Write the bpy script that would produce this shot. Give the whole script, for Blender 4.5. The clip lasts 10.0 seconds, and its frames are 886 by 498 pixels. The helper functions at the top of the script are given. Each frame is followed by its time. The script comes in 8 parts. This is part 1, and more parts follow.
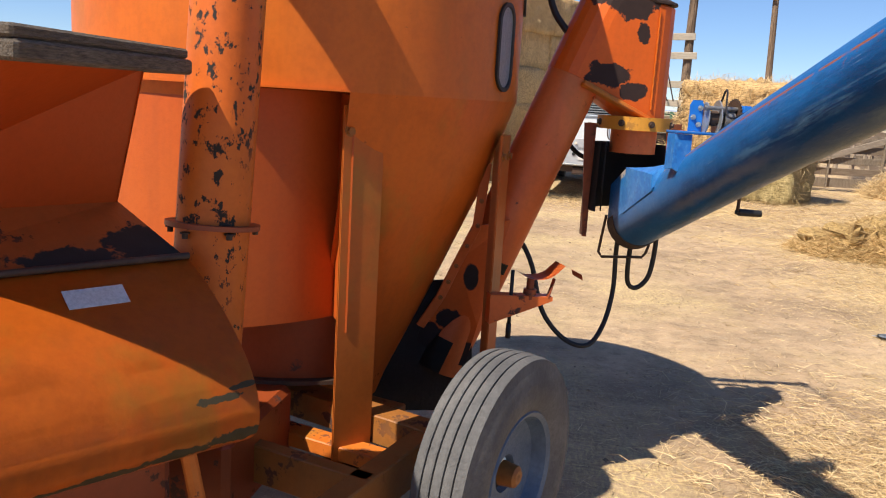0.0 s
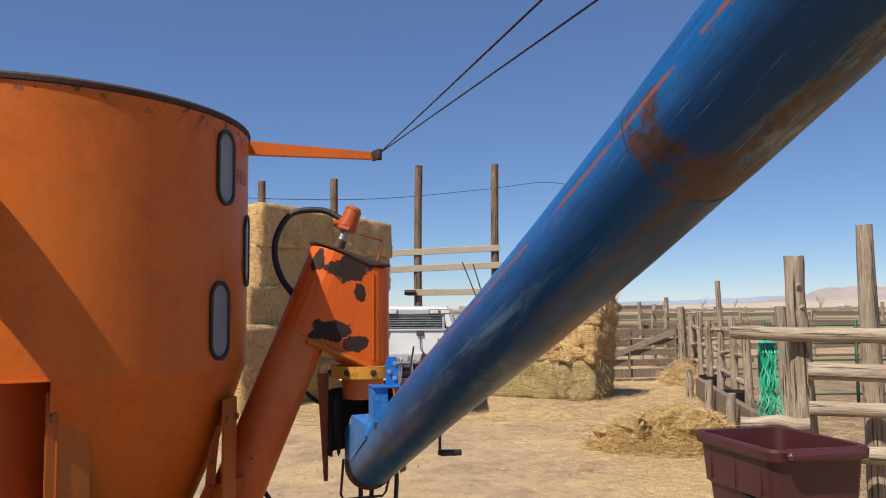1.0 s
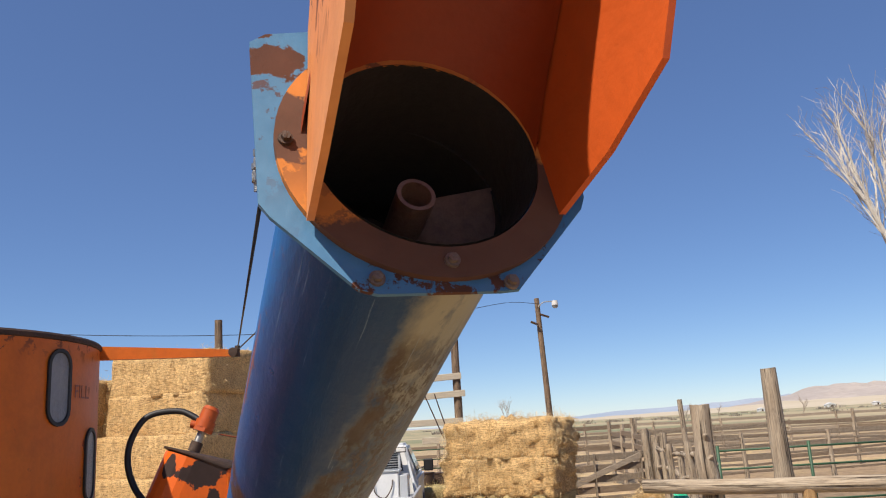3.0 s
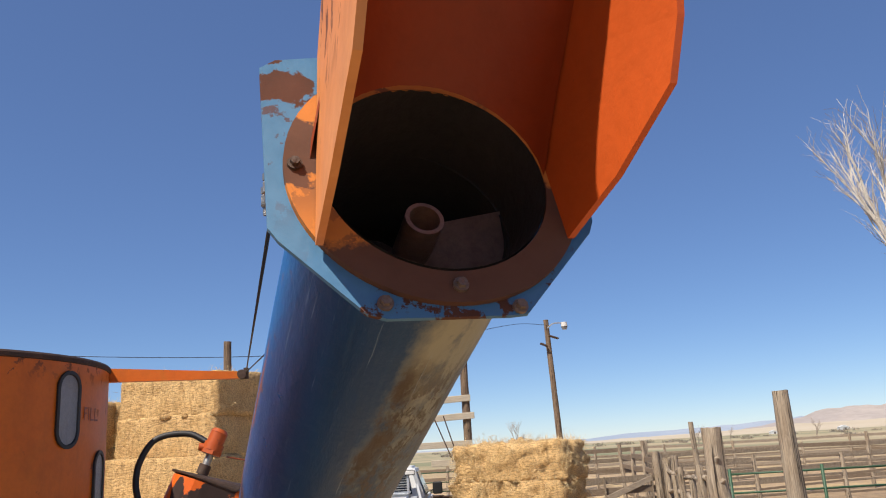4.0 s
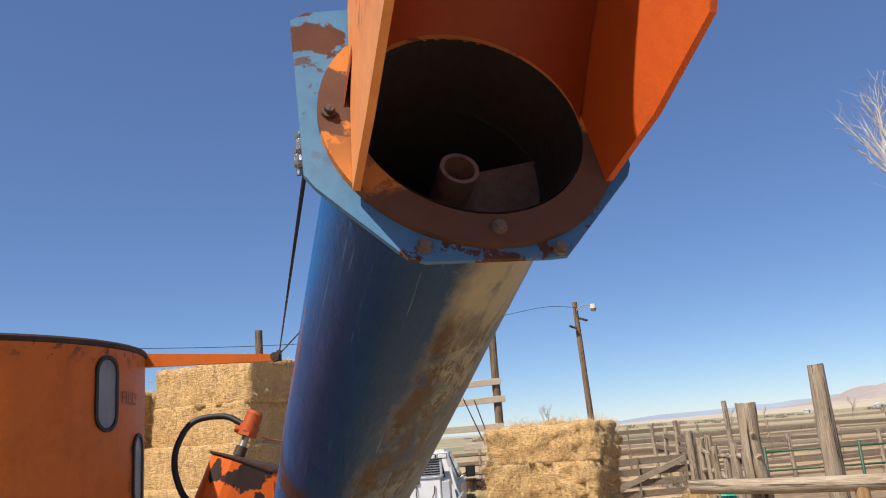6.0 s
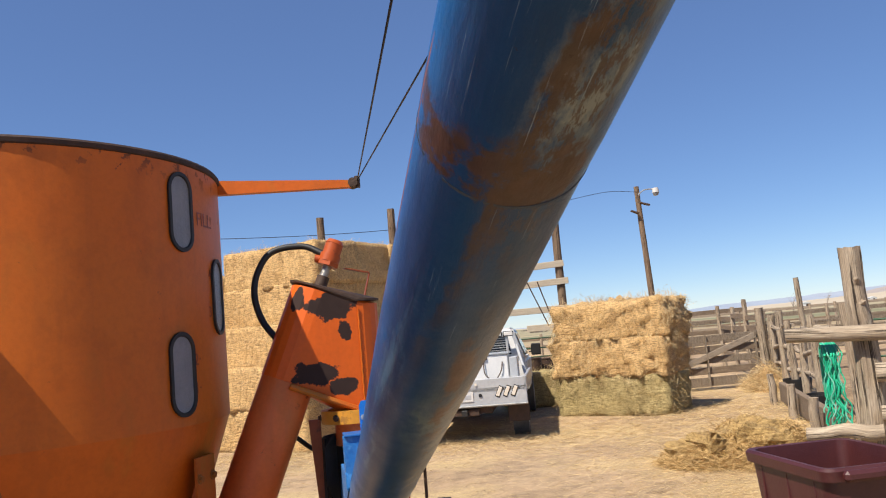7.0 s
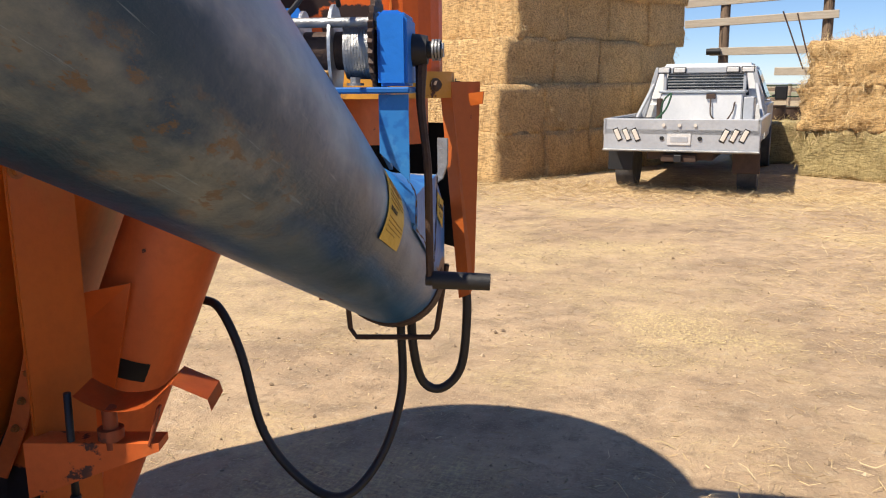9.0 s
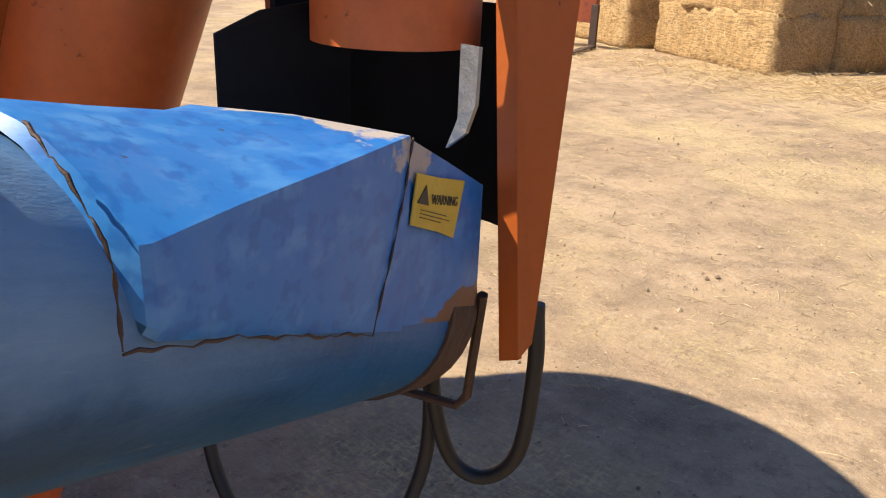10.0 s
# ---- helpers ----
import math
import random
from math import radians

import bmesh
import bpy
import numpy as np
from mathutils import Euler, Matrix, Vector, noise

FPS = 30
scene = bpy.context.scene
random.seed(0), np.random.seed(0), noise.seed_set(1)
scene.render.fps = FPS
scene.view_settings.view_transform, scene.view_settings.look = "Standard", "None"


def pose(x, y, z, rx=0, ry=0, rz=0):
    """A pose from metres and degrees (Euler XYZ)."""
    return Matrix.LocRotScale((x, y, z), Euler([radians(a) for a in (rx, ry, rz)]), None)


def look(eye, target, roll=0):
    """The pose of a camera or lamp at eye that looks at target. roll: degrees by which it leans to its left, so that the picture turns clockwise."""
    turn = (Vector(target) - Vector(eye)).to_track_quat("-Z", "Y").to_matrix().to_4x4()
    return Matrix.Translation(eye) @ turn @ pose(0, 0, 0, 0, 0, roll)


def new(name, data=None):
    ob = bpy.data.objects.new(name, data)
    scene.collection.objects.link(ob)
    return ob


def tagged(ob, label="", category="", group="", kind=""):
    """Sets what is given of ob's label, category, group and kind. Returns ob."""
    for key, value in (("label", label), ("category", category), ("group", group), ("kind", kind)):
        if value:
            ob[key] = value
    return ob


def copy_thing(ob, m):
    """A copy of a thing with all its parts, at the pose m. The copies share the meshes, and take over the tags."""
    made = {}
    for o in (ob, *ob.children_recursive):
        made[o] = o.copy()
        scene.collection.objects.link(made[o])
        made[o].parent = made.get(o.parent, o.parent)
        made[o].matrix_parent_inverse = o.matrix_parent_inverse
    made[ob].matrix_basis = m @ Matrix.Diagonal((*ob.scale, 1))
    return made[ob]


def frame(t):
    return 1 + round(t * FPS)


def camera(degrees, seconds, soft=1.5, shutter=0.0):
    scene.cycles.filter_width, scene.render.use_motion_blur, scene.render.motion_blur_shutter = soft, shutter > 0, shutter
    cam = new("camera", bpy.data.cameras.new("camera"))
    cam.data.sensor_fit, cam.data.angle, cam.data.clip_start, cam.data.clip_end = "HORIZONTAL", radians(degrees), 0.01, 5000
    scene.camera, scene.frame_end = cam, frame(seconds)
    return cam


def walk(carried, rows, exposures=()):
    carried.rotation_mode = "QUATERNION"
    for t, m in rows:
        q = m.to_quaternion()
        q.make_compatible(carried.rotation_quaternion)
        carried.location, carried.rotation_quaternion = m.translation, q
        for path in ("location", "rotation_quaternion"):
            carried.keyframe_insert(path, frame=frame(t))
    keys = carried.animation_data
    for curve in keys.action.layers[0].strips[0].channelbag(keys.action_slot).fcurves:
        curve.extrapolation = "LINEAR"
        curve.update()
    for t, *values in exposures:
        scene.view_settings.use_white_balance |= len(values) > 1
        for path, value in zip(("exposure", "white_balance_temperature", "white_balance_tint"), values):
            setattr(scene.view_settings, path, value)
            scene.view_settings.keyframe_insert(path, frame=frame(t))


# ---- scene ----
cam = camera(57.7, 10.0, soft=1.1)
PATH = [
    (0, (0.201, 0.11, 1.499), (-0.126, 2.048, 1.13), 3.5),
    (0.4, (0.356, 0.024, 1.53), (0.092, 1.996, 1.326), 4.1),
    (0.5, (0.397, -0.011, 1.546), (0.164, 1.969, 1.386), 3.4),
    (1, (0.677, -0.115, 1.713), (0.715, 1.879, 1.863), -0.4),
    (1.5, (0.963, -0.13, 1.847), (1.139, 1.836, 2.166), -1.7),
    (2, (1.149, -0.139, 1.949), (1.345, 1.823, 2.286), -3.3),
    (2.5, (1.207, -0.186, 1.993), (1.354, 1.779, 2.334), -3.9),
    (3, (1.238, -0.209, 2.023), (1.337, 1.741, 2.457), -3.4),
    (3.2, (1.238, -0.215, 2.03), (1.329, 1.728, 2.497), -3.6),
    (4.5, (1.24, -0.207, 2.023), (1.312, 1.731, 2.511), -3.2),
    (5, (1.245, -0.21, 2.037), (1.304, 1.738, 2.485), -3.4),
    (5.2, (1.246, -0.209, 2.028), (1.292, 1.734, 2.503), -3.5),
    (6.3, (1.198, -0.181, 1.952), (1.186, 1.773, 2.379), -4.9),
    (6.5, (1.164, -0.124, 1.899), (1.113, 1.841, 2.269), -5.0),
    (7, (1.049, 0.152, 1.733), (0.903, 2.135, 1.947), -5.0),
    (7.5, (0.996, 0.564, 1.604), (0.887, 2.561, 1.637), -6.0),
    (8, (1.012, 0.973, 1.569), (0.948, 2.97, 1.478), -5.0),
    (8.5, (1.113, 1.441, 1.493), (0.707, 3.39, 1.296), -2.6),
    (8.7, (1.127, 1.62, 1.48), (0.581, 3.525, 1.211), -1.5),
    (9, (1.115, 1.927, 1.439), (0.416, 3.758, 1.045), -0.5),
    (9.3, (1.113, 2.214, 1.463), (0.260, 3.952, 0.964), 0.8),
    (9.5, (1.120, 2.396, 1.430), (0.157, 4.055, 0.863), 1.7),
    (9.7, (1.107, 2.589, 1.432), (0.042, 4.159, 0.798), 2.2),
    (10, (0.996, 2.843, 1.426), (-0.181, 4.295, 0.715), 2.4),
]
EXPOSURES = [(0, 0.74), (0.5, 0.52), (1, 0.31), (1.5, 0.10), (2, 0.24), (2.5, 0.39), (3, 0.45), (6.5, 0.47), (7, 0.55), (7.5, 0.52), (8, 0.50), (8.5, 0.54), (9, 0.68), (10, 0.80)]
walk(cam, [(t, look(eye, target, roll)) for t, eye, target, roll in PATH], EXPOSURES)

# ---- light ----
world = bpy.data.worlds.new("world")
scene.world = world
world.use_nodes = True
SUN_AZ, SUN_EL = 49.7, 54.6          # the way the shadows fall (from +x towards +y) and the sun's height
wn = world.node_tree.nodes
sky = wn.new("ShaderNodeTexSky")
sky.sky_type = "NISHITA"
sky.sun_disc = False
sky.sun_elevation = radians(SUN_EL)
sky.sun_rotation = radians(90 - (SUN_AZ + 180))
sky.altitude = 2600
sky.air_density, sky.dust_density, sky.ozone_density = 1.0, 0.0, 3.5
wn["Background"].inputs[1].default_value = 0.097
sat = wn.new("ShaderNodeHueSaturation")
sat.inputs["Saturation"].default_value = 1.10
world.node_tree.links.new(sky.outputs[0], sat.inputs["Color"])
haze = wn.new("ShaderNodeMix")
haze.data_type = "RGBA"
haze.inputs[0].default_value = 0.36
haze.inputs[7].default_value = (1.08, 1.62, 3.70, 1)
world.node_tree.links.new(sat.outputs[0], haze.inputs[6])
world.node_tree.links.new(haze.outputs[2], wn["Background"].inputs[0])
sun = new("sun", bpy.data.lights.new("sun", "SUN"))
sun.data.energy, sun.data.angle, sun.data.color = 5.0, radians(0.53), (1.0, 0.91, 0.78)
sun.matrix_world = look((math.cos(radians(SUN_AZ + 180)) * 40, math.sin(radians(SUN_AZ + 180)) * 40, 40 * math.tan(radians(SUN_EL))), (0, 0, 0))


# ---- materials ----
def mat(name, rough=0.6, metal=0.0):
    m = bpy.data.materials.new(name)
    m.use_nodes = True
    b = m.node_tree.nodes["Principled BSDF"]
    b.inputs["Roughness"].default_value, b.inputs["Metallic"].default_value = rough, metal
    return m, m.node_tree, b


def nd(nt, kind, **values):
    n = nt.nodes.new("ShaderNode" + kind)
    for key, value in values.items():
        n.inputs[key.replace("_", " ")].default_value = value
    return n


def noise_tex(nt, vec, scale, detail=4.0, rough=0.55):
    n = nd(nt, "TexNoise", Scale=scale, Detail=detail, Roughness=rough)
    if vec is not None:
        nt.links.new(vec, n.inputs["Vector"])
    return n.outputs["Fac"]


def ramp(nt, fac, *stops):
    r = nt.nodes.new("ShaderNodeValToRGB")
    el = r.color_ramp.elements
    el[0].position = stops[0][0]
    el[1].position = stops[-1][0]
    for p, _c in stops[1:-1]:
        el.new(p)
    for e, (p, c) in zip(el, stops):
        e.color = (c, c, c, 1) if isinstance(c, (int, float)) else (*c, 1)
    nt.links.new(fac, r.inputs[0])
    return r.outputs[0]


def blob(nt, v, centre, radii, wobble=0.5, scale=30.0):
    """A ragged patch: 1 inside an ellipsoid whose edge is torn by noise."""
    mp = nt.nodes.new("ShaderNodeMapping")
    mp.vector_type = "TEXTURE"
    mp.inputs["Location"].default_value = centre
    mp.inputs["Scale"].default_value = radii
    nt.links.new(v, mp.inputs[0])
    ln = nt.nodes.new("ShaderNodeVectorMath")
    ln.operation = "LENGTH"
    nt.links.new(mp.outputs[0], ln.inputs[0])
    m = nt.nodes.new("ShaderNodeMath")
    m.operation = "MULTIPLY_ADD"
    nt.links.new(noise_tex(nt, v, scale, 6, 0.62), m.inputs[0])
    m.inputs[1].default_value = wobble * 4
    nt.links.new(ln.outputs["Value"], m.inputs[2])
    k = 1.0 + wobble * 2
    return ramp(nt, times(nt, m.outputs[0], 0.25), ((k - 0.06) / 4, 1.0), ((k + 0.06) / 4, 0.0))


def mix(nt, fac, a, b, blend="MIX"):
    m = nt.nodes.new("ShaderNodeMix")
    m.data_type, m.blend_type = "RGBA", blend
    for socket, value in ((m.inputs[0], fac), (m.inputs[6], a), (m.inputs[7], b)):
        if isinstance(value, (int, float)):
            socket.default_value = value
        elif isinstance(value, tuple):
            socket.default_value = (*value, 1)
        else:
            nt.links.new(value, socket)
    return m.outputs[2]


def times(nt, a, b):
    m = nt.nodes.new("ShaderNodeMath")
    m.operation = "MULTIPLY"
    for s, v in zip(m.inputs, (a, b)):
        if isinstance(v, (int, float)):
            s.default_value = v
        else:
            nt.links.new(v, s)
    return m.outputs[0]


def plus(nt, a, b, op="ADD"):
    m = nt.nodes.new("ShaderNodeMath")
    m.operation = op
    for s, v in zip(m.inputs, (a, b)):
        if isinstance(v, (int, float)):
            s.default_value = v
        else:
            nt.links.new(v, s)
    return m.outputs[0]


def coords(nt, kind="Object", scale=(1, 1, 1), turn=(0, 0, 0)):
    c = nt.nodes.new("ShaderNodeTexCoord")
    if scale == (1, 1, 1) and turn == (0, 0, 0):
        return c.outputs[kind]
    mp = nt.nodes.new("ShaderNodeMapping")
    mp.inputs["Scale"].default_value = scale
    mp.inputs["Rotation"].default_value = turn
    nt.links.new(c.outputs[kind], mp.inputs[0])
    return mp.outputs[0]


def bump(nt, b, height, strength=0.3, distance=0.01):
    n = nd(nt, "Bump", Strength=strength, Distance=distance)
    nt.links.new(height, n.inputs["Height"])
    nt.links.new(n.outputs[0], b.inputs["Normal"])


def painted(name, base, faded, chips=0.62, chip_colour=(0.055, 0.026, 0.018), rough=0.46, chip_scale=9.0, stain=None, spread=0.48, stretch=(1, 1, 1), patches=(), rim=None):
    """Old sprayed steel: fading at large scale, chips down to rust, fine orange-peel."""
    m, nt, b = mat(name, rough)
    v = coords(nt)
    col = mix(nt, ramp(nt, noise_tex(nt, v, 1.7, 3), (0.35, 0.0), (0.75, 1.0)), base, faded)
    col = mix(nt, times(nt, ramp(nt, noise_tex(nt, v, 55, 2), (0.4, 0.0), (0.8, 1.0)), 0.22), col, tuple(c * 0.55 for c in base))
    streak = coords(nt, "Object", (14, 14, 0.9))
    col = mix(nt, times(nt, ramp(nt, noise_tex(nt, streak, 1.0, 4), (0.52, 0.0), (0.8, 1.0)), 0.35), col, tuple(c * 0.5 + 0.01 for c in faded))
    if stain:
        col = mix(nt, times(nt, ramp(nt, noise_tex(nt, coords(nt, "Object", (1, 1, 0.6)), 3.3, 5, 0.6), (0.55, 0.0), (0.68, 1.0)), 0.5), col, stain)
        col = mix(nt, times(nt, ramp(nt, noise_tex(nt, coords(nt, "Object", (1, 1, 0.8)), 5.1, 6, 0.7), (0.50, 0.0), (0.72, 1.0)), 0.38), col, tuple(c * 0.42 for c in base))
    area = noise_tex(nt, v, 2.3, 3)
    spot = noise_tex(nt, coords(nt, "Object", stretch), chip_scale, 8, 0.68)
    chip = times(nt, ramp(nt, spot, (chips, 0.0), (chips + 0.02, 1.0)), ramp(nt, area, (spread, 0.0), (spread + 0.12, 1.0)))
    speck = ramp(nt, noise_tex(nt, v, 46, 6, 0.7), (0.715, 0.0), (0.735, 1.0))
    chip = mix(nt, 1.0, chip, speck, "LIGHTEN")
    for centre, radii, wobble, scale in patches:
        chip = mix(nt, 1.0, chip, blob(nt, v, centre, radii, wobble, scale), "LIGHTEN")
    if rim:
        sep = nt.nodes.new("ShaderNodeSeparateXYZ")
        nt.links.new(v, sep.inputs[0])
        high = ramp(nt, times(nt, sep.outputs[2], 0.25), ((rim - 0.10) / 4, 0.0), (rim / 4, 1.0))
        chip = mix(nt, 1.0, chip, times(nt, high, ramp(nt, noise_tex(nt, v, 21, 8, 0.68), (0.575, 0.0), (0.60, 1.0))), "LIGHTEN")
    col = mix(nt, chip, col, mix(nt, noise_tex(nt, v, 30, 5), chip_colour, tuple(c * 1.9 for c in chip_colour)))
    nt.links.new(col, b.inputs["Base Color"])
    nt.links.new(ramp(nt, chip, (0.0, rough), (1.0, 0.85)), b.inputs["Roughness"])
    b.inputs["Specular IOR Level"].default_value = 0.32
    bump(nt, b, noise_tex(nt, v, 120, 3), 0.12, 0.004)
    return m


OLIVE = (0.27, 0.17, 0.025)
ORANGE = painted("orange_paint", (0.56, 0.108, 0.007), (0.54, 0.128, 0.013), 0.66, stain=OLIVE)
ORANGE_WORN = painted("worn_orange_paint", (0.56, 0.112, 0.011), (0.47, 0.155, 0.024), 0.57, chip_scale=16.0, stain=OLIVE)
# scraped, faded cheek, paled further for the sun on it
HOOD_CHEEK = painted("sunlit_bleached_orange_paint", (0.62, 0.19, 0.045), (0.58, 0.27, 0.10), 0.56, (0.10, 0.035, 0.018), 0.6, 22.0, (0.40, 0.15, 0.05), 0.44, (1, 1, 0.5))
TANK_PAINT = painted("tank_orange_paint", (0.56, 0.120, 0.008), (0.55, 0.142, 0.014), 0.66, stain=(0.36, 0.12, 0.014), rim=2.45)
ORANGE_FLAKED = painted("flaking_orange_paint", (0.58, 0.112, 0.010), (0.50, 0.145, 0.018), 0.56, (0.020, 0.015, 0.012), 0.5, 30.0, OLIVE, 0.40, (1, 1, 0.7))
ORANGE_SCRAPED = painted("scraped_orange_paint", (0.60, 0.120, 0.008), (0.58, 0.145, 0.016), 0.60, (0.06, 0.05, 0.03), 0.36, 11.0, OLIVE, 0.50, (0.5, 0.5, 2.2), patches=(
    ((0.405, -1.60, 0.885), (0.05, 0.05, 0.008), 0.5, 40.0), ((0.44, -1.53, 0.90), (0.03, 0.05, 0.006), 0.5, 40.0), ((0.345, -1.66, 0.872), (0.022, 0.03, 0.009), 0.6, 50.0),
    ((0.43, -1.56, 0.80), (0.07, 0.07, 0.016), 0.5, 30.0), ((0.36, -1.67, 0.79), (0.07, 0.07, 0.014), 0.5, 30.0), ((0.29, -1.79, 0.78), (0.07, 0.08, 0.014), 0.5, 30.0), ((0.22, -1.90, 0.77), (0.07, 0.08, 0.014), 0.5, 30.0)))
MILL_TOP = painted("greasy_mill_top_paint", (0.40, 0.085, 0.014), (0.34, 0.09, 0.02), 0.58, (0.020, 0.015, 0.012), 0.5, 9.0, (0.10, 0.07, 0.03), 0.42, (1, 1, 1), patches=(
    ((0.13, -1.36, 1.135), (0.13, 0.10, 0.035), 0.5, 18.0), ((0.21, -1.345, 1.115), (0.09, 0.05, 0.03), 0.5, 26.0), ((0.02, -1.52, 1.12), (0.12, 0.12, 0.02), 0.5, 20.0)))
SIDE_SHEET = painted("patched_orange_paint", (0.54, 0.092, 0.010), (0.50, 0.11, 0.018), 0.66, (0.014, 0.010, 0.010), patches=(
    ((0.692, 0.03, 0.82), (0.028, 0.3, 0.055), 0.16, 22.0), ((0.615, 0.03, 0.64), (0.05, 0.3, 0.05), 0.3, 22.0), ((0.58, 0.03, 0.46), (0.2, 0.3, 0.09), 0.3, 12.0), ((0.54, 0.0, 0.56), (0.06, 0.3, 0.07), 0.3, 16.0)))
LEG_PAINT = painted("leg_orange_paint", (0.47, 0.10, 0.010), (0.42, 0.115, 0.018), 0.70, stain=(0.25, 0.15, 0.025))
# red-orange darkened to carry the shade low under the machine
LOWER_RED = painted("shaded_lower_red_paint", (0.20, 0.036, 0.008), (0.25, 0.05, 0.012), 0.62)
SKIRT_PAINT = painted("red_orange_panel_paint", (0.47, 0.080, 0.010), (0.44, 0.092, 0.014), 0.70)
MOTOR_RED = painted("rusty_red_motor_paint", (0.42, 0.075, 0.014), (0.34, 0.07, 0.016), 0.54, chip_scale=22.0, spread=0.42)
# hopper's red darkened to carry the shade on its wall
HOPPER_RED = painted("shaded_red_hopper_paint", (0.36, 0.052, 0.008), (0.40, 0.068, 0.010), 0.70)
# hood top's colour darkened to stand for shade under it
HOOD_RED = painted("shaded_hood_red_paint", (0.25, 0.032, 0.006), (0.30, 0.046, 0.009), 0.64)
# dirty orange, also dark enough to stand for shade on the frame
ORANGE_DIRTY_SHADED = painted("dirty_shaded_orange_paint", (0.30, 0.088, 0.016), (0.26, 0.12, 0.03), 0.56, chip_scale=14.0, stain=(0.14, 0.10, 0.03))
HOOD_SIDE = painted("red_orange_hood_side", (0.46, 0.074, 0.011), (0.52, 0.092, 0.018), 0.60, (0.10, 0.035, 0.018), 0.46, 24.0, None, 0.52)
ORANGE_YOKE = painted("yoke_orange_paint", (0.42, 0.095, 0.014), (0.46, 0.11, 0.02), 0.7)
ORANGE_RED = painted("red_orange_paint", (0.60, 0.120, 0.024), (0.64, 0.170, 0.050), 0.62, stain=(0.38, 0.14, 0.04))
PEELED = painted("peeled_orange_paint", (0.62, 0.105, 0.007), (0.64, 0.115, 0.010), 0.70, (0.022, 0.012, 0.010), chip_scale=7.0, patches=(
    ((1.225, 0.262, 1.895), (0.085, 0.3, 0.05), 0.55, 16.0), ((1.270, 0.275, 1.79), (0.022, 0.3, 0.04), 0.6, 22.0),
    ((1.150, 0.23, 1.625), (0.085, 0.3, 0.045), 0.5, 16.0), ((1.250, 0.25, 1.565), (0.06, 0.3, 0.035), 0.5, 18.0),
    ((1.090, 0.24, 1.93), (0.035, 0.06, 0.05), 0.4, 18.0)))
RUST_BROWN = painted("rusty_brown_paint", (0.22, 0.048, 0.018), (0.28, 0.07, 0.026), 0.55)
YELLOW = painted("yellow_paint", (0.60, 0.30, 0.025), (0.55, 0.23, 0.035), 0.56)
BLUE_BRIGHT = painted("bright_blue_paint", (0.010, 0.150, 0.56), (0.022, 0.19, 0.60), 0.72, (0.05, 0.03, 0.03))
BLUE = painted("blue_paint", (0.014, 0.105, 0.34), (0.03, 0.15, 0.39), 0.66, (0.09, 0.035, 0.02))


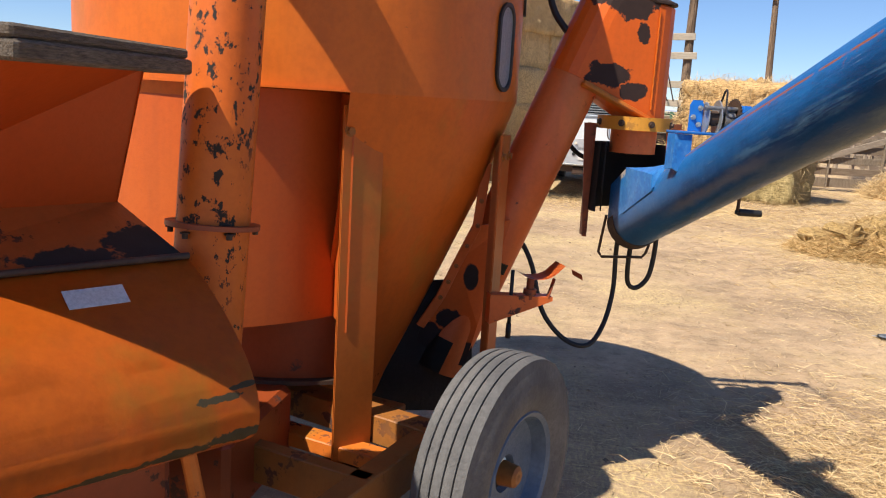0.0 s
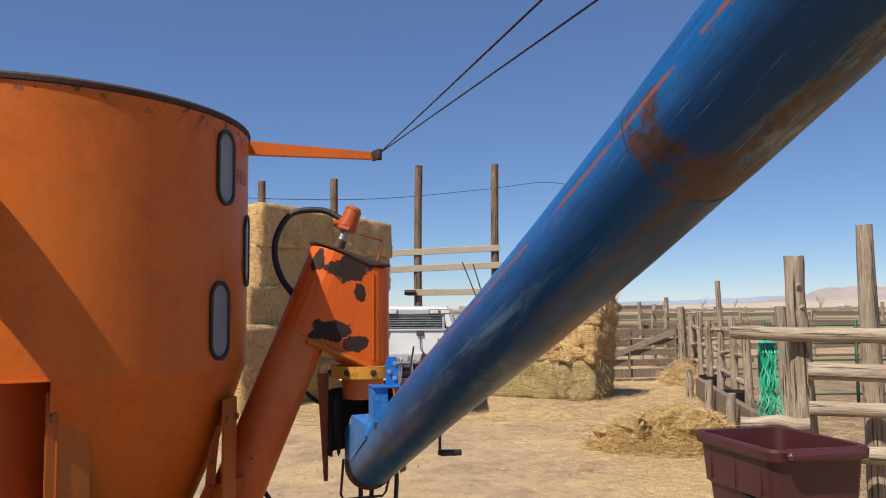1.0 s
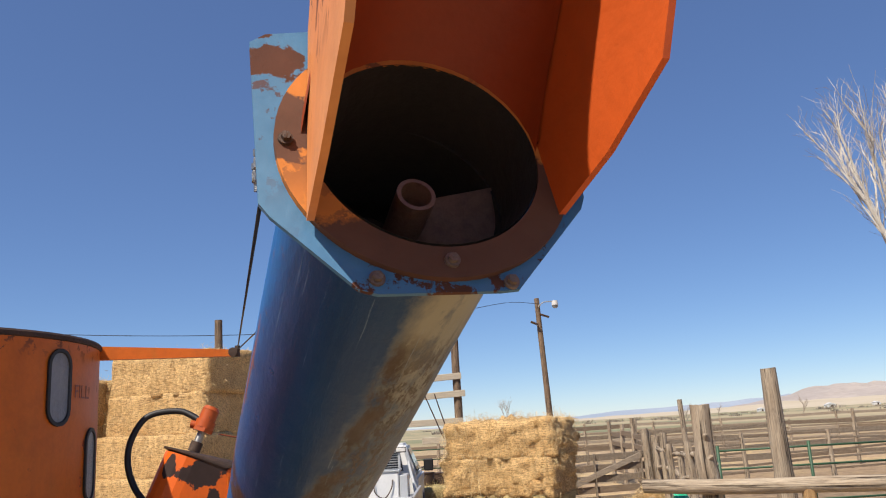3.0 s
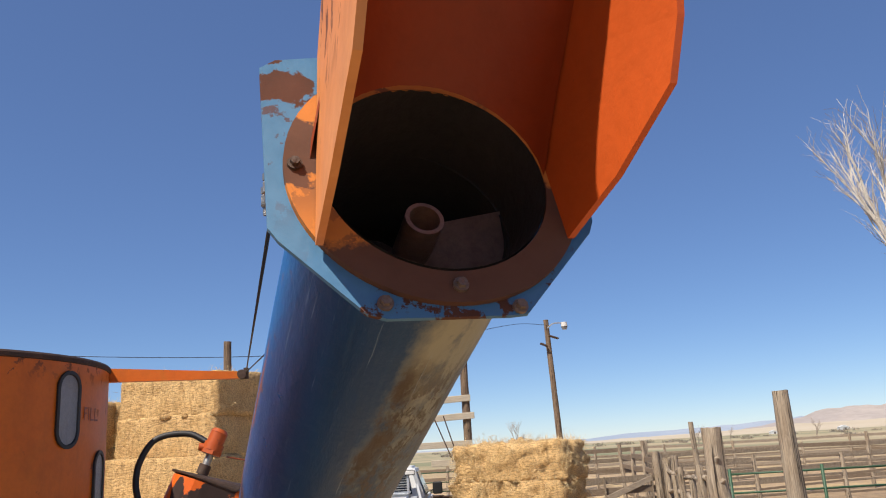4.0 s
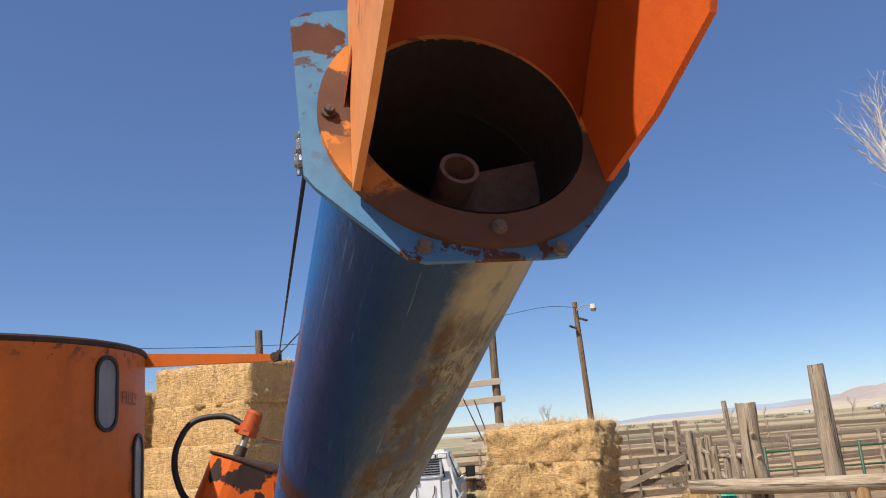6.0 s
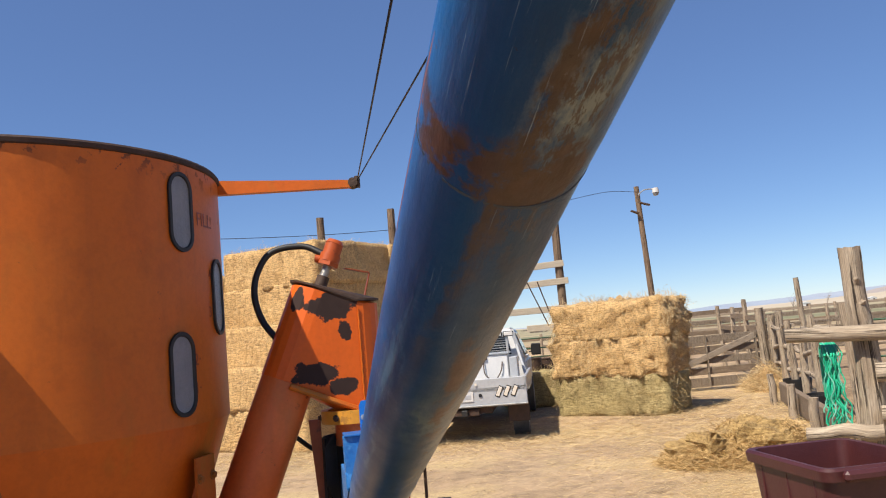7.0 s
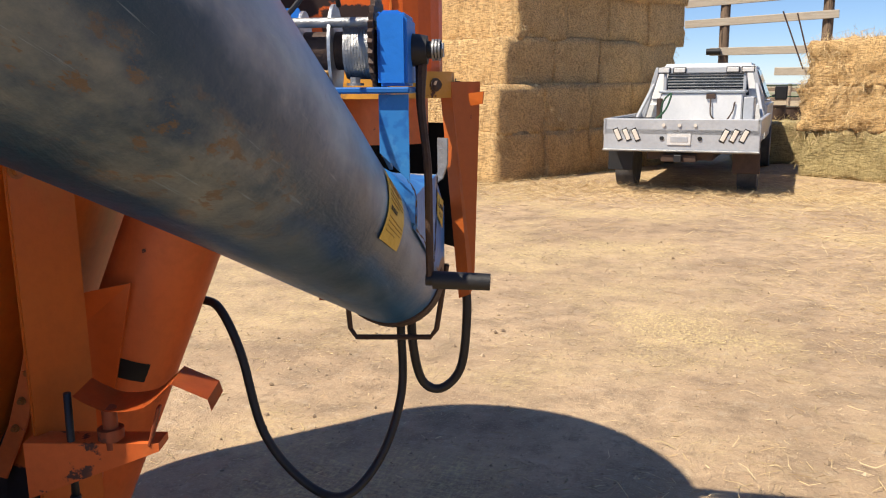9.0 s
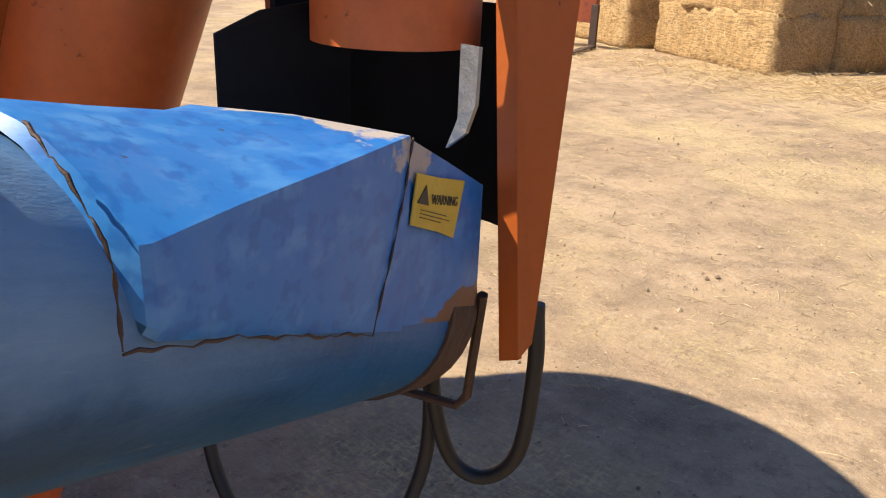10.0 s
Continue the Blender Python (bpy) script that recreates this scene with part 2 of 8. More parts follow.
def blue_tube_paint():
    """u runs round the tube (0.45 is its belly, 0.7 one side, 0.15 near the top), v along it from the foot."""
    m, nt, b = mat("weathered_blue_tube_paint", 0.33)
    v = coords(nt)
    sep = nt.nodes.new("ShaderNodeSeparateXYZ")
    nt.links.new(coords(nt, "UV"), sep.inputs[0])
    u, w = sep.outputs[0], sep.outputs[1]
    col = mix(nt, ramp(nt, noise_tex(nt, v, 2.6, 5), (0.3, 0.0), (0.75, 1.0)), (0.002, 0.046, 0.165), (0.004, 0.078, 0.245))
    # foot end lightened in colour for the light it catches
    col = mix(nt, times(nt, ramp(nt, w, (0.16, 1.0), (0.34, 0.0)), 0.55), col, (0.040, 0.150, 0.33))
    # sunlit upper side painted a brighter blue
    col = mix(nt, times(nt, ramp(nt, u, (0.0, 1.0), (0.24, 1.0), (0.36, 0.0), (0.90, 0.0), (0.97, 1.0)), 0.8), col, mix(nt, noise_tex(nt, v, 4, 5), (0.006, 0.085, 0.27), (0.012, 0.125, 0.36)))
    chalk = coords(nt, "UV", (16, 9, 1))
    col = mix(nt, times(nt, ramp(nt, noise_tex(nt, chalk, 1.0, 7, 0.65), (0.52, 0.0), (0.78, 1.0)), 0.22), col, (0.06, 0.17, 0.34))
    col = mix(nt, times(nt, ramp(nt, noise_tex(nt, v, 11, 7, 0.7), (0.55, 0.0), (0.7, 1.0)), 0.4), col, (0.006, 0.035, 0.10))
    blotch = noise_tex(nt, coords(nt, "UV", (7, 5, 1)), 1.0, 8, 0.68)
    col = mix(nt, times(nt, ramp(nt, blotch, (0.50, 0.0), (0.64, 1.0)), 0.55), col, (0.003, 0.028, 0.095))
    streaks = noise_tex(nt, coords(nt, "UV", (70, 5, 1)), 1.0, 6, 0.7)
    col = mix(nt, times(nt, ramp(nt, streaks, (0.54, 0.0), (0.70, 1.0)), 0.16), col, (0.08, 0.20, 0.36))
    # bleached side with sky light painted in, then the teal belly
    ub = plus(nt, u, times(nt, plus(nt, noise_tex(nt, coords(nt, "UV", (3, 9, 1)), 1.0, 6, 0.65), 0.5, "SUBTRACT"), 0.16))
    sky_fade = times(nt, ramp(nt, ub, (0.62, 0.0), (0.71, 1.0), (0.86, 1.0), (0.96, 0.0)), ramp(nt, w, (0.10, 0.0), (0.30, 1.0)))
    mottle = ramp(nt, noise_tex(nt, coords(nt, "UV", (9, 11, 1)), 1.0, 9, 0.72), (0.34, 0.5), (0.58, 1.0))
    col = mix(nt, times(nt, times(nt, sky_fade, mottle), 0.92), col, mix(nt, ramp(nt, w, (0.34, 0.0), (0.52, 1.0)), (0.27, 0.42, 0.52), (0.42, 0.46, 0.50)))
    # dark reflection along the side, painted as a blue band
    dark_reflection = times(nt, ramp(nt, ub, (0.575, 0.0), (0.605, 1.0), (0.645, 1.0), (0.675, 0.0)), ramp(nt, w, (0.14, 0.0), (0.22, 1.0), (0.60, 1.0), (0.72, 0.0)))
    col = mix(nt, times(nt, dark_reflection, ramp(nt, blotch, (0.38, 0.60), (0.52, 1.0))), col, (0.004, 0.050, 0.125))
    # pale reflection of the ground painted along the lower side
    ground_reflection = times(nt, ramp(nt, ub, (0.47, 0.0), (0.50, 1.0), (0.545, 1.0), (0.575, 0.0)), ramp(nt, w, (0.12, 0.0), (0.20, 1.0), (0.50, 1.0), (0.56, 0.0)))
    col = mix(nt, times(nt, times(nt, ground_reflection, mottle), 0.6), col, (0.14, 0.165, 0.165))
    # shade under the tube painted into the belly's colour
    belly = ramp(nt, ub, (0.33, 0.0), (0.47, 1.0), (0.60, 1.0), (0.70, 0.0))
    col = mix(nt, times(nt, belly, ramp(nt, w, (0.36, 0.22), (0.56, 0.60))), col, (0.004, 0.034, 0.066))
    # flank beyond the sunlit strip painted deep blue as shade
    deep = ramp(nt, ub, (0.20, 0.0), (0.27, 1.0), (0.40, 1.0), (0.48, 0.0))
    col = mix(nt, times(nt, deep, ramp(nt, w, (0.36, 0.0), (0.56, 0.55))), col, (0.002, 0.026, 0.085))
    # highlight on the left side, painted as a pale scraped streak
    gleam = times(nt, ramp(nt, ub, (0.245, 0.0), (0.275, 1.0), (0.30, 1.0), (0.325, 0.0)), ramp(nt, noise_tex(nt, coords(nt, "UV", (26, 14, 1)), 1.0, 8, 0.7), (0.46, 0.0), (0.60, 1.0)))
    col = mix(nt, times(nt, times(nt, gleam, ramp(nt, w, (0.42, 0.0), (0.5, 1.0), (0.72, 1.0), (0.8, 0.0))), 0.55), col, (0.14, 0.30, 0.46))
    # above the weld: a scraped cream strip beside a ragged brown one
    us = plus(nt, u, times(nt, plus(nt, noise_tex(nt, coords(nt, "UV", (12, 40, 1)), 1.0, 8, 0.7), 0.5, "SUBTRACT"), 0.075))
    upper = ramp(nt, w, (0.835, 0.0), (0.865, 1.0), (1.0, 1.0))
    lean = plus(nt, us, times(nt, w, -0.45))
    brown = mix(nt, noise_tex(nt, v, 34, 5), (0.030, 0.019, 0.013), (0.090, 0.052, 0.030))
    pale_noise = noise_tex(nt, coords(nt, "UV", (16, 44, 1), (0, 0, 0.4)), 1.0, 9, 0.70)
    pale = times(nt, times(nt, ramp(nt, lean, (-0.015, 0.0), (0.030, 1.0), (0.13, 1.0), (0.20, 0.0)), upper), ramp(nt, plus(nt, pale_noise, times(nt, ramp(nt, w, (0.95, 0.0), (0.985, 1.0)), 0.16)), (0.42, 0.0), (0.60, 1.0)))
    col = mix(nt, times(nt, pale, 0.85), col, mix(nt, ramp(nt, w, (0.90, 0.0), (0.985, 1.0)), (0.20, 0.225, 0.215), (0.36, 0.33, 0.24)))
    strip = times(nt, times(nt, ramp(nt, lean, (0.010, 0.0), (0.018, 1.0), (0.034, 1.0), (0.062, 0.0)), ramp(nt, w, (0.835, 1.0), (0.968, 1.0), (0.978, 0.0))), ramp(nt, noise_tex(nt, coords(nt, "UV", (20, 50, 1)), 1.0, 8, 0.72), (0.40, 0.0), (0.50, 1.0)))
    scrape = times(nt, times(nt, ramp(nt, lean, (0.020, 0.0), (0.035, 1.0), (0.12, 1.0), (0.16, 0.0)), ramp(nt, w, (0.835, 1.0), (0.955, 1.0), (0.975, 0.0))), ramp(nt, noise_tex(nt, coords(nt, "UV", (40, 90, 1), (0, 0, 0.7)), 1.0, 12, 0.78), (0.495, 0.0), (0.53, 1.0)))
    col = mix(nt, times(nt, strip, ramp(nt, w, (0.5, 0.0), (0.70, 0.2), (0.84, 0.9))), col, brown)
    col = mix(nt, times(nt, scrape, ramp(nt, w, (0.78, 0.0), (0.85, 0.8))), col, brown)
    # half way up: an old rust-brown patch, pale cloudy arcs and dark teal blotches
    low_ = times(nt, ramp(nt, ub, (0.36, 0.0), (0.44, 1.0), (0.56, 1.0), (0.66, 0.0)), ramp(nt, w, (0.10, 0.0), (0.18, 1.0), (0.72, 1.0), (0.80, 0.0)))
    col = mix(nt, times(nt, times(nt, low_, ramp(nt, noise_tex(nt, coords(nt, "UV", (8, 6, 1)), 1.0, 8, 0.7), (0.42, 0.0), (0.56, 1.0))), 0.6), col, (0.004, 0.034, 0.066))
    cloud = times(nt, times(nt, ramp(nt, us, (0.36, 0.0), (0.40, 1.0), (0.48, 1.0), (0.53, 0.0)), ramp(nt, w, (0.585, 0.0), (0.615, 1.0), (0.65, 1.0), (0.69, 0.0))), ramp(nt, noise_tex(nt, coords(nt, "UV", (10, 34, 1), (0, 0, -0.5)), 1.0, 9, 0.66), (0.47, 0.0), (0.60, 1.0)))
    col = mix(nt, times(nt, cloud, 0.55), col, (0.16, 0.22, 0.21))
    zone = times(nt, ramp(nt, us, (0.465, 0.0), (0.50, 1.0), (0.58, 1.0), (0.62, 0.0)), ramp(nt, w, (0.38, 0.0), (0.47, 1.0), (0.62, 1.0), (0.70, 0.0)))
    col = mix(nt, times(nt, zone, ramp(nt, noise_tex(nt, coords(nt, "UV", (9, 22, 1)), 1.0, 8, 0.68), (0.38, 0.1), (0.58, 0.75))), col, (0.22, 0.245, 0.24))
    flakes = times(nt, zone, ramp(nt, noise_tex(nt, coords(nt, "UV", (34, 60, 1), (0, 0, 0.5)), 1.0, 10, 0.75), (0.545, 0.0), (0.57, 1.0)))
    col = mix(nt, times(nt, flakes, 0.85), col, mix(nt, noise_tex(nt, v, 30, 4), (0.07, 0.045, 0.03), (0.20, 0.14, 0.085)))
    stain_ = times(nt, times(nt, ramp(nt, us, (0.442, 0.0), (0.458, 1.0), (0.500, 1.0), (0.520, 0.0)), ramp(nt, w, (0.57, 0.0), (0.625, 1.0), (0.72, 1.0), (0.78, 0.0))), ramp(nt, noise_tex(nt, coords(nt, "UV", (12, 26, 1)), 1.0, 9, 0.70), (0.45, 0.0), (0.52, 1.0)))
    col = mix(nt, times(nt, stain_, 0.85), col, mix(nt, noise_tex(nt, v, 28, 5), (0.05, 0.032, 0.02), (0.15, 0.066, 0.030)))
    # soft grey gleam painted as a streak on the lower left
    worn = times(nt, ramp(nt, us, (0.30, 0.0), (0.325, 1.0), (0.345, 1.0), (0.375, 0.0)), ramp(nt, w, (0.18, 0.0), (0.26, 1.0), (0.46, 1.0), (0.54, 0.0)))
    col = mix(nt, times(nt, worn, 0.5), col, (0.20, 0.20, 0.215))
    scuff = ramp(nt, noise_tex(nt, coords(nt, "UV", (150, 16, 1), (0, 0, 0.06)), 1.0, 5, 0.75), (0.63, 0.0), (0.66, 1.0))
    scuff2 = ramp(nt, noise_tex(nt, coords(nt, "UV", (60, 60, 1), (0, 0, 0.8)), 1.0, 8, 0.8), (0.66, 0.0), (0.69, 1.0))
    col = mix(nt, times(nt, mix(nt, 1.0, scuff, scuff2, "LIGHTEN"), 0.45), col, (0.24, 0.33, 0.42))
    nick = ramp(nt, noise_tex(nt, v, 70, 6, 0.7), (0.685, 0.0), (0.70, 1.0))
    col = mix(nt, times(nt, nick, 0.8), col, (0.03, 0.018, 0.012))
    # rust at the weld, heaviest below it, and a long rusty scratch high on the side
    wb = plus(nt, w, times(nt, plus(nt, noise_tex(nt, coords(nt, "UV", (9, 6, 1)), 1.0, 6, 0.6), 0.5, "SUBTRACT"), 0.035))
    ring = ramp(nt, wb, (0.833, 0.0), (0.838, 1.0), (0.850, 0.85), (0.874, 0.0))
    around_ = ramp(nt, u, (0.14, 0.0), (0.165, 0.62), (0.22, 0.85), (0.28, 0.75), (0.33, 0.6), (0.40, 0.9), (0.50, 0.95), (0.57, 0.3))
    rusty = ramp(nt, times(nt, times(nt, ring, around_), ramp(nt, noise_tex(nt, v, 20, 9, 0.7), (0.34, 0.35), (0.56, 1.0))), (0.34, 0.0), (0.50, 0.92))
    col = mix(nt, rusty, col, mix(nt, noise_tex(nt, v, 50, 5), (0.030, 0.018, 0.013), (0.095, 0.052, 0.034)))
    bend = plus(nt, plus(nt, u, 0.038, "SUBTRACT"), times(nt, w, -0.165))
    line = ramp(nt, plus(nt, bend, times(nt, noise_tex(nt, v, 9, 3), 0.006)), (0.0005, 0.0), (0.003, 1.0), (0.011, 1.0), (0.0135, 0.0))
    col = mix(nt, times(nt, line, ramp(nt, noise_tex(nt, v, 7, 5), (0.40, 0.0), (0.46, 1.0))), col, (0.24, 0.070, 0.022))
    fleck = times(nt, ramp(nt, bend, (0.0, 0.0), (0.01, 1.0), (0.02, 1.0), (0.05, 0.0)), ramp(nt, noise_tex(nt, v, 45, 5, 0.7), (0.60, 0.0), (0.63, 1.0)))
    col = mix(nt, fleck, col, (0.16, 0.055, 0.025))
    nt.links.new(col, b.inputs["Base Color"])
    nt.links.new(ramp(nt, plus(nt, times(nt, noise_tex(nt, v, 6, 4), 0.4), times(nt, pale, 0.4)), (0.1, 0.26), (0.5, 0.55)), b.inputs["Roughness"])
    b.inputs["Specular IOR Level"].default_value = 0.22
    bump(nt, b, mix(nt, 0.35, noise_tex(nt, v, 9, 6), noise_tex(nt, coords(nt, "UV", (60, 90, 1)), 1.0, 7, 0.7)), 0.5, 0.007)
    return m


def hood_paint():
    """Sun-bleached blue with pale mottles and a dusty far edge."""
    m, nt, b = mat("bleached_blue_paint", 0.45)
    v = coords(nt)
    col = mix(nt, ramp(nt, noise_tex(nt, v, 5, 4), (0.35, 0.0), (0.7, 1.0)), (0.010, 0.135, 0.44), (0.030, 0.20, 0.50))
    col = mix(nt, times(nt, ramp(nt, noise_tex(nt, coords(nt, "Object", (1.6, 0.8, 1.2)), 30, 4, 0.55), (0.50, 0.0), (0.66, 1.0)), 0.26), col, (0.16, 0.40, 0.64))
    col = mix(nt, times(nt, ramp(nt, noise_tex(nt, v, 58, 3, 0.5), (0.52, 0.0), (0.62, 1.0)), 0.5), col, (0.006, 0.085, 0.33))
    col = mix(nt, times(nt, blob(nt, v, (1.30, 0.20, 1.28), (0.19, 0.065, 0.05), 0.5, 24.0), 0.85), col, (0.50, 0.42, 0.31))
    col = mix(nt, blob(nt, v, (1.41, 0.28, 1.06), (0.10, 0.10, 0.035), 0.4, 24.0), col, (0.17, 0.075, 0.035))
    col = mix(nt, times(nt, ramp(nt, noise_tex(nt, coords(nt, "Object", (6, 6, 2)), 2.2, 7, 0.66), (0.52, 0.0), (0.70, 1.0)), 0.22), col, (0.15, 0.25, 0.42))
    scratch = ramp(nt, noise_tex(nt, coords(nt, "Object", (30, 12, 3)), 3.0, 4, 0.5), (0.70, 0.0), (0.72, 1.0))
    col = mix(nt, times(nt, scratch, 0.7), col, (0.05, 0.04, 0.04))
    nt.links.new(col, b.inputs["Base Color"])
    bump(nt, b, noise_tex(nt, v, 26, 5), 0.15, 0.004)
    return m


BLUE_TUBE = blue_tube_paint()
BLUE_HOOD = hood_paint()
FLANGE_BLUE = painted("flaking_blue_flange_paint", (0.030, 0.115, 0.24), (0.12, 0.255, 0.39), 0.575, (0.055, 0.020, 0.011), 0.5, 20.0, None, 0.42, patches=(
    ((2.020, -2.69, 2.343), (0.026, 0.05, 0.020), 0.5, 60.0), ((2.00, -2.70, 2.372), (0.02, 0.04, 0.006), 0.5, 80.0)))
# rusty ring; large patches also darken its bottom as the hood's shade
RING_PAINT = painted("rusty_orange_ring", (0.56, 0.20, 0.030), (0.42, 0.13, 0.026), 0.53, (0.072, 0.032, 0.019), 0.7, 28.0, (0.20, 0.085, 0.03), 0.40, patches=(
    ((2.156, -2.721, 2.145), (0.13, 0.13, 0.052), 0.25, 34.0), ((2.245, -2.70, 2.20), (0.06, 0.08, 0.06), 0.4, 34.0), ((2.03, -2.72, 2.27), (0.03, 0.05, 0.035), 0.5, 40.0)))


def mottled(name, a, c, scale=6.0, rough=0.8, metal=0.0, bump_scale=40.0, strength=0.3, stretch=(1, 1, 1), fine=0.5, dark=None):
    """Two-scale colour variation with fine relief."""
    m, nt, b = mat(name, rough, metal)
    v = coords(nt, "Object", stretch)
    col = mix(nt, ramp(nt, noise_tex(nt, v, scale, 5), (0.3, 0.0), (0.7, 1.0)), a, c)
    col = mix(nt, times(nt, ramp(nt, noise_tex(nt, v, scale * 9, 4, 0.7), (0.4, 0.0), (0.7, 1.0)), fine), col, dark or tuple(x * 0.5 for x in a))
    info = nt.nodes.new("ShaderNodeObjectInfo")
    col = mix(nt, times(nt, info.outputs["Random"], 0.25), col, tuple(x * 0.7 for x in c))
    nt.links.new(col, b.inputs["Base Color"])
    bump(nt, b, noise_tex(nt, v, bump_scale, 6, 0.65), strength, 0.02)
    return m


RUBBER = mottled("tyre_rubber", (0.06, 0.06, 0.064), (0.15, 0.145, 0.14), 7, 0.8, 0, 70, 0.35, (1, 1, 1), 0.5, (0.035, 0.034, 0.034))
BLACK = mottled("black_rubber", (0.007, 0.007, 0.008), (0.014, 0.013, 0.013), 8, 0.55, 0, 60, 0.1, fine=0.2)
BOOT = mottled("dull_black_rubber", (0.006, 0.006, 0.006), (0.011, 0.010, 0.010), 6, 0.95, 0, 40, 0.1, fine=0.2)
STEEL = mottled("dull_steel", (0.26, 0.26, 0.26), (0.40, 0.39, 0.37), 8, 0.45, 0.85, fine=0.3)
DARK_STEEL = mottled("dark_rusty_steel", (0.05, 0.032, 0.024), (0.10, 0.055, 0.035), 8, 0.65, 0.3)
# near-black, standing for shade inside the tube and behind the side sheet
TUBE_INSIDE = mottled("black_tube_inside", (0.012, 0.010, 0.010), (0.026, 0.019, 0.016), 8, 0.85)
SCREW_STEEL = mottled("worn_screw_steel", (0.20, 0.115, 0.09), (0.32, 0.20, 0.16), 10, 0.5, 0.2)
BOLT_STEEL = mottled("rusty_pale_bolt", (0.13, 0.085, 0.065), (0.25, 0.18, 0.14), 30, 0.6, 0.4)
RIM_RUST = mottled("rim_rust", (0.030, 0.017, 0.013), (0.070, 0.034, 0.022), 14, 0.8)
RUST_RING = mottled("rusty_ring_steel", (0.22, 0.085, 0.03), (0.33, 0.15, 0.05), 9, 0.8, 0.1, dark=(0.06, 0.03, 0.02))
RIM_BLUE = mottled("grey_blue_rim_paint", (0.06, 0.10, 0.17), (0.13, 0.18, 0.25), 6, 0.5, 0.2, fine=0.4)
WELD_BROWN = mottled("blue_brown_weld", (0.012, 0.040, 0.085), (0.035, 0.050, 0.075), 14, 0.7, dark=(0.03, 0.018, 0.012))
GALV = mottled("galvanised_sheet", (0.42, 0.45, 0.47), (0.55, 0.57, 0.58), 5, 0.35, 0.7, fine=0.2)
WOOD_GREY = mottled("weathered_grey_wood", (0.24, 0.185, 0.13), (0.39, 0.31, 0.225), 4, 0.9, 0, 26, 1.0, (9, 9, 0.7), 0.95, (0.05, 0.033, 0.02))
WOOD_BOARD_GREY = mottled("grey_weathered_board", (0.15, 0.115, 0.085), (0.25, 0.20, 0.15), 4, 0.9, 0, 26, 0.9, (9, 0.8, 9), 0.9, (0.035, 0.025, 0.018))
WOOD_RAIL = mottled("weathered_rail_wood", (0.26, 0.205, 0.15), (0.38, 0.31, 0.235), 5, 0.9, 0, 30, 0.6, (0.8, 6, 6), 0.6, (0.12, 0.09, 0.06))
WOOD_BOARD = mottled("sawn_board", (0.17, 0.12, 0.08), (0.28, 0.21, 0.145), 4, 0.9, 0, 40, 0.5, (0.8, 9, 9), 0.6, (0.08, 0.055, 0.035))
WOOD_PALE = mottled("pale_board", (0.42, 0.35, 0.26), (0.55, 0.47, 0.36), 4, 0.9, 0, 40, 0.4, (0.8, 9, 9), 0.4)
MAROON = mottled("maroon_plastic", (0.052, 0.011, 0.012), (0.078, 0.019, 0.019), 4, 0.48, 0, 90, 0.15, fine=0.3)
ROOF_TIN = mottled("roofing_tin", (0.40, 0.45, 0.50), (0.55, 0.60, 0.64), 5, 0.5, 0.3, fine=0.3)
GREEN_PIPE = mottled("green_pipe_paint", (0.018, 0.065, 0.03), (0.035, 0.095, 0.045), 5, 0.5, fine=0.3)
TWINE = mottled("green_plastic_twine", (0.008, 0.33, 0.17), (0.02, 0.55, 0.32), 9, 0.5, fine=0.3)
TWINE_PALE = mottled("faded_green_twine", (0.10, 0.42, 0.30), (0.20, 0.55, 0.40), 9, 0.5, fine=0.3)
TRUCK_PAINT = mottled("dusty_white_paint", (0.55, 0.55, 0.55), (0.66, 0.65, 0.63), 3, 0.35, 0, 60, 0.05, fine=0.12)
TRUCK_GREY = mottled("grey_bed_paint", (0.38, 0.39, 0.41), (0.48, 0.49, 0.50), 3, 0.4, 0.2, 60, 0.05, fine=0.2)
DARK_GLASS, _nt, _b = mat("dark_glass", 0.08)
_b.inputs["Base Color"].default_value = (0.02, 0.025, 0.03, 1)
PANE = mottled("dusty_grey_pane", (0.17, 0.17, 0.18), (0.24, 0.24, 0.25), 7, 0.3, fine=0.2)
STICKER = mottled("faded_yellow_sticker", (0.62, 0.40, 0.03), (0.68, 0.47, 0.06), 9, 0.5, fine=0.2)
STICKER_FADED, _nt, _b = mat("faded_sticker_print", 0.6)
_b.inputs["Base Color"].default_value = (0.34, 0.20, 0.03, 1)
STICKER_PRINT, _nt, _b = mat("sticker_print", 0.6)
_b.inputs["Base Color"].default_value = (0.035, 0.03, 0.02, 1)
PAPER = mottled("weathered_label_paper", (0.55, 0.53, 0.50), (0.66, 0.64, 0.62), 14, 0.7)
TAIL_RED, _nt, _b = mat("tail_light_lens", 0.2)
_b.inputs["Base Color"].default_value = (0.62, 0.56, 0.48, 1)
BARK_WHITE = mottled("bleached_bark", (0.50, 0.46, 0.41), (0.66, 0.62, 0.56), 3, 0.9, 0, 20, 0.6, (3, 3, 0.8), 0.45, (0.22, 0.18, 0.14))
BARK = mottled("grey_brown_bark", (0.24, 0.19, 0.15), (0.36, 0.30, 0.25), 3, 0.9, 0, 20, 0.6, (3, 3, 0.8), 0.5)


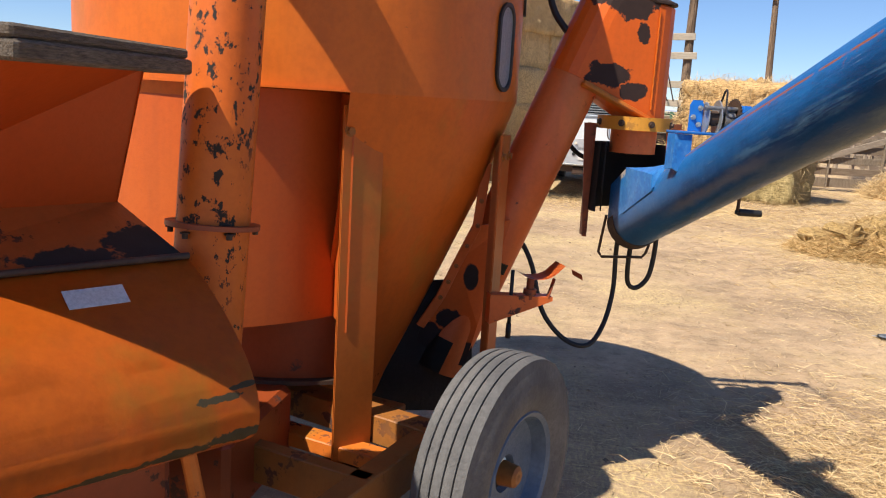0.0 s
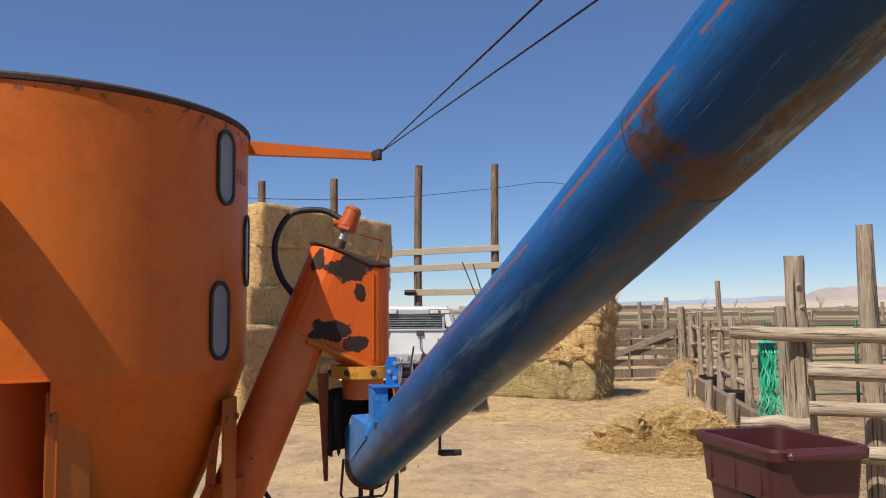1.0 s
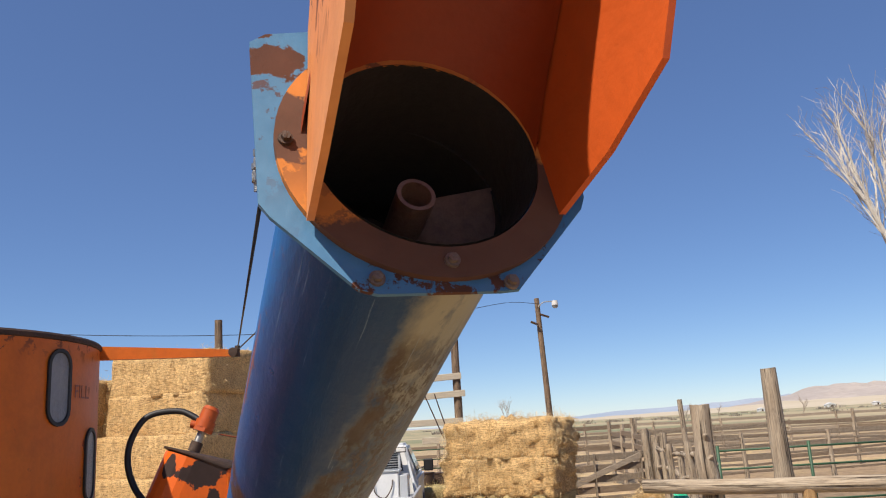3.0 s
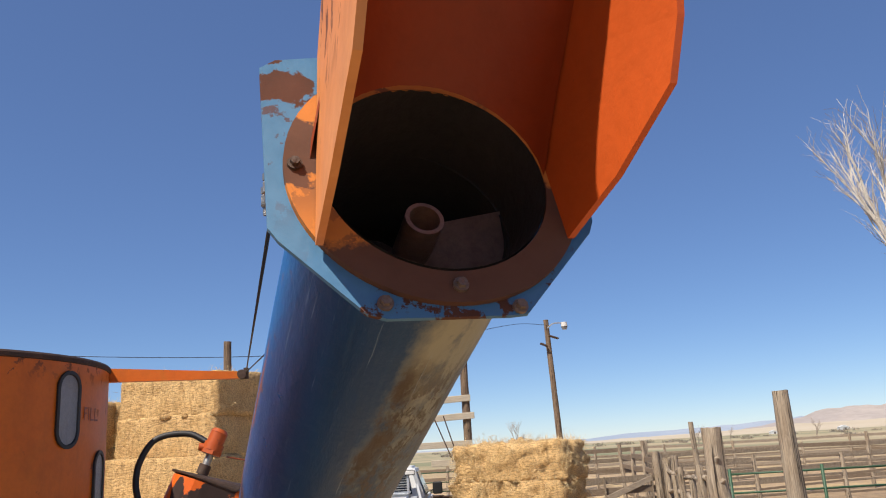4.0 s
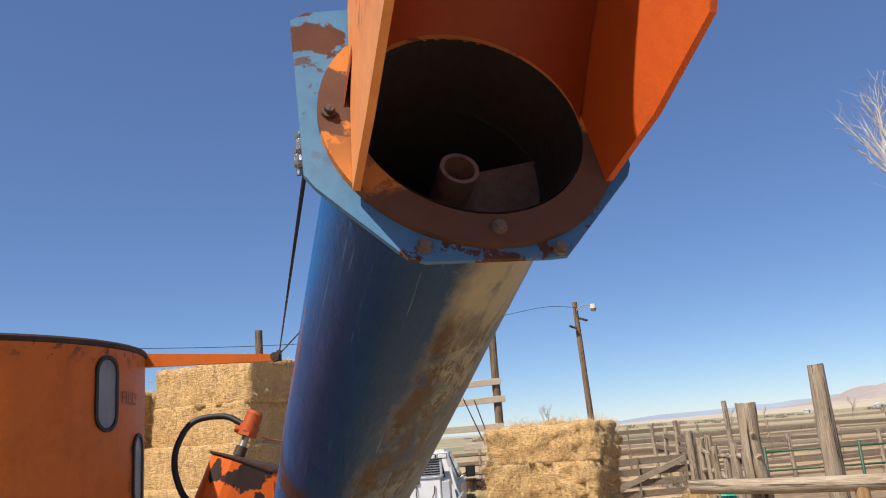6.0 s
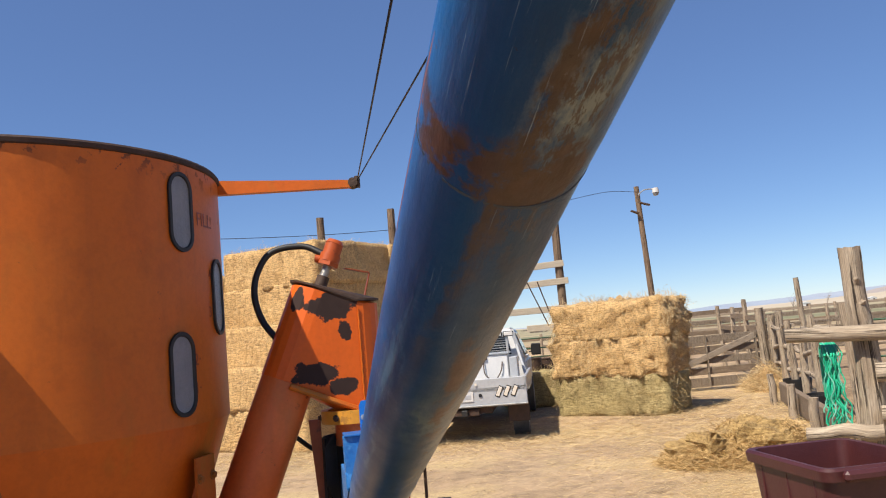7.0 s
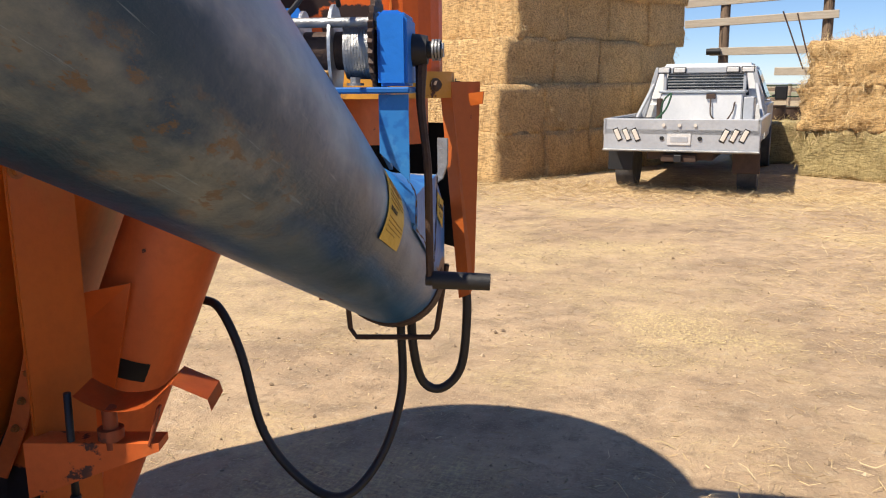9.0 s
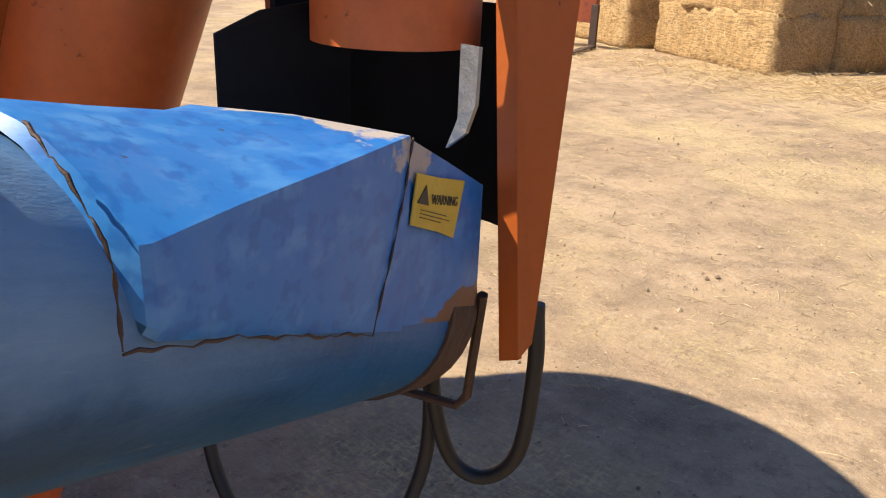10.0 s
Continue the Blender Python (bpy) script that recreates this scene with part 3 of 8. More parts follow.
def log_wood(name, pale, brown, dark):
    """Barkless weathered pole; u goes round in metres, v along: grain, drying cracks, knots."""
    m, nt, b = mat(name, 0.9)
    info = nt.nodes.new("ShaderNodeObjectInfo")
    shift = nt.nodes.new("ShaderNodeVectorMath")
    shift.operation = "ADD"
    nt.links.new(coords(nt, "UV"), shift.inputs[0])
    spread = nt.nodes.new("ShaderNodeCombineXYZ")
    nt.links.new(times(nt, info.outputs["Random"], 37.0), spread.inputs[0])
    nt.links.new(times(nt, info.outputs["Random"], 11.0), spread.inputs[1])
    nt.links.new(spread.outputs[0], shift.inputs[1])

    def at(x, y):
        mp = nt.nodes.new("ShaderNodeMapping")
        mp.inputs["Scale"].default_value = (x, y, 1)
        nt.links.new(shift.outputs[0], mp.inputs[0])
        return mp.outputs[0]
    col = mix(nt, ramp(nt, noise_tex(nt, at(9, 2.2), 1.0, 6, 0.6), (0.35, 0.0), (0.65, 1.0)), brown, pale)
    grain = noise_tex(nt, at(150, 4.5), 1.0, 6, 0.7)
    col = mix(nt, times(nt, ramp(nt, grain, (0.42, 1.0), (0.56, 0.0)), 0.65), col, tuple(c * 0.45 for c in brown))
    crack = ramp(nt, noise_tex(nt, at(38, 0.9), 1.0, 4, 0.55), (0.585, 0.0), (0.61, 1.0), (0.625, 1.0), (0.65, 0.0))
    col = mix(nt, crack, col, dark)
    knots = nd(nt, "TexVoronoi", Scale=1.0)
    nt.links.new(at(7, 3.2), knots.inputs["Vector"])
    knot = ramp(nt, knots.outputs["Distance"], (0.06, 1.0), (0.16, 0.0))
    col = mix(nt, times(nt, knot, 0.85), col, dark)
    col = mix(nt, times(nt, ramp(nt, noise_tex(nt, at(16, 5), 1.0, 5, 0.65), (0.58, 0.0), (0.7, 1.0)), 0.5), col, dark)
    nt.links.new(col, b.inputs["Base Color"])
    h = plus(nt, times(nt, grain, 0.5), plus(nt, times(nt, crack, -1.2), times(nt, knot, 0.8)))
    bump(nt, b, h, 0.9, 0.012)
    return m


def hay(name, a, c, dark):
    m, nt, b = mat(name, 0.92)
    v = coords(nt)
    fib = coords(nt, "Object", (4, 16, 34))
    fib2 = coords(nt, "Object", (26, 20, 5))
    col = mix(nt, ramp(nt, noise_tex(nt, v, 2.5, 4), (0.3, 0.0), (0.7, 1.0)), a, c)
    fine = noise_tex(nt, fib, 1.9, 9, 0.78)
    col = mix(nt, times(nt, ramp(nt, fine, (0.40, 1.0), (0.53, 0.0)), 0.85), col, dark)
    col = mix(nt, times(nt, ramp(nt, noise_tex(nt, fib2, 1.3, 6, 0.7), (0.55, 0.0), (0.68, 1.0)), 0.5), col, tuple(min(1, x * 1.45) for x in c))
    flake = nd(nt, "TexWave", Scale=1.7, Distortion=9.0, Detail=4.0)
    flake.bands_direction = "X"
    nt.links.new(v, flake.inputs["Vector"])
    col = mix(nt, times(nt, ramp(nt, flake.outputs["Fac"], (0.0, 1.0), (0.10, 0.0)), 0.25), col, dark)
    col = mix(nt, times(nt, ramp(nt, noise_tex(nt, v, 9, 8, 0.7), (0.52, 0.0), (0.64, 1.0)), 0.4), col, tuple(x * 0.55 for x in a))
    col = mix(nt, times(nt, ramp(nt, noise_tex(nt, coords(nt, "Object", (60, 60, 14)), 1.0, 5, 0.7), (0.55, 0.0), (0.66, 1.0)), 0.55), col, tuple(min(1, x * 1.35) for x in c))
    nt.links.new(col, b.inputs["Base Color"])
    bump(nt, b, fine, 0.9, 0.05)
    return m


HAY = hay("straw_bale", (0.62, 0.385, 0.155), (0.78, 0.515, 0.235), (0.15, 0.072, 0.025))
HAY_BROWN = hay("brown_loose_hay", (0.46, 0.30, 0.11), (0.56, 0.38, 0.15), (0.16, 0.085, 0.028))
HAY_GREEN = hay("green_hay_bale", (0.40, 0.31, 0.135), (0.52, 0.405, 0.185), (0.14, 0.105, 0.04))


def stalk_mat(name, a, c):
    m, nt, b = mat(name, 0.75)
    g = nt.nodes.new("ShaderNodeNewGeometry")
    nt.links.new(mix(nt, g.outputs["Random Per Island"], a, c), b.inputs["Base Color"])
    return m


LOG_POST = log_wood("weathered_post_wood", (0.47, 0.385, 0.285), (0.29, 0.215, 0.145), (0.035, 0.022, 0.014))
LOG_RAIL = log_wood("weathered_rail_pole", (0.52, 0.43, 0.32), (0.33, 0.25, 0.17), (0.05, 0.032, 0.02))
LOG_SPLIT = log_wood("split_orange_wood", (0.46, 0.29, 0.13), (0.30, 0.165, 0.07), (0.07, 0.04, 0.02))
LOG_TALL = log_wood("old_brown_pole", (0.26, 0.175, 0.11), (0.155, 0.10, 0.062), (0.04, 0.025, 0.015))
STALK = stalk_mat("straw_stalk", (0.36, 0.235, 0.10), (0.74, 0.56, 0.30))
STALK_GREY = stalk_mat("dull_straw_stalk", (0.24, 0.175, 0.075), (0.50, 0.38, 0.17))
STALK_BROWN = stalk_mat("brown_hay_stalk", (0.32, 0.19, 0.065), (0.72, 0.50, 0.22))
CLOD = stalk_mat("dry_dirt_crumb", (0.17, 0.115, 0.068), (0.46, 0.34, 0.21))
SCRUB = stalk_mat("far_scrub_twigs", (0.13, 0.11, 0.085), (0.27, 0.23, 0.18))
TWIG = stalk_mat("bare_twig", (0.26, 0.20, 0.15), (0.58, 0.52, 0.46))


def ground_mat():
    m, nt, b = mat("trodden_dirt_and_straw", 0.95)
    v = coords(nt)
    sep = nt.nodes.new("ShaderNodeSeparateXYZ")
    nt.links.new(v, sep.inputs[0])
    col = mix(nt, ramp(nt, noise_tex(nt, v, 0.55, 5), (0.32, 0.0), (0.68, 1.0)), (0.35, 0.236, 0.135), (0.48, 0.336, 0.20))
    col = mix(nt, times(nt, ramp(nt, noise_tex(nt, v, 3.1, 6, 0.6), (0.45, 0.0), (0.66, 1.0)), 0.7), col, (0.215, 0.15, 0.09))
    col = mix(nt, times(nt, ramp(nt, noise_tex(nt, coords(nt, "Object", (1.3, 0.8, 1), (0, 0, 0.6)), 1.1, 8, 0.66), (0.53, 0.0), (0.66, 1.0)), 0.42), col, (0.16, 0.105, 0.06))
    col = mix(nt, times(nt, ramp(nt, noise_tex(nt, v, 11, 7, 0.7), (0.54, 0.0), (0.68, 1.0)), 0.4), col, (0.52, 0.42, 0.29))
    col = mix(nt, times(nt, ramp(nt, noise_tex(nt, v, 42, 6, 0.75), (0.52, 0.0), (0.72, 1.0)), 0.5), col, (0.20, 0.14, 0.085))
    col = mix(nt, times(nt, ramp(nt, noise_tex(nt, v, 120, 5, 0.8), (0.58, 0.0), (0.66, 1.0)), 0.55), col, (0.10, 0.066, 0.038))
    col = mix(nt, times(nt, ramp(nt, noise_tex(nt, coords(nt, "Object", (1, 3, 1), (0, 0, 0.4)), 60, 6, 0.8), (0.60, 0.0), (0.66, 1.0)), 0.5), col, (0.62, 0.50, 0.33))
    col = mix(nt, times(nt, ramp(nt, noise_tex(nt, v, 6.5, 9, 0.72), (0.52, 0.0), (0.60, 1.0)), 0.38), col, (0.15, 0.098, 0.058))
    damp = ramp(nt, noise_tex(nt, coords(nt, "Object", (0.7, 1.0, 1), (0, 0, -0.4)), 0.8, 7, 0.6), (0.52, 0.0), (0.64, 1.0))
    col = mix(nt, times(nt, damp, 0.45), col, (0.20, 0.135, 0.082))
    chaff = ramp(nt, noise_tex(nt, coords(nt, "Object", (1, 4.5, 1), (0, 0, 0.25)), 34, 9, 0.78), (0.575, 0.0), (0.62, 1.0))
    chaff2 = ramp(nt, noise_tex(nt, coords(nt, "Object", (4.5, 1, 1), (0, 0, 0.7)), 30, 9, 0.78), (0.585, 0.0), (0.63, 1.0))
    col = mix(nt, times(nt, mix(nt, 1.0, chaff, chaff2, "LIGHTEN"), 0.6), col, (0.66, 0.52, 0.31))
    pits = ramp(nt, noise_tex(nt, v, 24, 10, 0.72), (0.60, 0.0), (0.66, 1.0))
    col = mix(nt, times(nt, pits, 0.6), col, (0.10, 0.064, 0.036))
    # straw litter in patches
    patch = ramp(nt, noise_tex(nt, v, 0.42, 5, 0.6), (0.47, 0.0), (0.60, 1.0))
    thread = ramp(nt, noise_tex(nt, coords(nt, "Object", (9, 30, 1), (0, 0, 0.5)), 2.2, 7, 0.75), (0.47, 0.0), (0.60, 1.0))
    thread2 = ramp(nt, noise_tex(nt, coords(nt, "Object", (30, 8, 1), (0, 0, 0.9)), 2.0, 7, 0.75), (0.48, 0.0), (0.62, 1.0))
    litter = mix(nt, 1.0, thread, thread2, "ADD")
    col = mix(nt, times(nt, patch, times(nt, litter, 0.75)), col, (0.56, 0.42, 0.19))
    # churned brown soil inside the pens
    side_ = plus(nt, plus(nt, times(nt, sep.outputs[0], 0.397), times(nt, sep.outputs[1], 0.918)), 6.75, "SUBTRACT")
    lane_ = plus(nt, plus(nt, sep.outputs[0], times(nt, sep.outputs[1], -0.2)), 2.5, "SUBTRACT")
    wander = times(nt, plus(nt, noise_tex(nt, v, 0.9, 5, 0.6), 0.5, "SUBTRACT"), 1.6)
    pen = times(nt, ramp(nt, plus(nt, times(nt, side_, 0.1), times(nt, wander, 0.1)), (0.0, 0.0), (0.06, 1.0)), ramp(nt, plus(nt, times(nt, lane_, 0.1), times(nt, wander, 0.1)), (0.0, 0.0), (0.06, 1.0)))
    pen = times(nt, pen, ramp(nt, times(nt, sep.outputs[1], 0.01), (0.22, 1.0), (0.30, 0.25)))
    soil = mix(nt, ramp(nt, noise_tex(nt, v, 2.4, 8, 0.7), (0.40, 0.0), (0.62, 1.0)), (0.135, 0.088, 0.052), (0.28, 0.195, 0.115))
    col = mix(nt, times(nt, pen, 0.9), col, soil)
    # far pasture: dry tan with dull green
    far = nt.nodes.new("ShaderNodeMapRange")
    far.inputs[1].default_value, far.inputs[2].default_value = 45, 140
    nt.links.new(sep.outputs[1], far.inputs[0])
    field = mix(nt, ramp(nt, noise_tex(nt, coords(nt, "Object", (0.004, 0.012, 1)), 1.0, 4), (0.45, 0.0), (0.58, 1.0)), (0.36, 0.29, 0.18), (0.15, 0.165, 0.085))
    col = mix(nt, far.outputs[0], col, field)
    nt.links.new(col, b.inputs["Base Color"])
    h = mix(nt, 0.45, noise_tex(nt, v, 5, 9, 0.66), noise_tex(nt, v, 23, 10, 0.74))
    bump(nt, b, h, 0.75, 0.04)
    return m


GROUND = ground_mat()


# ---- mesh helpers ----
def thing(name, loc, label, category, group="", kind=""):
    ob = new(name)
    ob.location = loc
    ob.empty_display_size = 0.2
    tagged(ob, label, category, group, kind)
    ob["at"] = [float(c) for c in loc]
    return ob


def part(name, bm, material, parent, label=""):
    """Links a bmesh, given in the world's metres, as one mesh under a thing or a part of it."""
    top = parent
    while top.parent:
        top = top.parent
    bmesh.ops.translate(bm, verts=bm.verts, vec=-Vector(top["at"]))
    bmesh.ops.recalc_face_normals(bm, faces=bm.faces)
    sharp(bm, 38)
    me = bpy.data.meshes.new(name)
    bm.to_mesh(me)
    bm.free()
    me.materials.append(material)
    ob = new(name, me)
    ob.parent = parent
    return tagged(ob, label)


def solid(name, bm, material, label="", category="", kind="structure", group=""):
    me = bpy.data.meshes.new(name)
    bmesh.ops.recalc_face_normals(bm, faces=bm.faces)
    sharp(bm, 38)
    bm.to_mesh(me)
    bm.free()
    me.materials.append(material)
    return tagged(new(name, me), label, category, group, kind)


def V(*c):
    return Vector(c)


def box(bm, centre, size, turn=None, bevel=0.004):
    m = Matrix.Translation(centre) @ (turn.to_4x4() if turn else Matrix()) @ Matrix.Diagonal((*size, 1))
    r = bmesh.ops.create_cube(bm, size=1, matrix=m)
    if bevel:
        edges = list({e for v in r["verts"] for e in v.link_edges})
        bmesh.ops.bevel(bm, geom=edges, offset=min(bevel, min(size) * 0.3), segments=1, affect="EDGES")


def frame_of(direction, up=(0, 0, 1)):
    """A turn whose x goes along direction and z as near to up as can be."""
    x = Vector(direction).normalized()
    y = Vector(up).cross(x)
    if y.length < 1e-4:
        y = Vector((0, 1, 0)).cross(x)
    y.normalize()
    return Matrix((x, y, x.cross(y))).transposed()


def beam(bm, a, b, width, height, up=(0, 0, 1), bevel=0.004):
    a, b = Vector(a), Vector(b)
    box(bm, (a + b) / 2, ((b - a).length, width, height), frame_of(b - a, up), bevel)


def ring_verts(bm, centre, turn, r, seg, jitter=None):
    return [bm.verts.new(centre + turn @ Vector((0, math.cos(a) * r, math.sin(a) * r))) for a in (2 * math.pi * k / seg for k in range(seg))]


def tube(bm, a, b, r, r2=None, seg=20, caps=True, steps=1):
    a, b = Vector(a), Vector(b)
    turn = frame_of(b - a)
    r2 = r if r2 is None else r2
    rings = [ring_verts(bm, a.lerp(b, k / steps), turn, r + (r2 - r) * k / steps, seg) for k in range(steps + 1)]
    for p, q in zip(rings, rings[1:]):
        for k in range(seg):
            bm.faces.new((p[k], p[(k + 1) % seg], q[(k + 1) % seg], q[k])).smooth = True
    if caps:
        bm.faces.new(rings[0])
        bm.faces.new(rings[-1])


def pipe(bm, a, b, r, wall, seg=32):
    """A hollow tube with a wall."""
    a, b = Vector(a), Vector(b)
    turn = frame_of(b - a)
    loops = [ring_verts(bm, c, turn, q, seg) for c, q in ((a, r), (b, r), (b, r - wall), (a, r - wall))]
    for p, q in zip(loops, loops[1:] + loops[:1]):
        for k in range(seg):
            bm.faces.new((p[k], p[(k + 1) % seg], q[(k + 1) % seg], q[k])).smooth = True


def smooth_path(points, steps=8):
    p = [Vector(q) for q in points]
    p = [p[0] * 2 - p[1]] + p + [p[-1] * 2 - p[-2]]
    out = []
    for i in range(1, len(p) - 2):
        for k in range(steps):
            t = k / steps
            out.append(0.5 * ((2 * p[i]) + (p[i + 1] - p[i - 1]) * t + (2 * p[i - 1] - 5 * p[i] + 4 * p[i + 1] - p[i + 2]) * t * t + (3 * p[i] - p[i - 1] - 3 * p[i + 1] + p[i + 2]) * t ** 3))
    return out + [p[-2]]


def sweep(bm, points, r, seg=10, taper=None):
    """A round bar or hose along points."""
    up = Vector((0.31, 0.2, 0.93))
    rings = []
    for i, c in enumerate(points):
        d = points[min(i + 1, len(points) - 1)] - points[max(i - 1, 0)]
        turn = frame_of(d, up)
        up = turn.col[2].copy()
        rings.append(ring_verts(bm, c, turn, taper(i / (len(points) - 1)) if taper else r, seg))
    for p, q in zip(rings, rings[1:]):
        for k in range(seg):
            bm.faces.new((p[k], p[(k + 1) % seg], q[(k + 1) % seg], q[k])).smooth = True
    bm.faces.new(rings[0])
    bm.faces.new(rings[-1])


def prism(bm, polygon, vector, bevel=0.0):
    """A plate: a polygon of points pushed along a vector."""
    vector = Vector(vector)
    low = [bm.verts.new(Vector(p)) for p in polygon]
    high = [bm.verts.new(Vector(p) + vector) for p in polygon]
    bm.faces.new(low)
    bm.faces.new(high)
    n = len(low)
    for k in range(n):
        bm.faces.new((low[k], low[(k + 1) % n], high[(k + 1) % n], high[k]))


def lathe(bm, centre, profile, a0=0.0, a1=360.0, seg=72):
    """A wall turned about a vertical axis; profile: (radius, height) rows, closed into a loop where thick."""
    full = abs(a1 - a0) >= 359.9
    cols = []
    for k in range(seg + (0 if full else 1)):
        a = radians(a0 + (a1 - a0) * k / seg)
        cols.append([bm.verts.new(Vector((centre[0] + r * math.cos(a), centre[1] + r * math.sin(a), z))) for r, z in profile])
    n = len(profile)
    pairs = list(zip(cols, cols[1:])) + ([(cols[-1], cols[0])] if full else [])
    for p, q in pairs:
        for k in range(n):
            bm.faces.new((p[k], q[k], q[(k + 1) % n], p[(k + 1) % n])).smooth = True
    if not full:
        bm.faces.new(cols[0])
        bm.faces.new(cols[-1])
    sharp(bm)


def sharp(bm, degrees=35):
    bm.normal_update()
    for e in bm.edges:
        if len(e.link_faces) == 2 and e.calc_face_angle(0) > radians(degrees):
            e.smooth = False


def log(bm, a, b, r0, r1, seed=0, seg=10, steps=10, knobs=0.10, bend=0.02):
    """A rough, tapered trunk or rail."""
    a, b = Vector(a), Vector(b)
    turn = frame_of(b - a)
    rnd = random.Random(seed)
    off = Vector((rnd.uniform(0, 90), rnd.uniform(0, 90), rnd.uniform(0, 90)))
    uv = bm.loops.layers.uv.verify()
    rings = []
    for i in range(steps + 1):
        t = i / steps
        c = a.lerp(b, t) + turn @ Vector((0, noise.noise(off + Vector((t * 2.0, 0, 0))), noise.noise(off + Vector((t * 2.0, 7, 0))))) * bend
        ring = []
        for k in range(seg):
            w = 2 * math.pi * k / seg
            r = (r0 + (r1 - r0) * t) * (1 + knobs * 1.1 * noise.noise(off + Vector((math.cos(w) * 1.2, math.sin(w) * 1.2, t * 6))) + knobs * 0.6 * noise.noise(off * 2 + Vector((math.cos(w) * 4, math.sin(w) * 4, t * 3))))
            ring.append(bm.verts.new(c + turn @ Vector(((rnd.uniform(-0.05, 0.05) * r0 if i in (0, steps) else 0), math.cos(w) * r, math.sin(w) * r))))
        rings.append(ring)
    girth, tall = 2 * math.pi * (r0 + r1) / 2, (b - a).length
    for i, (p, q) in enumerate(zip(rings, rings[1:])):
        for k in range(seg):
            f = bm.faces.new((p[k], p[(k + 1) % seg], q[(k + 1) % seg], q[k]))
            f.smooth = True
            for loop, (du, dv) in zip(f.loops, ((0, 0), (1, 0), (1, 1), (0, 1))):
                loop[uv].uv = ((k + du) / seg * girth, (i + dv) / steps * tall)
    bm.faces.new(rings[0])
    bm.faces.new(rings[-1])
    for f in bm.faces[-2:]:
        for loop in f.loops:
            loop[uv].uv = (loop.vert.co.x * 0.3, loop.vert.co.y * 0.3)


def bolt(bm, centre, normal, r=0.012, h=0.010):
    n = Vector(normal).normalized()
    tube(bm, Vector(centre), Vector(centre) + n * 0.003, r * 1.5, seg=14)
    tube(bm, Vector(centre) + n * 0.003, Vector(centre) + n * (0.003 + h), r, seg=6)


def stalks_mesh(name, bases, directions, widths, material):
    """Many thin blades: each a narrow bent strip of two quads."""
    n = len(bases)
    side = np.cross(directions, np.random.normal(size=(n, 3)))
    side /= np.linalg.norm(side, axis=1)[:, None] + 1e-9
    side *= widths[:, None]
    bow = np.random.normal(size=(n, 3)) * np.linalg.norm(directions, axis=1)[:, None] * 0.10
    mid = bases + directions * 0.5 + bow
    tip = bases + directions
    co = np.stack((bases - side, bases + side, mid - side, mid + side, tip - side * 0.5, tip + side * 0.5), 1).reshape(-1, 3)
    k = np.arange(n)[:, None] * 6
    faces = np.concatenate((k + np.array([[0, 1, 3, 2]]), k + np.array([[2, 3, 5, 4]])), 1).reshape(-1, 4)
    me = bpy.data.meshes.new(name)
    me.from_pydata(co.tolist(), [], faces.tolist())
    me.materials.append(material)
    return me


# ---- ground ----
def ground():
    def axis(near0, near1, step, far):
        a = list(np.arange(near0, near1, step))
        s = step
        while a[-1] < far:
            s *= 1.25
            a.append(a[-1] + s)
        s = step
        while a[0] > -far:
            s *= 1.25
            a.insert(0, a[0] - s)
        return a
    xs, ys = axis(-7, 10, 0.16, 4500), axis(-3, 20, 0.16, 4500)
    co = []
    for y in ys:
        for x in xs:
            near = max(0.0, 1 - max(abs(x - 1), abs(y - 9)) / 30)
            z = (noise.fractal(Vector((x * 0.5, y * 0.5, 0)), 1.0, 2.0, 4) * 0.012 + noise.noise(Vector((x * 2.5, y * 2.5, 3))) * 0.006) * near
            co.append((x, y, z))
    n = len(xs)
    faces = [(j * n + i, j * n + i + 1, (j + 1) * n + i + 1, (j + 1) * n + i) for j in range(len(ys) - 1) for i in range(n - 1)]
    me = bpy.data.meshes.new("ground")
    me.from_pydata(co, [], faces)
    me.materials.append(GROUND)
    for p in me.polygons:
        p.use_smooth = True
    return tagged(new("ground", me), "trodden tan dirt yard littered with straw", "ground", kind="structure")


ground()


# ---- distance ----
def ridge(name, dist, az0, az1, heights, material, label, rough, seed):
    """A range of hills at a distance; heights: (azimuth, elevation in degrees) rows."""
    rows, steps = 7, 150
    co, faces = [], []
    for i in range(steps + 1):
        az = az0 + (az1 - az0) * i / steps
        el = np.interp(az, [h[0] for h in heights], [h[1] for h in heights])
        el = max(0.02, el * (1 + rough * noise.fractal(Vector((az * 0.9, seed, 0)), 1.0, 2.0, 5)))
        for k in range(rows + 1):
            t = k / rows
            d = dist + t * 600 + 140 * noise.noise(Vector((az * 0.7, t * 3, seed)))
            z = math.tan(radians(el)) * dist * (t ** 0.8) * (1 + 0.12 * noise.noise(Vector((az * 1.3, t * 4, seed + 5))) * (t < 1))
            co.append((d * math.sin(radians(az)), d * math.cos(radians(az)), z * d / dist - 1.0))
    m = rows + 1
    for i in range(steps):
        for k in range(rows):
            faces.append((i * m + k, (i + 1) * m + k, (i + 1) * m + k + 1, i * m + k + 1))
    me = bpy.data.meshes.new(name)
    me.from_pydata(co, [], faces)
    me.materials.append(material)
    for p in me.polygons:
        p.use_smooth = True
    tagged(new(name, me), label, "mountains", kind="structure")


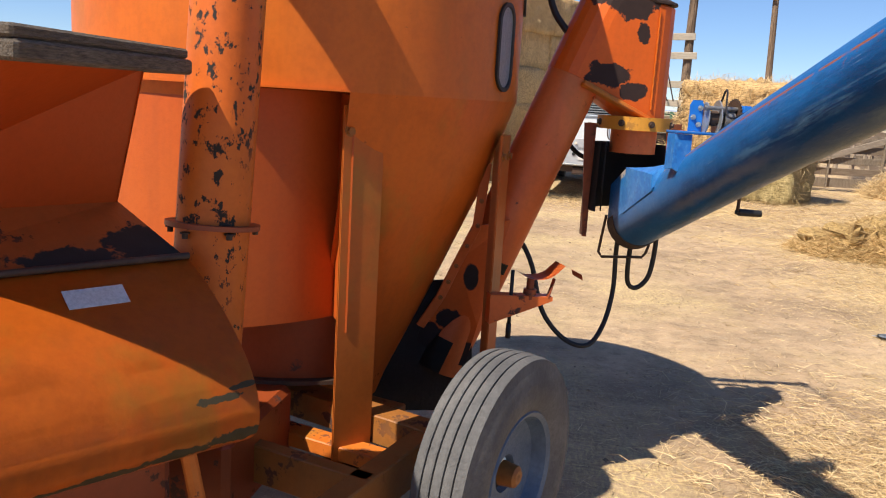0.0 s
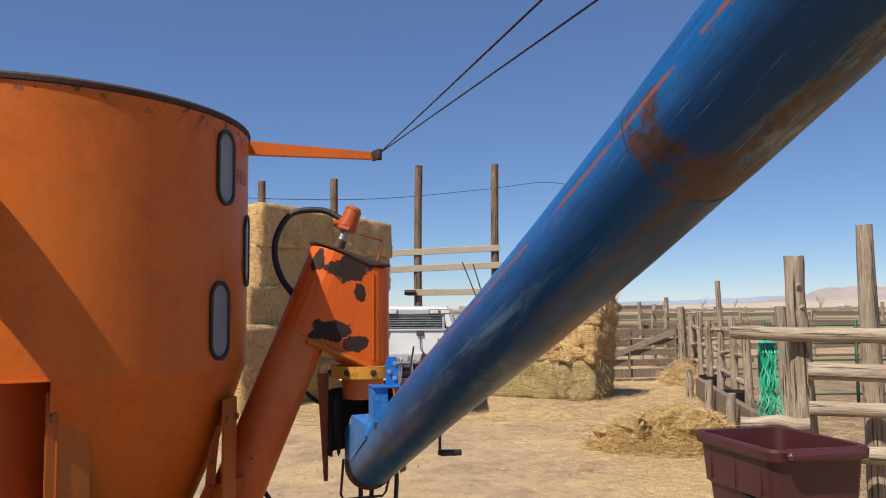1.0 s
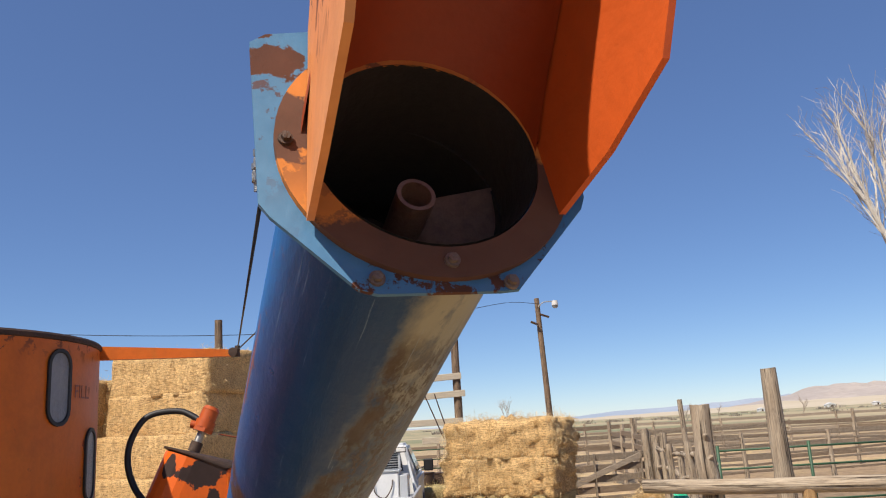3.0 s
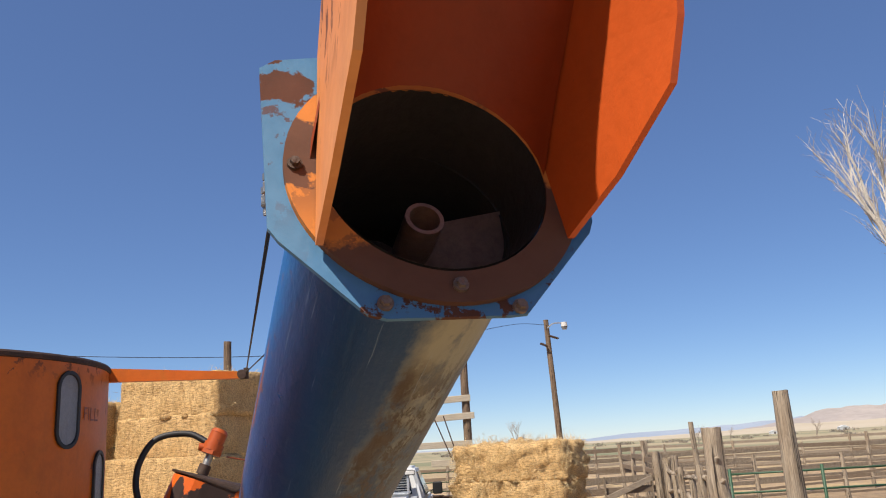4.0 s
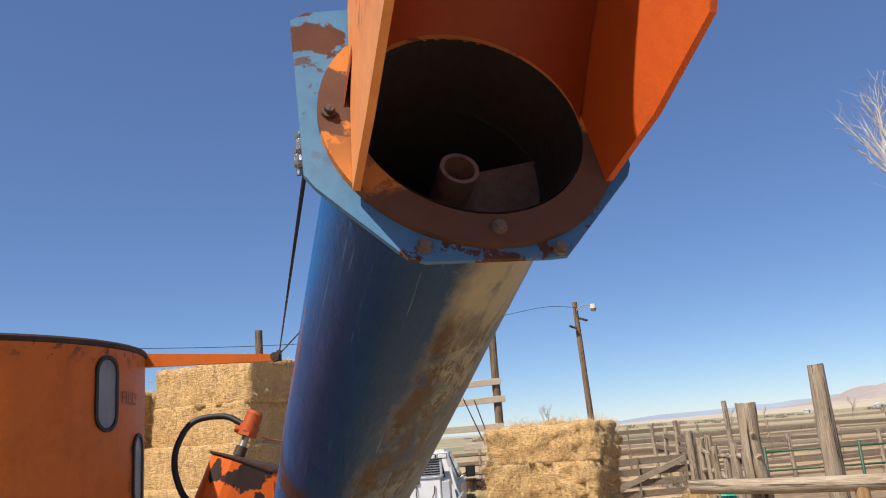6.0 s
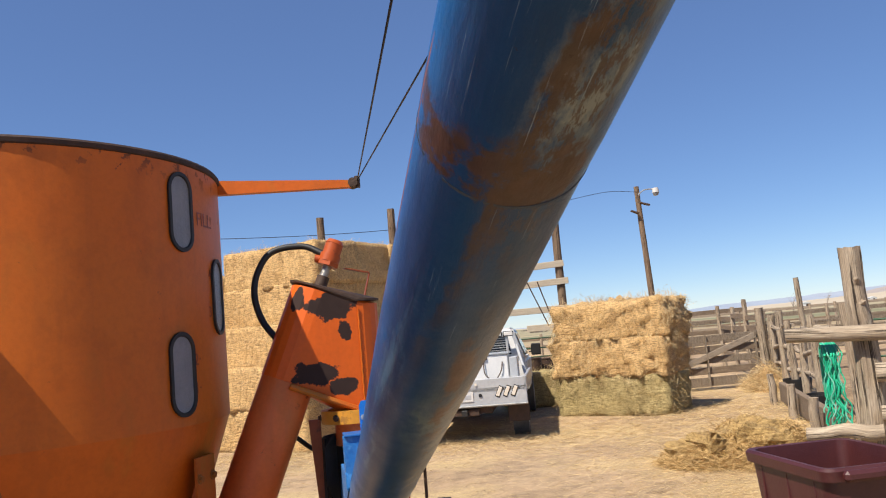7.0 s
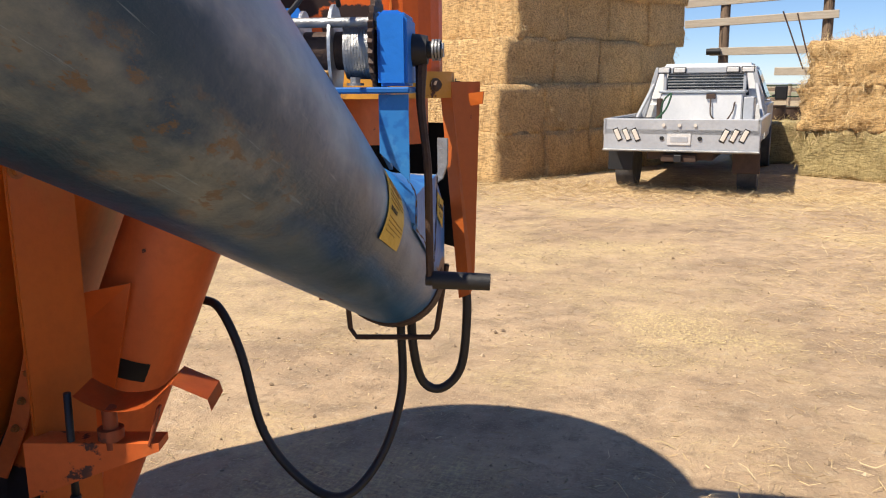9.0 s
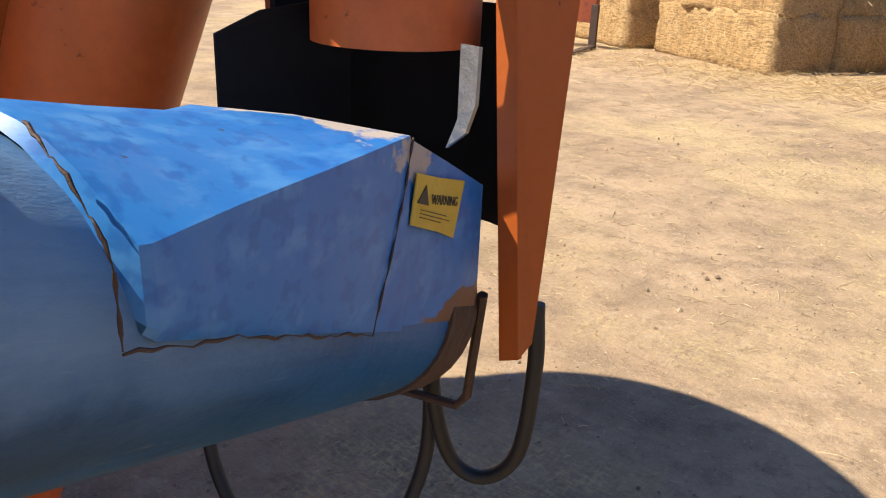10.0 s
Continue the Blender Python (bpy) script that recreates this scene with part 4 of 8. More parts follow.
# haze of distance is put into the hills' blue-grey colour
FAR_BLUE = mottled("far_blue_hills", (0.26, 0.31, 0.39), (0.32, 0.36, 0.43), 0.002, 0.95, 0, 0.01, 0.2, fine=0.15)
FAR_MESA = mottled("far_mesa_rock", (0.31, 0.27, 0.25), (0.43, 0.37, 0.33), 0.003, 0.95, 0, 0.01, 0.3, (1, 1, 3), 0.3)
FAR_PLAIN = mottled("far_dry_slope", (0.44, 0.37, 0.27), (0.52, 0.44, 0.33), 0.004, 0.95, 0, 0.01, 0.2, fine=0.2)
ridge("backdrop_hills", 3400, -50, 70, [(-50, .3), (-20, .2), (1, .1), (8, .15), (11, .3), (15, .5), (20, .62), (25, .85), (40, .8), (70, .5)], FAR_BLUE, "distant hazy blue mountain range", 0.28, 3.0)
ridge("backdrop_mesa", 2700, 19, 75, [(19, 0.0), (21, .25), (25.2, .85), (26.6, 1.30), (29, 1.36), (33, 1.2), (45, .9), (75, .4)], FAR_MESA, "distant brown flat-topped mesa", 0.10, 8.0)
ridge("backdrop_slope", 1900, -60, 80, [(-60, .06), (5, .06), (12, .16), (20, .30), (26, .48), (34, .5), (80, .3)], FAR_PLAIN, "distant dry tan slope below the mesa", 0.25, 12.0)

# ---- feed mixer ----
C = Vector((-0.886, 3.132, 0))
R = 0.816
mixer = thing("feed_mixer", C, "old orange feed mixer with a blue unloading auger, on dirt", "farm machine")


def on_tank(angle, z, r=R):
    a = radians(angle)
    return V(C.x + r * math.cos(a), C.y + r * math.sin(a), z)


bm = bmesh.new()
lathe(bm, C, [(R, 1.498), (R, 2.45), (R - 0.006, 2.45), (R - 0.006, 1.498)], seg=96)
tank = part("tank_wall", bm, TANK_PAINT, mixer, "faded orange sheet steel drum with chipped paint")
bm = bmesh.new()
lathe(bm, C, [(R + 0.001, 2.436), (R + 0.007, 2.440), (R + 0.009, 2.454), (R + 0.003, 2.462), (R - 0.02, 2.458), (R - 0.02, 2.436)], seg=96)
part("rim_band", bm, RIM_RUST, mixer, "dark rusty rim")
bm = bmesh.new()
lathe(bm, C, [(R - 0.02, 2.44), (0.05, 2.50), (0.05, 2.494), (R - 0.02, 2.434)], seg=64)
part("tank_roof", bm, RUST_BROWN, mixer)
bm = bmesh.new()
lathe(bm, C, [(0.530, 0.763), (0.379, 0.415), (0.35, 0.33), (0.345, 0.33), (0.372, 0.415), (0.522, 0.763)], seg=96)
cone = part("tank_cone", bm, ORANGE, mixer, "orange cone with black worn patches below")
bm = bmesh.new()
lathe(bm, C, [(R - 0.001, 1.50), (0.706, 1.169), (0.530, 0.763), (0.522, 0.763), (0.693, 1.169), (R - 0.008, 1.50)], -61, 271, 90)
part("cone_shell", bm, ORANGE, cone)
# upright skirt over the mill side, with a folded lip
bm = bmesh.new()
cols = []
for k in range(91):
    w = -175 + (175 - 59.5) * k / 90
    e = min(1.0, max(0.0, (w + 87) / 27.5))
    rr = R - 0.014 - 0.20 * e ** 0.8
    cols.append([bm.verts.new(on_tank(w, z, q)) for z, q in ((0.762, rr), (1.496, rr), (1.496, rr - 0.006), (0.762, rr - 0.006))])
for p, q in zip(cols, cols[1:]):
    for k in range(4):
        bm.faces.new((p[k], q[k], q[(k + 1) % 4], p[(k + 1) % 4])).smooth = True
sharp(bm)
skirt = part("skirt_panel", bm, SKIRT_PAINT, mixer, "curved orange panel below the drum")
bm = bmesh.new()
lathe(bm, C, [(R - 0.22, 1.498), (R + 0.014, 1.499), (R + 0.014, 1.505), (R - 0.22, 1.504)], -170, -61.0, 60)
part("folded_lip", bm, ORANGE, skirt)
bm = bmesh.new()
a, b = on_tank(-59.5, 1.49, R - 0.04), on_tank(-59.5, 1.49, R - 0.23)
prism(bm, [a, a - V(0, 0, 0.735), V(b.x, b.y, 0.762), V(b.x, b.y, 1.497)], (0.005, 0.002, 0))
part("end_plate", bm, SKIRT_PAINT, skirt)


# drum wall's colour is darkened for the shade it stands in
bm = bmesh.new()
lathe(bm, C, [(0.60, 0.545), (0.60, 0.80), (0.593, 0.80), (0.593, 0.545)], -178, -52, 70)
lower = part("lower_drum", bm, LOWER_RED, mixer, "orange lower drum below the panel, darkened as shade")
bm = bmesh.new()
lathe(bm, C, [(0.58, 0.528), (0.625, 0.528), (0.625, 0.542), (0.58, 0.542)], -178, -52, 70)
part("base_ring", bm, DARK_STEEL, lower, "dark base ring")


def sight_glass(angle, z0, z1, half=4.7):
    """An upright slot window with rounded ends in a rubber gasket, curved with the drum."""
    def outline(w, grow):
        zr = radians(w) * R
        pts = []
        for k in range(13):
            t = math.pi * k / 12
            pts.append((math.cos(t) * w, z1 + grow - zr + math.sin(t) * zr))
        for k in range(13):
            t = math.pi + math.pi * k / 12
            pts.append((math.cos(t) * w, z0 - grow + zr + math.sin(t) * zr))
        return pts
    g = bmesh.new()
    loops = []
    for w, grow, r in ((half, 0, R + 0.001), (half, 0, R + 0.010), (half - 0.9, -0.013, R + 0.010), (half - 1.1, -0.016, R + 0.004)):
        loops.append([g.verts.new(on_tank(angle + x, z, r)) for x, z in outline(w, grow)])
    for p, q in zip(loops, loops[1:]):
        for k in range(len(p)):
            g.faces.new((p[k], p[(k + 1) % len(p)], q[(k + 1) % len(q)], q[k])).smooth = True
    gasket = part("window_gasket", g, BLACK, tank, "black rubber window gasket")
    g = bmesh.new()
    o = outline(half - 0.9, -0.013)
    left, right = o[6:19], o[19:] + o[:6]
    vs = [g.verts.new(on_tank(angle + x, z, R + 0.004)) for x, z in o]
    mid = [g.verts.new(on_tank(angle, z1 - 0.013, R + 0.004)), g.verts.new(on_tank(angle, z0 + 0.013, R + 0.004))]
    for k in range(12):
        g.faces.new((vs[k], vs[k + 1], mid[0]))
        g.faces.new((vs[13 + k], vs[14 + k], mid[1]))
    g.faces.new((vs[12], vs[13], mid[1], mid[0]))
    g.faces.new((vs[25], vs[0], mid[0], mid[1]))
    part("window_pane", g, PANE, gasket, "dusty grey window pane")


sight_glass(-13.6, 2.112, 2.405)
sight_glass(5.6, 1.812, 2.108)
sight_glass(-15.9, 1.530, 1.826)


def leg(angle, top, bottom, radius, width=0.135, depth=0.06, face=0.0):
    a = radians(angle)
    c = V(C.x, C.y, 0) + V(math.cos(a), math.sin(a), 0) * radius
    a = radians(angle + face)
    out, side = V(math.cos(a), math.sin(a), 0), V(-math.sin(a), math.cos(a), 0)
    g = bmesh.new()
    prism(g, [c + side * s + out * o + V(0, 0, bottom) for s, o in ((-width / 2, -0.009), (-width / 2, 0), (width / 2, 0), (width / 2, -depth), (width / 2 - 0.007, -depth), (width / 2 - 0.007, -0.009))], (0, 0, top - bottom))
    bmesh.ops.bevel(g, geom=[e for e in g.edges if abs((e.verts[0].co - e.verts[1].co).normalized().z) > 0.9], offset=0.003, segments=2, affect="EDGES")
    ob = part("leg", g, LEG_PAINT, mixer, "bolted orange channel leg")
    for s in (-0.34, 0.34):
        g = bmesh.new()
        bolt(g, c + side * s * width + V(0, 0, top - 0.075), out)
        part("bolt", g, ORANGE_DIRTY_SHADED, ob)


leg(-56.5, 1.46, 0.31, 0.765, width=0.142, face=11)
leg(-7.5, 1.38, 0.36, 0.81)
# blue unloading auger
D = V(0.705, -2.551, 1.0).normalized()
S = V(0.705 * 0, 0, 0) + V(-D.y, D.x, 0).normalized()      # to the right of the tube as one looks along +y
U = S.cross(D).normalized()                                 # away from its belly
U = U if U.z > 0 else -U
A0 = V(0.741, 2.289, 1.5)


def along(y):
    return A0 + D * ((y - A0.y) / D.y)


FL = V(1.262, 0.44, 2.222)
TUBE_LINE = smooth_path([along(3.46), along(2.9), along(2.35), V(0.972, 1.40, 1.824), V(1.252, 0.447, 2.246)], 15)


def tube_at(t):
    k = min(len(TUBE_LINE) - 1.001, t * (len(TUBE_LINE) - 1))
    return TUBE_LINE[int(k)].lerp(TUBE_LINE[int(k) + 1], k - int(k))


def tube_y(y):
    """The middle of the sagging tube where it passes y."""
    for p_, q_ in zip(TUBE_LINE, TUBE_LINE[1:]):
        if p_.y >= y >= q_.y:
            return p_.lerp(q_, (p_.y - y) / (p_.y - q_.y))
    return TUBE_LINE[-1]


def fl(s, u, d=0.0):
    return FL + S * s + U * u + D * d


def uv_tube(name, a, b, r, material, parent, label, seg=48, steps=60, bulge=None):
    """A tube with a wall and its own length-and-round coordinates; 0.7 round is its belly."""
    me = bpy.data.meshes.new(name)
    origin = Vector(mixer["at"])
    co, faces, uvs = [], [], []
    for i in range(steps + 1):
        t = i / steps
        for k in range(seg + 1):
            w = 2 * math.pi * k / seg
            q = tube_at(t)
            rr = r + (bulge(t) if bulge else 0) + 0.0012 * noise.noise(q * 4 + V(math.cos(w), math.sin(w), 0) * 2)
            p = q + (S * math.cos(w + 0.3 * math.pi * 2) + U * math.sin(w + 0.3 * math.pi * 2)) * rr
            co.append(p - origin)
            uvs.append((k / seg, t))
    n = seg + 1
    for i in range(steps):
        for k in range(seg):
            faces.append((i * n + k, i * n + k + 1, (i + 1) * n + k + 1, (i + 1) * n + k))
    me.from_pydata(co, [], faces)
    layer = me.uv_layers.new(name="round")
    for loop in me.loops:
        layer.data[loop.index].uv = uvs[loop.vertex_index]
    for p in me.polygons:
        p.use_smooth = True
    me.materials.append(material)
    ob = new(name, me)
    ob.parent = parent
    return tagged(ob, label)


TR = 0.104
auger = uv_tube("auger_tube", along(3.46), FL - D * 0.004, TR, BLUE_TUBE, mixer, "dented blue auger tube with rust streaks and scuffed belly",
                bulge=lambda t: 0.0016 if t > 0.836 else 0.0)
# lining's black carries the darkness inside the tube mouth
bm = bmesh.new()
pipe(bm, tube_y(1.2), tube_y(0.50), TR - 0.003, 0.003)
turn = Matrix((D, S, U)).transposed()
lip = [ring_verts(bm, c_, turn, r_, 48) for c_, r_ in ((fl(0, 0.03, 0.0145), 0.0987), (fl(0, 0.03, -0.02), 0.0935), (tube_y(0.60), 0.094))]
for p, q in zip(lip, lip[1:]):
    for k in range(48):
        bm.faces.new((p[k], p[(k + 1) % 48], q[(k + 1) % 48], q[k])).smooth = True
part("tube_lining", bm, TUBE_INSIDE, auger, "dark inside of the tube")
bm = bmesh.new()
tube(bm, along(3.46), along(3.505), TR, 0.082, seg=32)
tube(bm, along(3.40), along(3.465), TR + 0.004, seg=32)
part("tube_boot", bm, DARK_STEEL, auger, "rusty dark end cap")
bm = bmesh.new()
weld = tube_at(0.836)
tube(bm, weld - D * 0.003, weld + D * 0.002, TR + 0.0006, seg=48)
part("weld_ring", bm, WELD_BROWN, auger, "painted-over rusty weld bead")

# square-cornered end flange with a bolted ring
bm = bmesh.new()
outer = [(-0.143, 0.156), (-0.083, 0.169), (0.10, 0.165), (0.150, 0.10), (0.138, -0.019), (0.055, -0.107), (-0.068, -0.110), (-0.142, -0.033)]
n = 64
ov, iv, ov2, iv2 = [], [], [], []


def outline_point(w):
    """Where a ray from the hole's centre leaves the flange's outline."""
    dx, dy = math.cos(w), math.sin(w)
    best = None
    for (x0, y0), (x1, y1) in zip(outer, outer[1:] + outer[:1]):
        x0, x1, y0, y1 = x0, x1, y0 - 0.03, y1 - 0.03
        den = dx * (y1 - y0) - dy * (x1 - x0)
        if abs(den) < 1e-9:
            continue
        t = (x0 * (y1 - y0) - y0 * (x1 - x0)) / den
        k = (x0 * dy - y0 * dx) / den
        if t > 0 and -1e-6 <= k <= 1 + 1e-6:
            best = t if best is None else min(best, t)
    return dx * best, dy * best + 0.03


for k in range(n):
    w = 2 * math.pi * k / n
    x, y = outline_point(w)
    h = (math.cos(w) * 0.099, math.sin(w) * 0.099 + 0.03)
    ov.append(bm.verts.new(fl(x, y, 0.004)))
    ov2.append(bm.verts.new(fl(x, y, 0.008)))
    iv.append(bm.verts.new(fl(*h, 0.004)))
    iv2.append(bm.verts.new(fl(*h, 0.008)))
for k in range(n):
    j = (k + 1) % n
    for p, q in ((ov, ov2), (ov2, iv2), (iv2, iv), (iv, ov)):
        bm.faces.new((p[k], p[j], q[j], q[k]))
flange = part("end_flange", bm, FLANGE_BLUE, auger, "blue flange plate, paint flaking to rust")
bm = bmesh.new()
pipe(bm, fl(0, 0.029, 0.008), fl(0, 0.029, 0.014), 0.128, 0.0285, 64)
part("flange_ring", bm, RING_PAINT, flange, "rusty orange bolting ring")
for s, u in ((-0.119, 0.031), (-0.058, -0.097), (0.050, -0.100), (0.002, -0.084), (0.118, 0.04)):
    bm = bmesh.new()
    bolt(bm, fl(s, u, 0.008 if abs(u) > 0.09 else 0.014), D, 0.0042, 0.004)
    part("bolt", bm, BOLT_STEEL if u < 0 else DARK_STEEL, flange)

# orange spout hood on the flange
bm = bmesh.new()
left = [fl(-0.108, -0.050, 0.016), fl(-0.112, -0.062, 0.11), fl(-0.113, -0.055, 0.212), fl(-0.110, -0.010, 0.256), fl(-0.103, 0.27, 0.33), fl(-0.092, 0.16, 0.016)]
prism(bm, left, S * 0.006)
hood = part("spout_hood", bm, HOOD_CHEEK, auger, "orange sheet spout hood, open below")
bm = bmesh.new()
right = [fl(0.106, -0.036, 0.014), fl(0.117, -0.031, 0.09), fl(0.128, -0.012, 0.172), fl(0.134, 0.030, 0.20), fl(0.138, 0.27, 0.33), fl(0.100, 0.16, 0.014)]
prism(bm, right, S * 0.006)
part("hood_side", bm, HOOD_SIDE, hood)
bm = bmesh.new()
ends = ((0.012, 0.1005, 0.0, 0.03, 0.1035), (0.06, 0.099, 0.009, 0.085, 0.085), (0.14, 0.104, 0.014, 0.16, 0.055), (0.33, 0.120, 0.017, 0.255, 0.04))
for lift_ in (0.0, 0.006):
    rows = []
    for d_, half, mid_, base, crown in ends:
        rows.append([bm.verts.new(fl(mid_ - (half + lift_) * math.cos(math.pi * k / 16), base + crown * math.sin(math.pi * k / 16) + lift_, d_)) for k in range(17)])
    for p, q in zip(rows, rows[1:]):
        for k in range(16):
            bm.faces.new((p[k], p[k + 1], q[k + 1], q[k])).smooth = True
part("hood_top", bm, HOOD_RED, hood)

# the screw inside
bm = bmesh.new()
core0, core1 = tube_y(1.5), FL - D * 0.05 + U * 0.030 + S * 0.006
pipe(bm, core0 + U * 0.0, core1 + U * 0.0, 0.0185, 0.004, 24)
part("screw_core", bm, SCREW_STEEL, auger, "rusty hollow screw shaft")
bm = bmesh.new()
prev = None
for k in range(140):
    w = 0.25 - 2 * math.pi * k / 28
    c = core1 - D * (0.012 + 0.18 * k / 28)
    ray_dir = S * math.cos(w) + U * math.sin(w)
    cur = (bm.verts.new(c + ray_dir * 0.018), bm.verts.new(c + ray_dir * 0.084))
    if prev:
        bm.faces.new((prev[0], prev[1], cur[1], cur[0])).smooth = True
    prev = cur
bmesh.ops.solidify(bm, geom=bm.faces[:], thickness=0.004)
part("screw_flight", bm, SCREW_STEEL, auger, "rusty screw flighting")

# inlet hood at the foot of the tube: folded sheet, its crease rising from the tube's side to the square inlet
bm = bmesh.new()


def hood_ring(y, crease, top, half, low, bow):
    """Half sections mirrored: side from low up to the crease, then the top sheet, bowed near the tube."""
    q = along(y)
    half_row = [(half - 0.004, low), (half, low * 0.4 + crease * 0.2), (half, crease * 0.6), (half, crease)]
    for k in range(1, 7):
        t = k / 6
        half_row.append((half * (1 - t), crease + (top - crease) * (t + bow * math.sin(math.pi * t))))
    row = half_row + [(-s_, h_) for s_, h_ in half_row[-2::-1]]
    return [bm.verts.new(V(q.x, y, q.z + h_) + S * s_) for s_, h_ in row]


rows = [hood_ring(y, c_, t_, h_, l_, b_) for y, c_, t_, h_, l_, b_ in ((3.000, 0.060, 0.113, 0.086, 0.04, 0.30), (3.006, 0.062, 0.122, 0.1085, 0.012, 0.26), (3.012, 0.064, 0.125, 0.1115, 0.008, 0.22), (3.08, 0.092, 0.136, 0.1115, 0.006, 0.12), (3.17, 0.126, 0.152, 0.1115, 0.002, 0.05), (3.288, 0.172, 0.176, 0.1115, -0.004, 0.0), (3.296, 0.170, 0.174, 0.1085, 0.0, 0.0), (3.37, 0.163, 0.166, 0.1085, 0.0, 0.0), (3.46, 0.153, 0.156, 0.1085, 0.0, 0.0))]
for p, q in zip(rows, rows[1:]):
    for k in range(len(p) - 1):
        bm.faces.new((p[k], p[k + 1], q[k + 1], q[k])).smooth = True
bm.faces.new(rows[-1])
sharp(bm, 22)
inlet = part("inlet_hood", bm, BLUE_HOOD, auger, "sun-bleached blue inlet hood with welded seams")


def hood_side(y, h, out=0.1125):
    q = along(y - S.y * out)
    return V(q.x, q.y, along(y).z + h) + S * out


for pts in ([hood_side(3.006, 0.121, 0.062), hood_side(3.009, 0.100, 0.092), hood_side(3.014, 0.070), hood_side(3.016, 0.045), hood_side(3.016, 0.016)], [hood_side(3.016, 0.016), hood_side(3.10, 0.019), hood_side(3.18, 0.014), hood_side(3.26, 0.010)], [hood_side(3.322, 0.183), hood_side(3.300, 0.11), hood_side(3.26, 0.010)]):
    bm = bmesh.new()
    pts = smooth_path(pts, 9)
    sweep(bm, [p + V(0.0, 0, 0.0012 * math.sin(i * 2.3) + 0.001 * math.sin(i * 0.9)) for i, p in enumerate(pts)], 0.0012, 6, lambda t: 0.0009 + 0.0005 * math.sin(t * 31))
    part("weld_seam", bm, DARK_STEEL, inlet, "rough rusty weld bead")


def sticker(corners, material, parent, label, bars):
    """A thin label bent on the tube's side, with rows of print; bars: (left, right, height on the label 0..1, thickness)."""
    bm = bmesh.new()
    a, b, c, d = (Vector(p) for p in corners)
    n = (b - a).cross(d - a).normalized()
    n = n if n.x > 0 else -n
    prism(bm, [a.lerp(b, 0.0), a.lerp(b, 0.45) + (d - a) * 0.02, b, b.lerp(c, 0.5), c, c.lerp(d, 0.4) + (a - d) * 0.03, d], n * 0.0012)
    ob = part("warning_sticker", bm, material, parent, label)
    for x0, x1, y, h in bars:
        g = bmesh.new()
        p = lambda u, v: a.lerp(b, u).lerp(d.lerp(c, u), v) + n * 0.0018
        prism(g, [p(x0, y), p(x1, y), p(x1, y + h), p(x0, y + h)], n * 0.0004)
        part("print_line", g, STICKER_PRINT, ob)
    return ob, n


def lettering(text, origin, right, up, height, material, parent, name="lettering"):
    cu = bpy.data.curves.new(name, "FONT")
    cu.body, cu.size, cu.extrude = text, height / 0.7, 0.0003
    tmp = bpy.data.objects.new(name, cu)
    scene.collection.objects.link(tmp)
    me = bpy.data.meshes.new_from_object(tmp.evaluated_get(bpy.context.evaluated_depsgraph_get()))
    bpy.data.objects.remove(tmp)
    right, up = Vector(right).normalized(), Vector(up).normalized()
    top = parent
    while top.parent:
        top = top.parent
    o = Vector(origin) - Vector(top["at"])
    n = right.cross(up)
    me.transform(Matrix.Translation(o) @ Matrix((right, up, n)).transposed().to_4x4())
    me.materials.clear()
    me.materials.append(material)
    ob = new(name, me)
    ob.parent = parent
    return tagged(ob, 'lettering "%s"' % text)


ws = [p + S * 0.0022 for p in (V(0.566, 3.331, 1.246), V(0.539, 3.431, 1.214), V(0.545, 3.409, 1.163), V(0.570, 3.319, 1.204))]
ob, nn = sticker(ws, STICKER, inlet, "small torn yellow warning sticker", [(0.14, 0.72, 0.66, 0.015), (0.14, 0.8, 0.73, 0.015), (0.14, 0.62, 0.80, 0.015)])
wat = lambda u, v: ws[0].lerp(ws[1], u).lerp(ws[3].lerp(ws[2], u), v)
lettering("WARNING", wat(0.33, 0.52) + nn * 0.0022, ws[1] - ws[0], ws[0] - ws[3], 0.0088, STICKER_PRINT, ob)
bm = bmesh.new()
prism(bm, [wat(0.06, 0.56) + nn * 0.0014, wat(0.29, 0.56) + nn * 0.0014, wat(0.19, 0.2) + nn * 0.0014], nn * 0.0008)
part("warning_triangle", bm, STICKER_PRINT, ob)
q0, q1 = along(2.79), along(2.905)
def wrapped(name, u0, u1, v0, v1, out, material, parent, label=""):
    """A thin sheet bent round the tube; u runs along it, v down its side."""
    g = bmesh.new()
    sheet = []
    for b in range(9):
        v = v0 + (v1 - v0) * b / 8
        sheet.append([g.verts.new(q0.lerp(q1, u) + (S * math.cos(w) + U * math.sin(w)) * (TR + out)) for u in (u0, (u0 + u1) / 2, u1) for w in ((0.38 - 0.08 * u) + v * ((-0.46 + 0.04 * u) - (0.38 - 0.08 * u)),)])
    for p, q in zip(sheet, sheet[1:]):
        for k in (0, 1):
            g.faces.new((p[k], q[k], q[k + 1], p[k + 1])).smooth = True
    bmesh.ops.recalc_face_normals(g, faces=g.faces[:])
    bmesh.ops.solidify(g, geom=g.faces[:], thickness=0.0006)
    return part(name, g, material, parent, label)


ob = wrapped("warning_sticker", 0, 1, 0, 1, 0.0025, STICKER, auger, "yellow instruction sticker on the tube")
for x0, x1, y, h in ((0.08, 0.92, 0.06, 0.035), (0.1, 0.7, 0.14, 0.02), (0.1, 0.93, 0.24, 0.018), (0.1, 0.9, 0.31, 0.018), (0.1, 0.6, 0.38, 0.018), (0.1, 0.9, 0.62, 0.018), (0.1, 0.92, 0.69, 0.018), (0.1, 0.88, 0.76, 0.018), (0.1, 0.6, 0.83, 0.018)):
    wrapped("print_line", x0, x1, y, y + h * 0.7, 0.0034, STICKER_FADED, ob)
w = -0.08
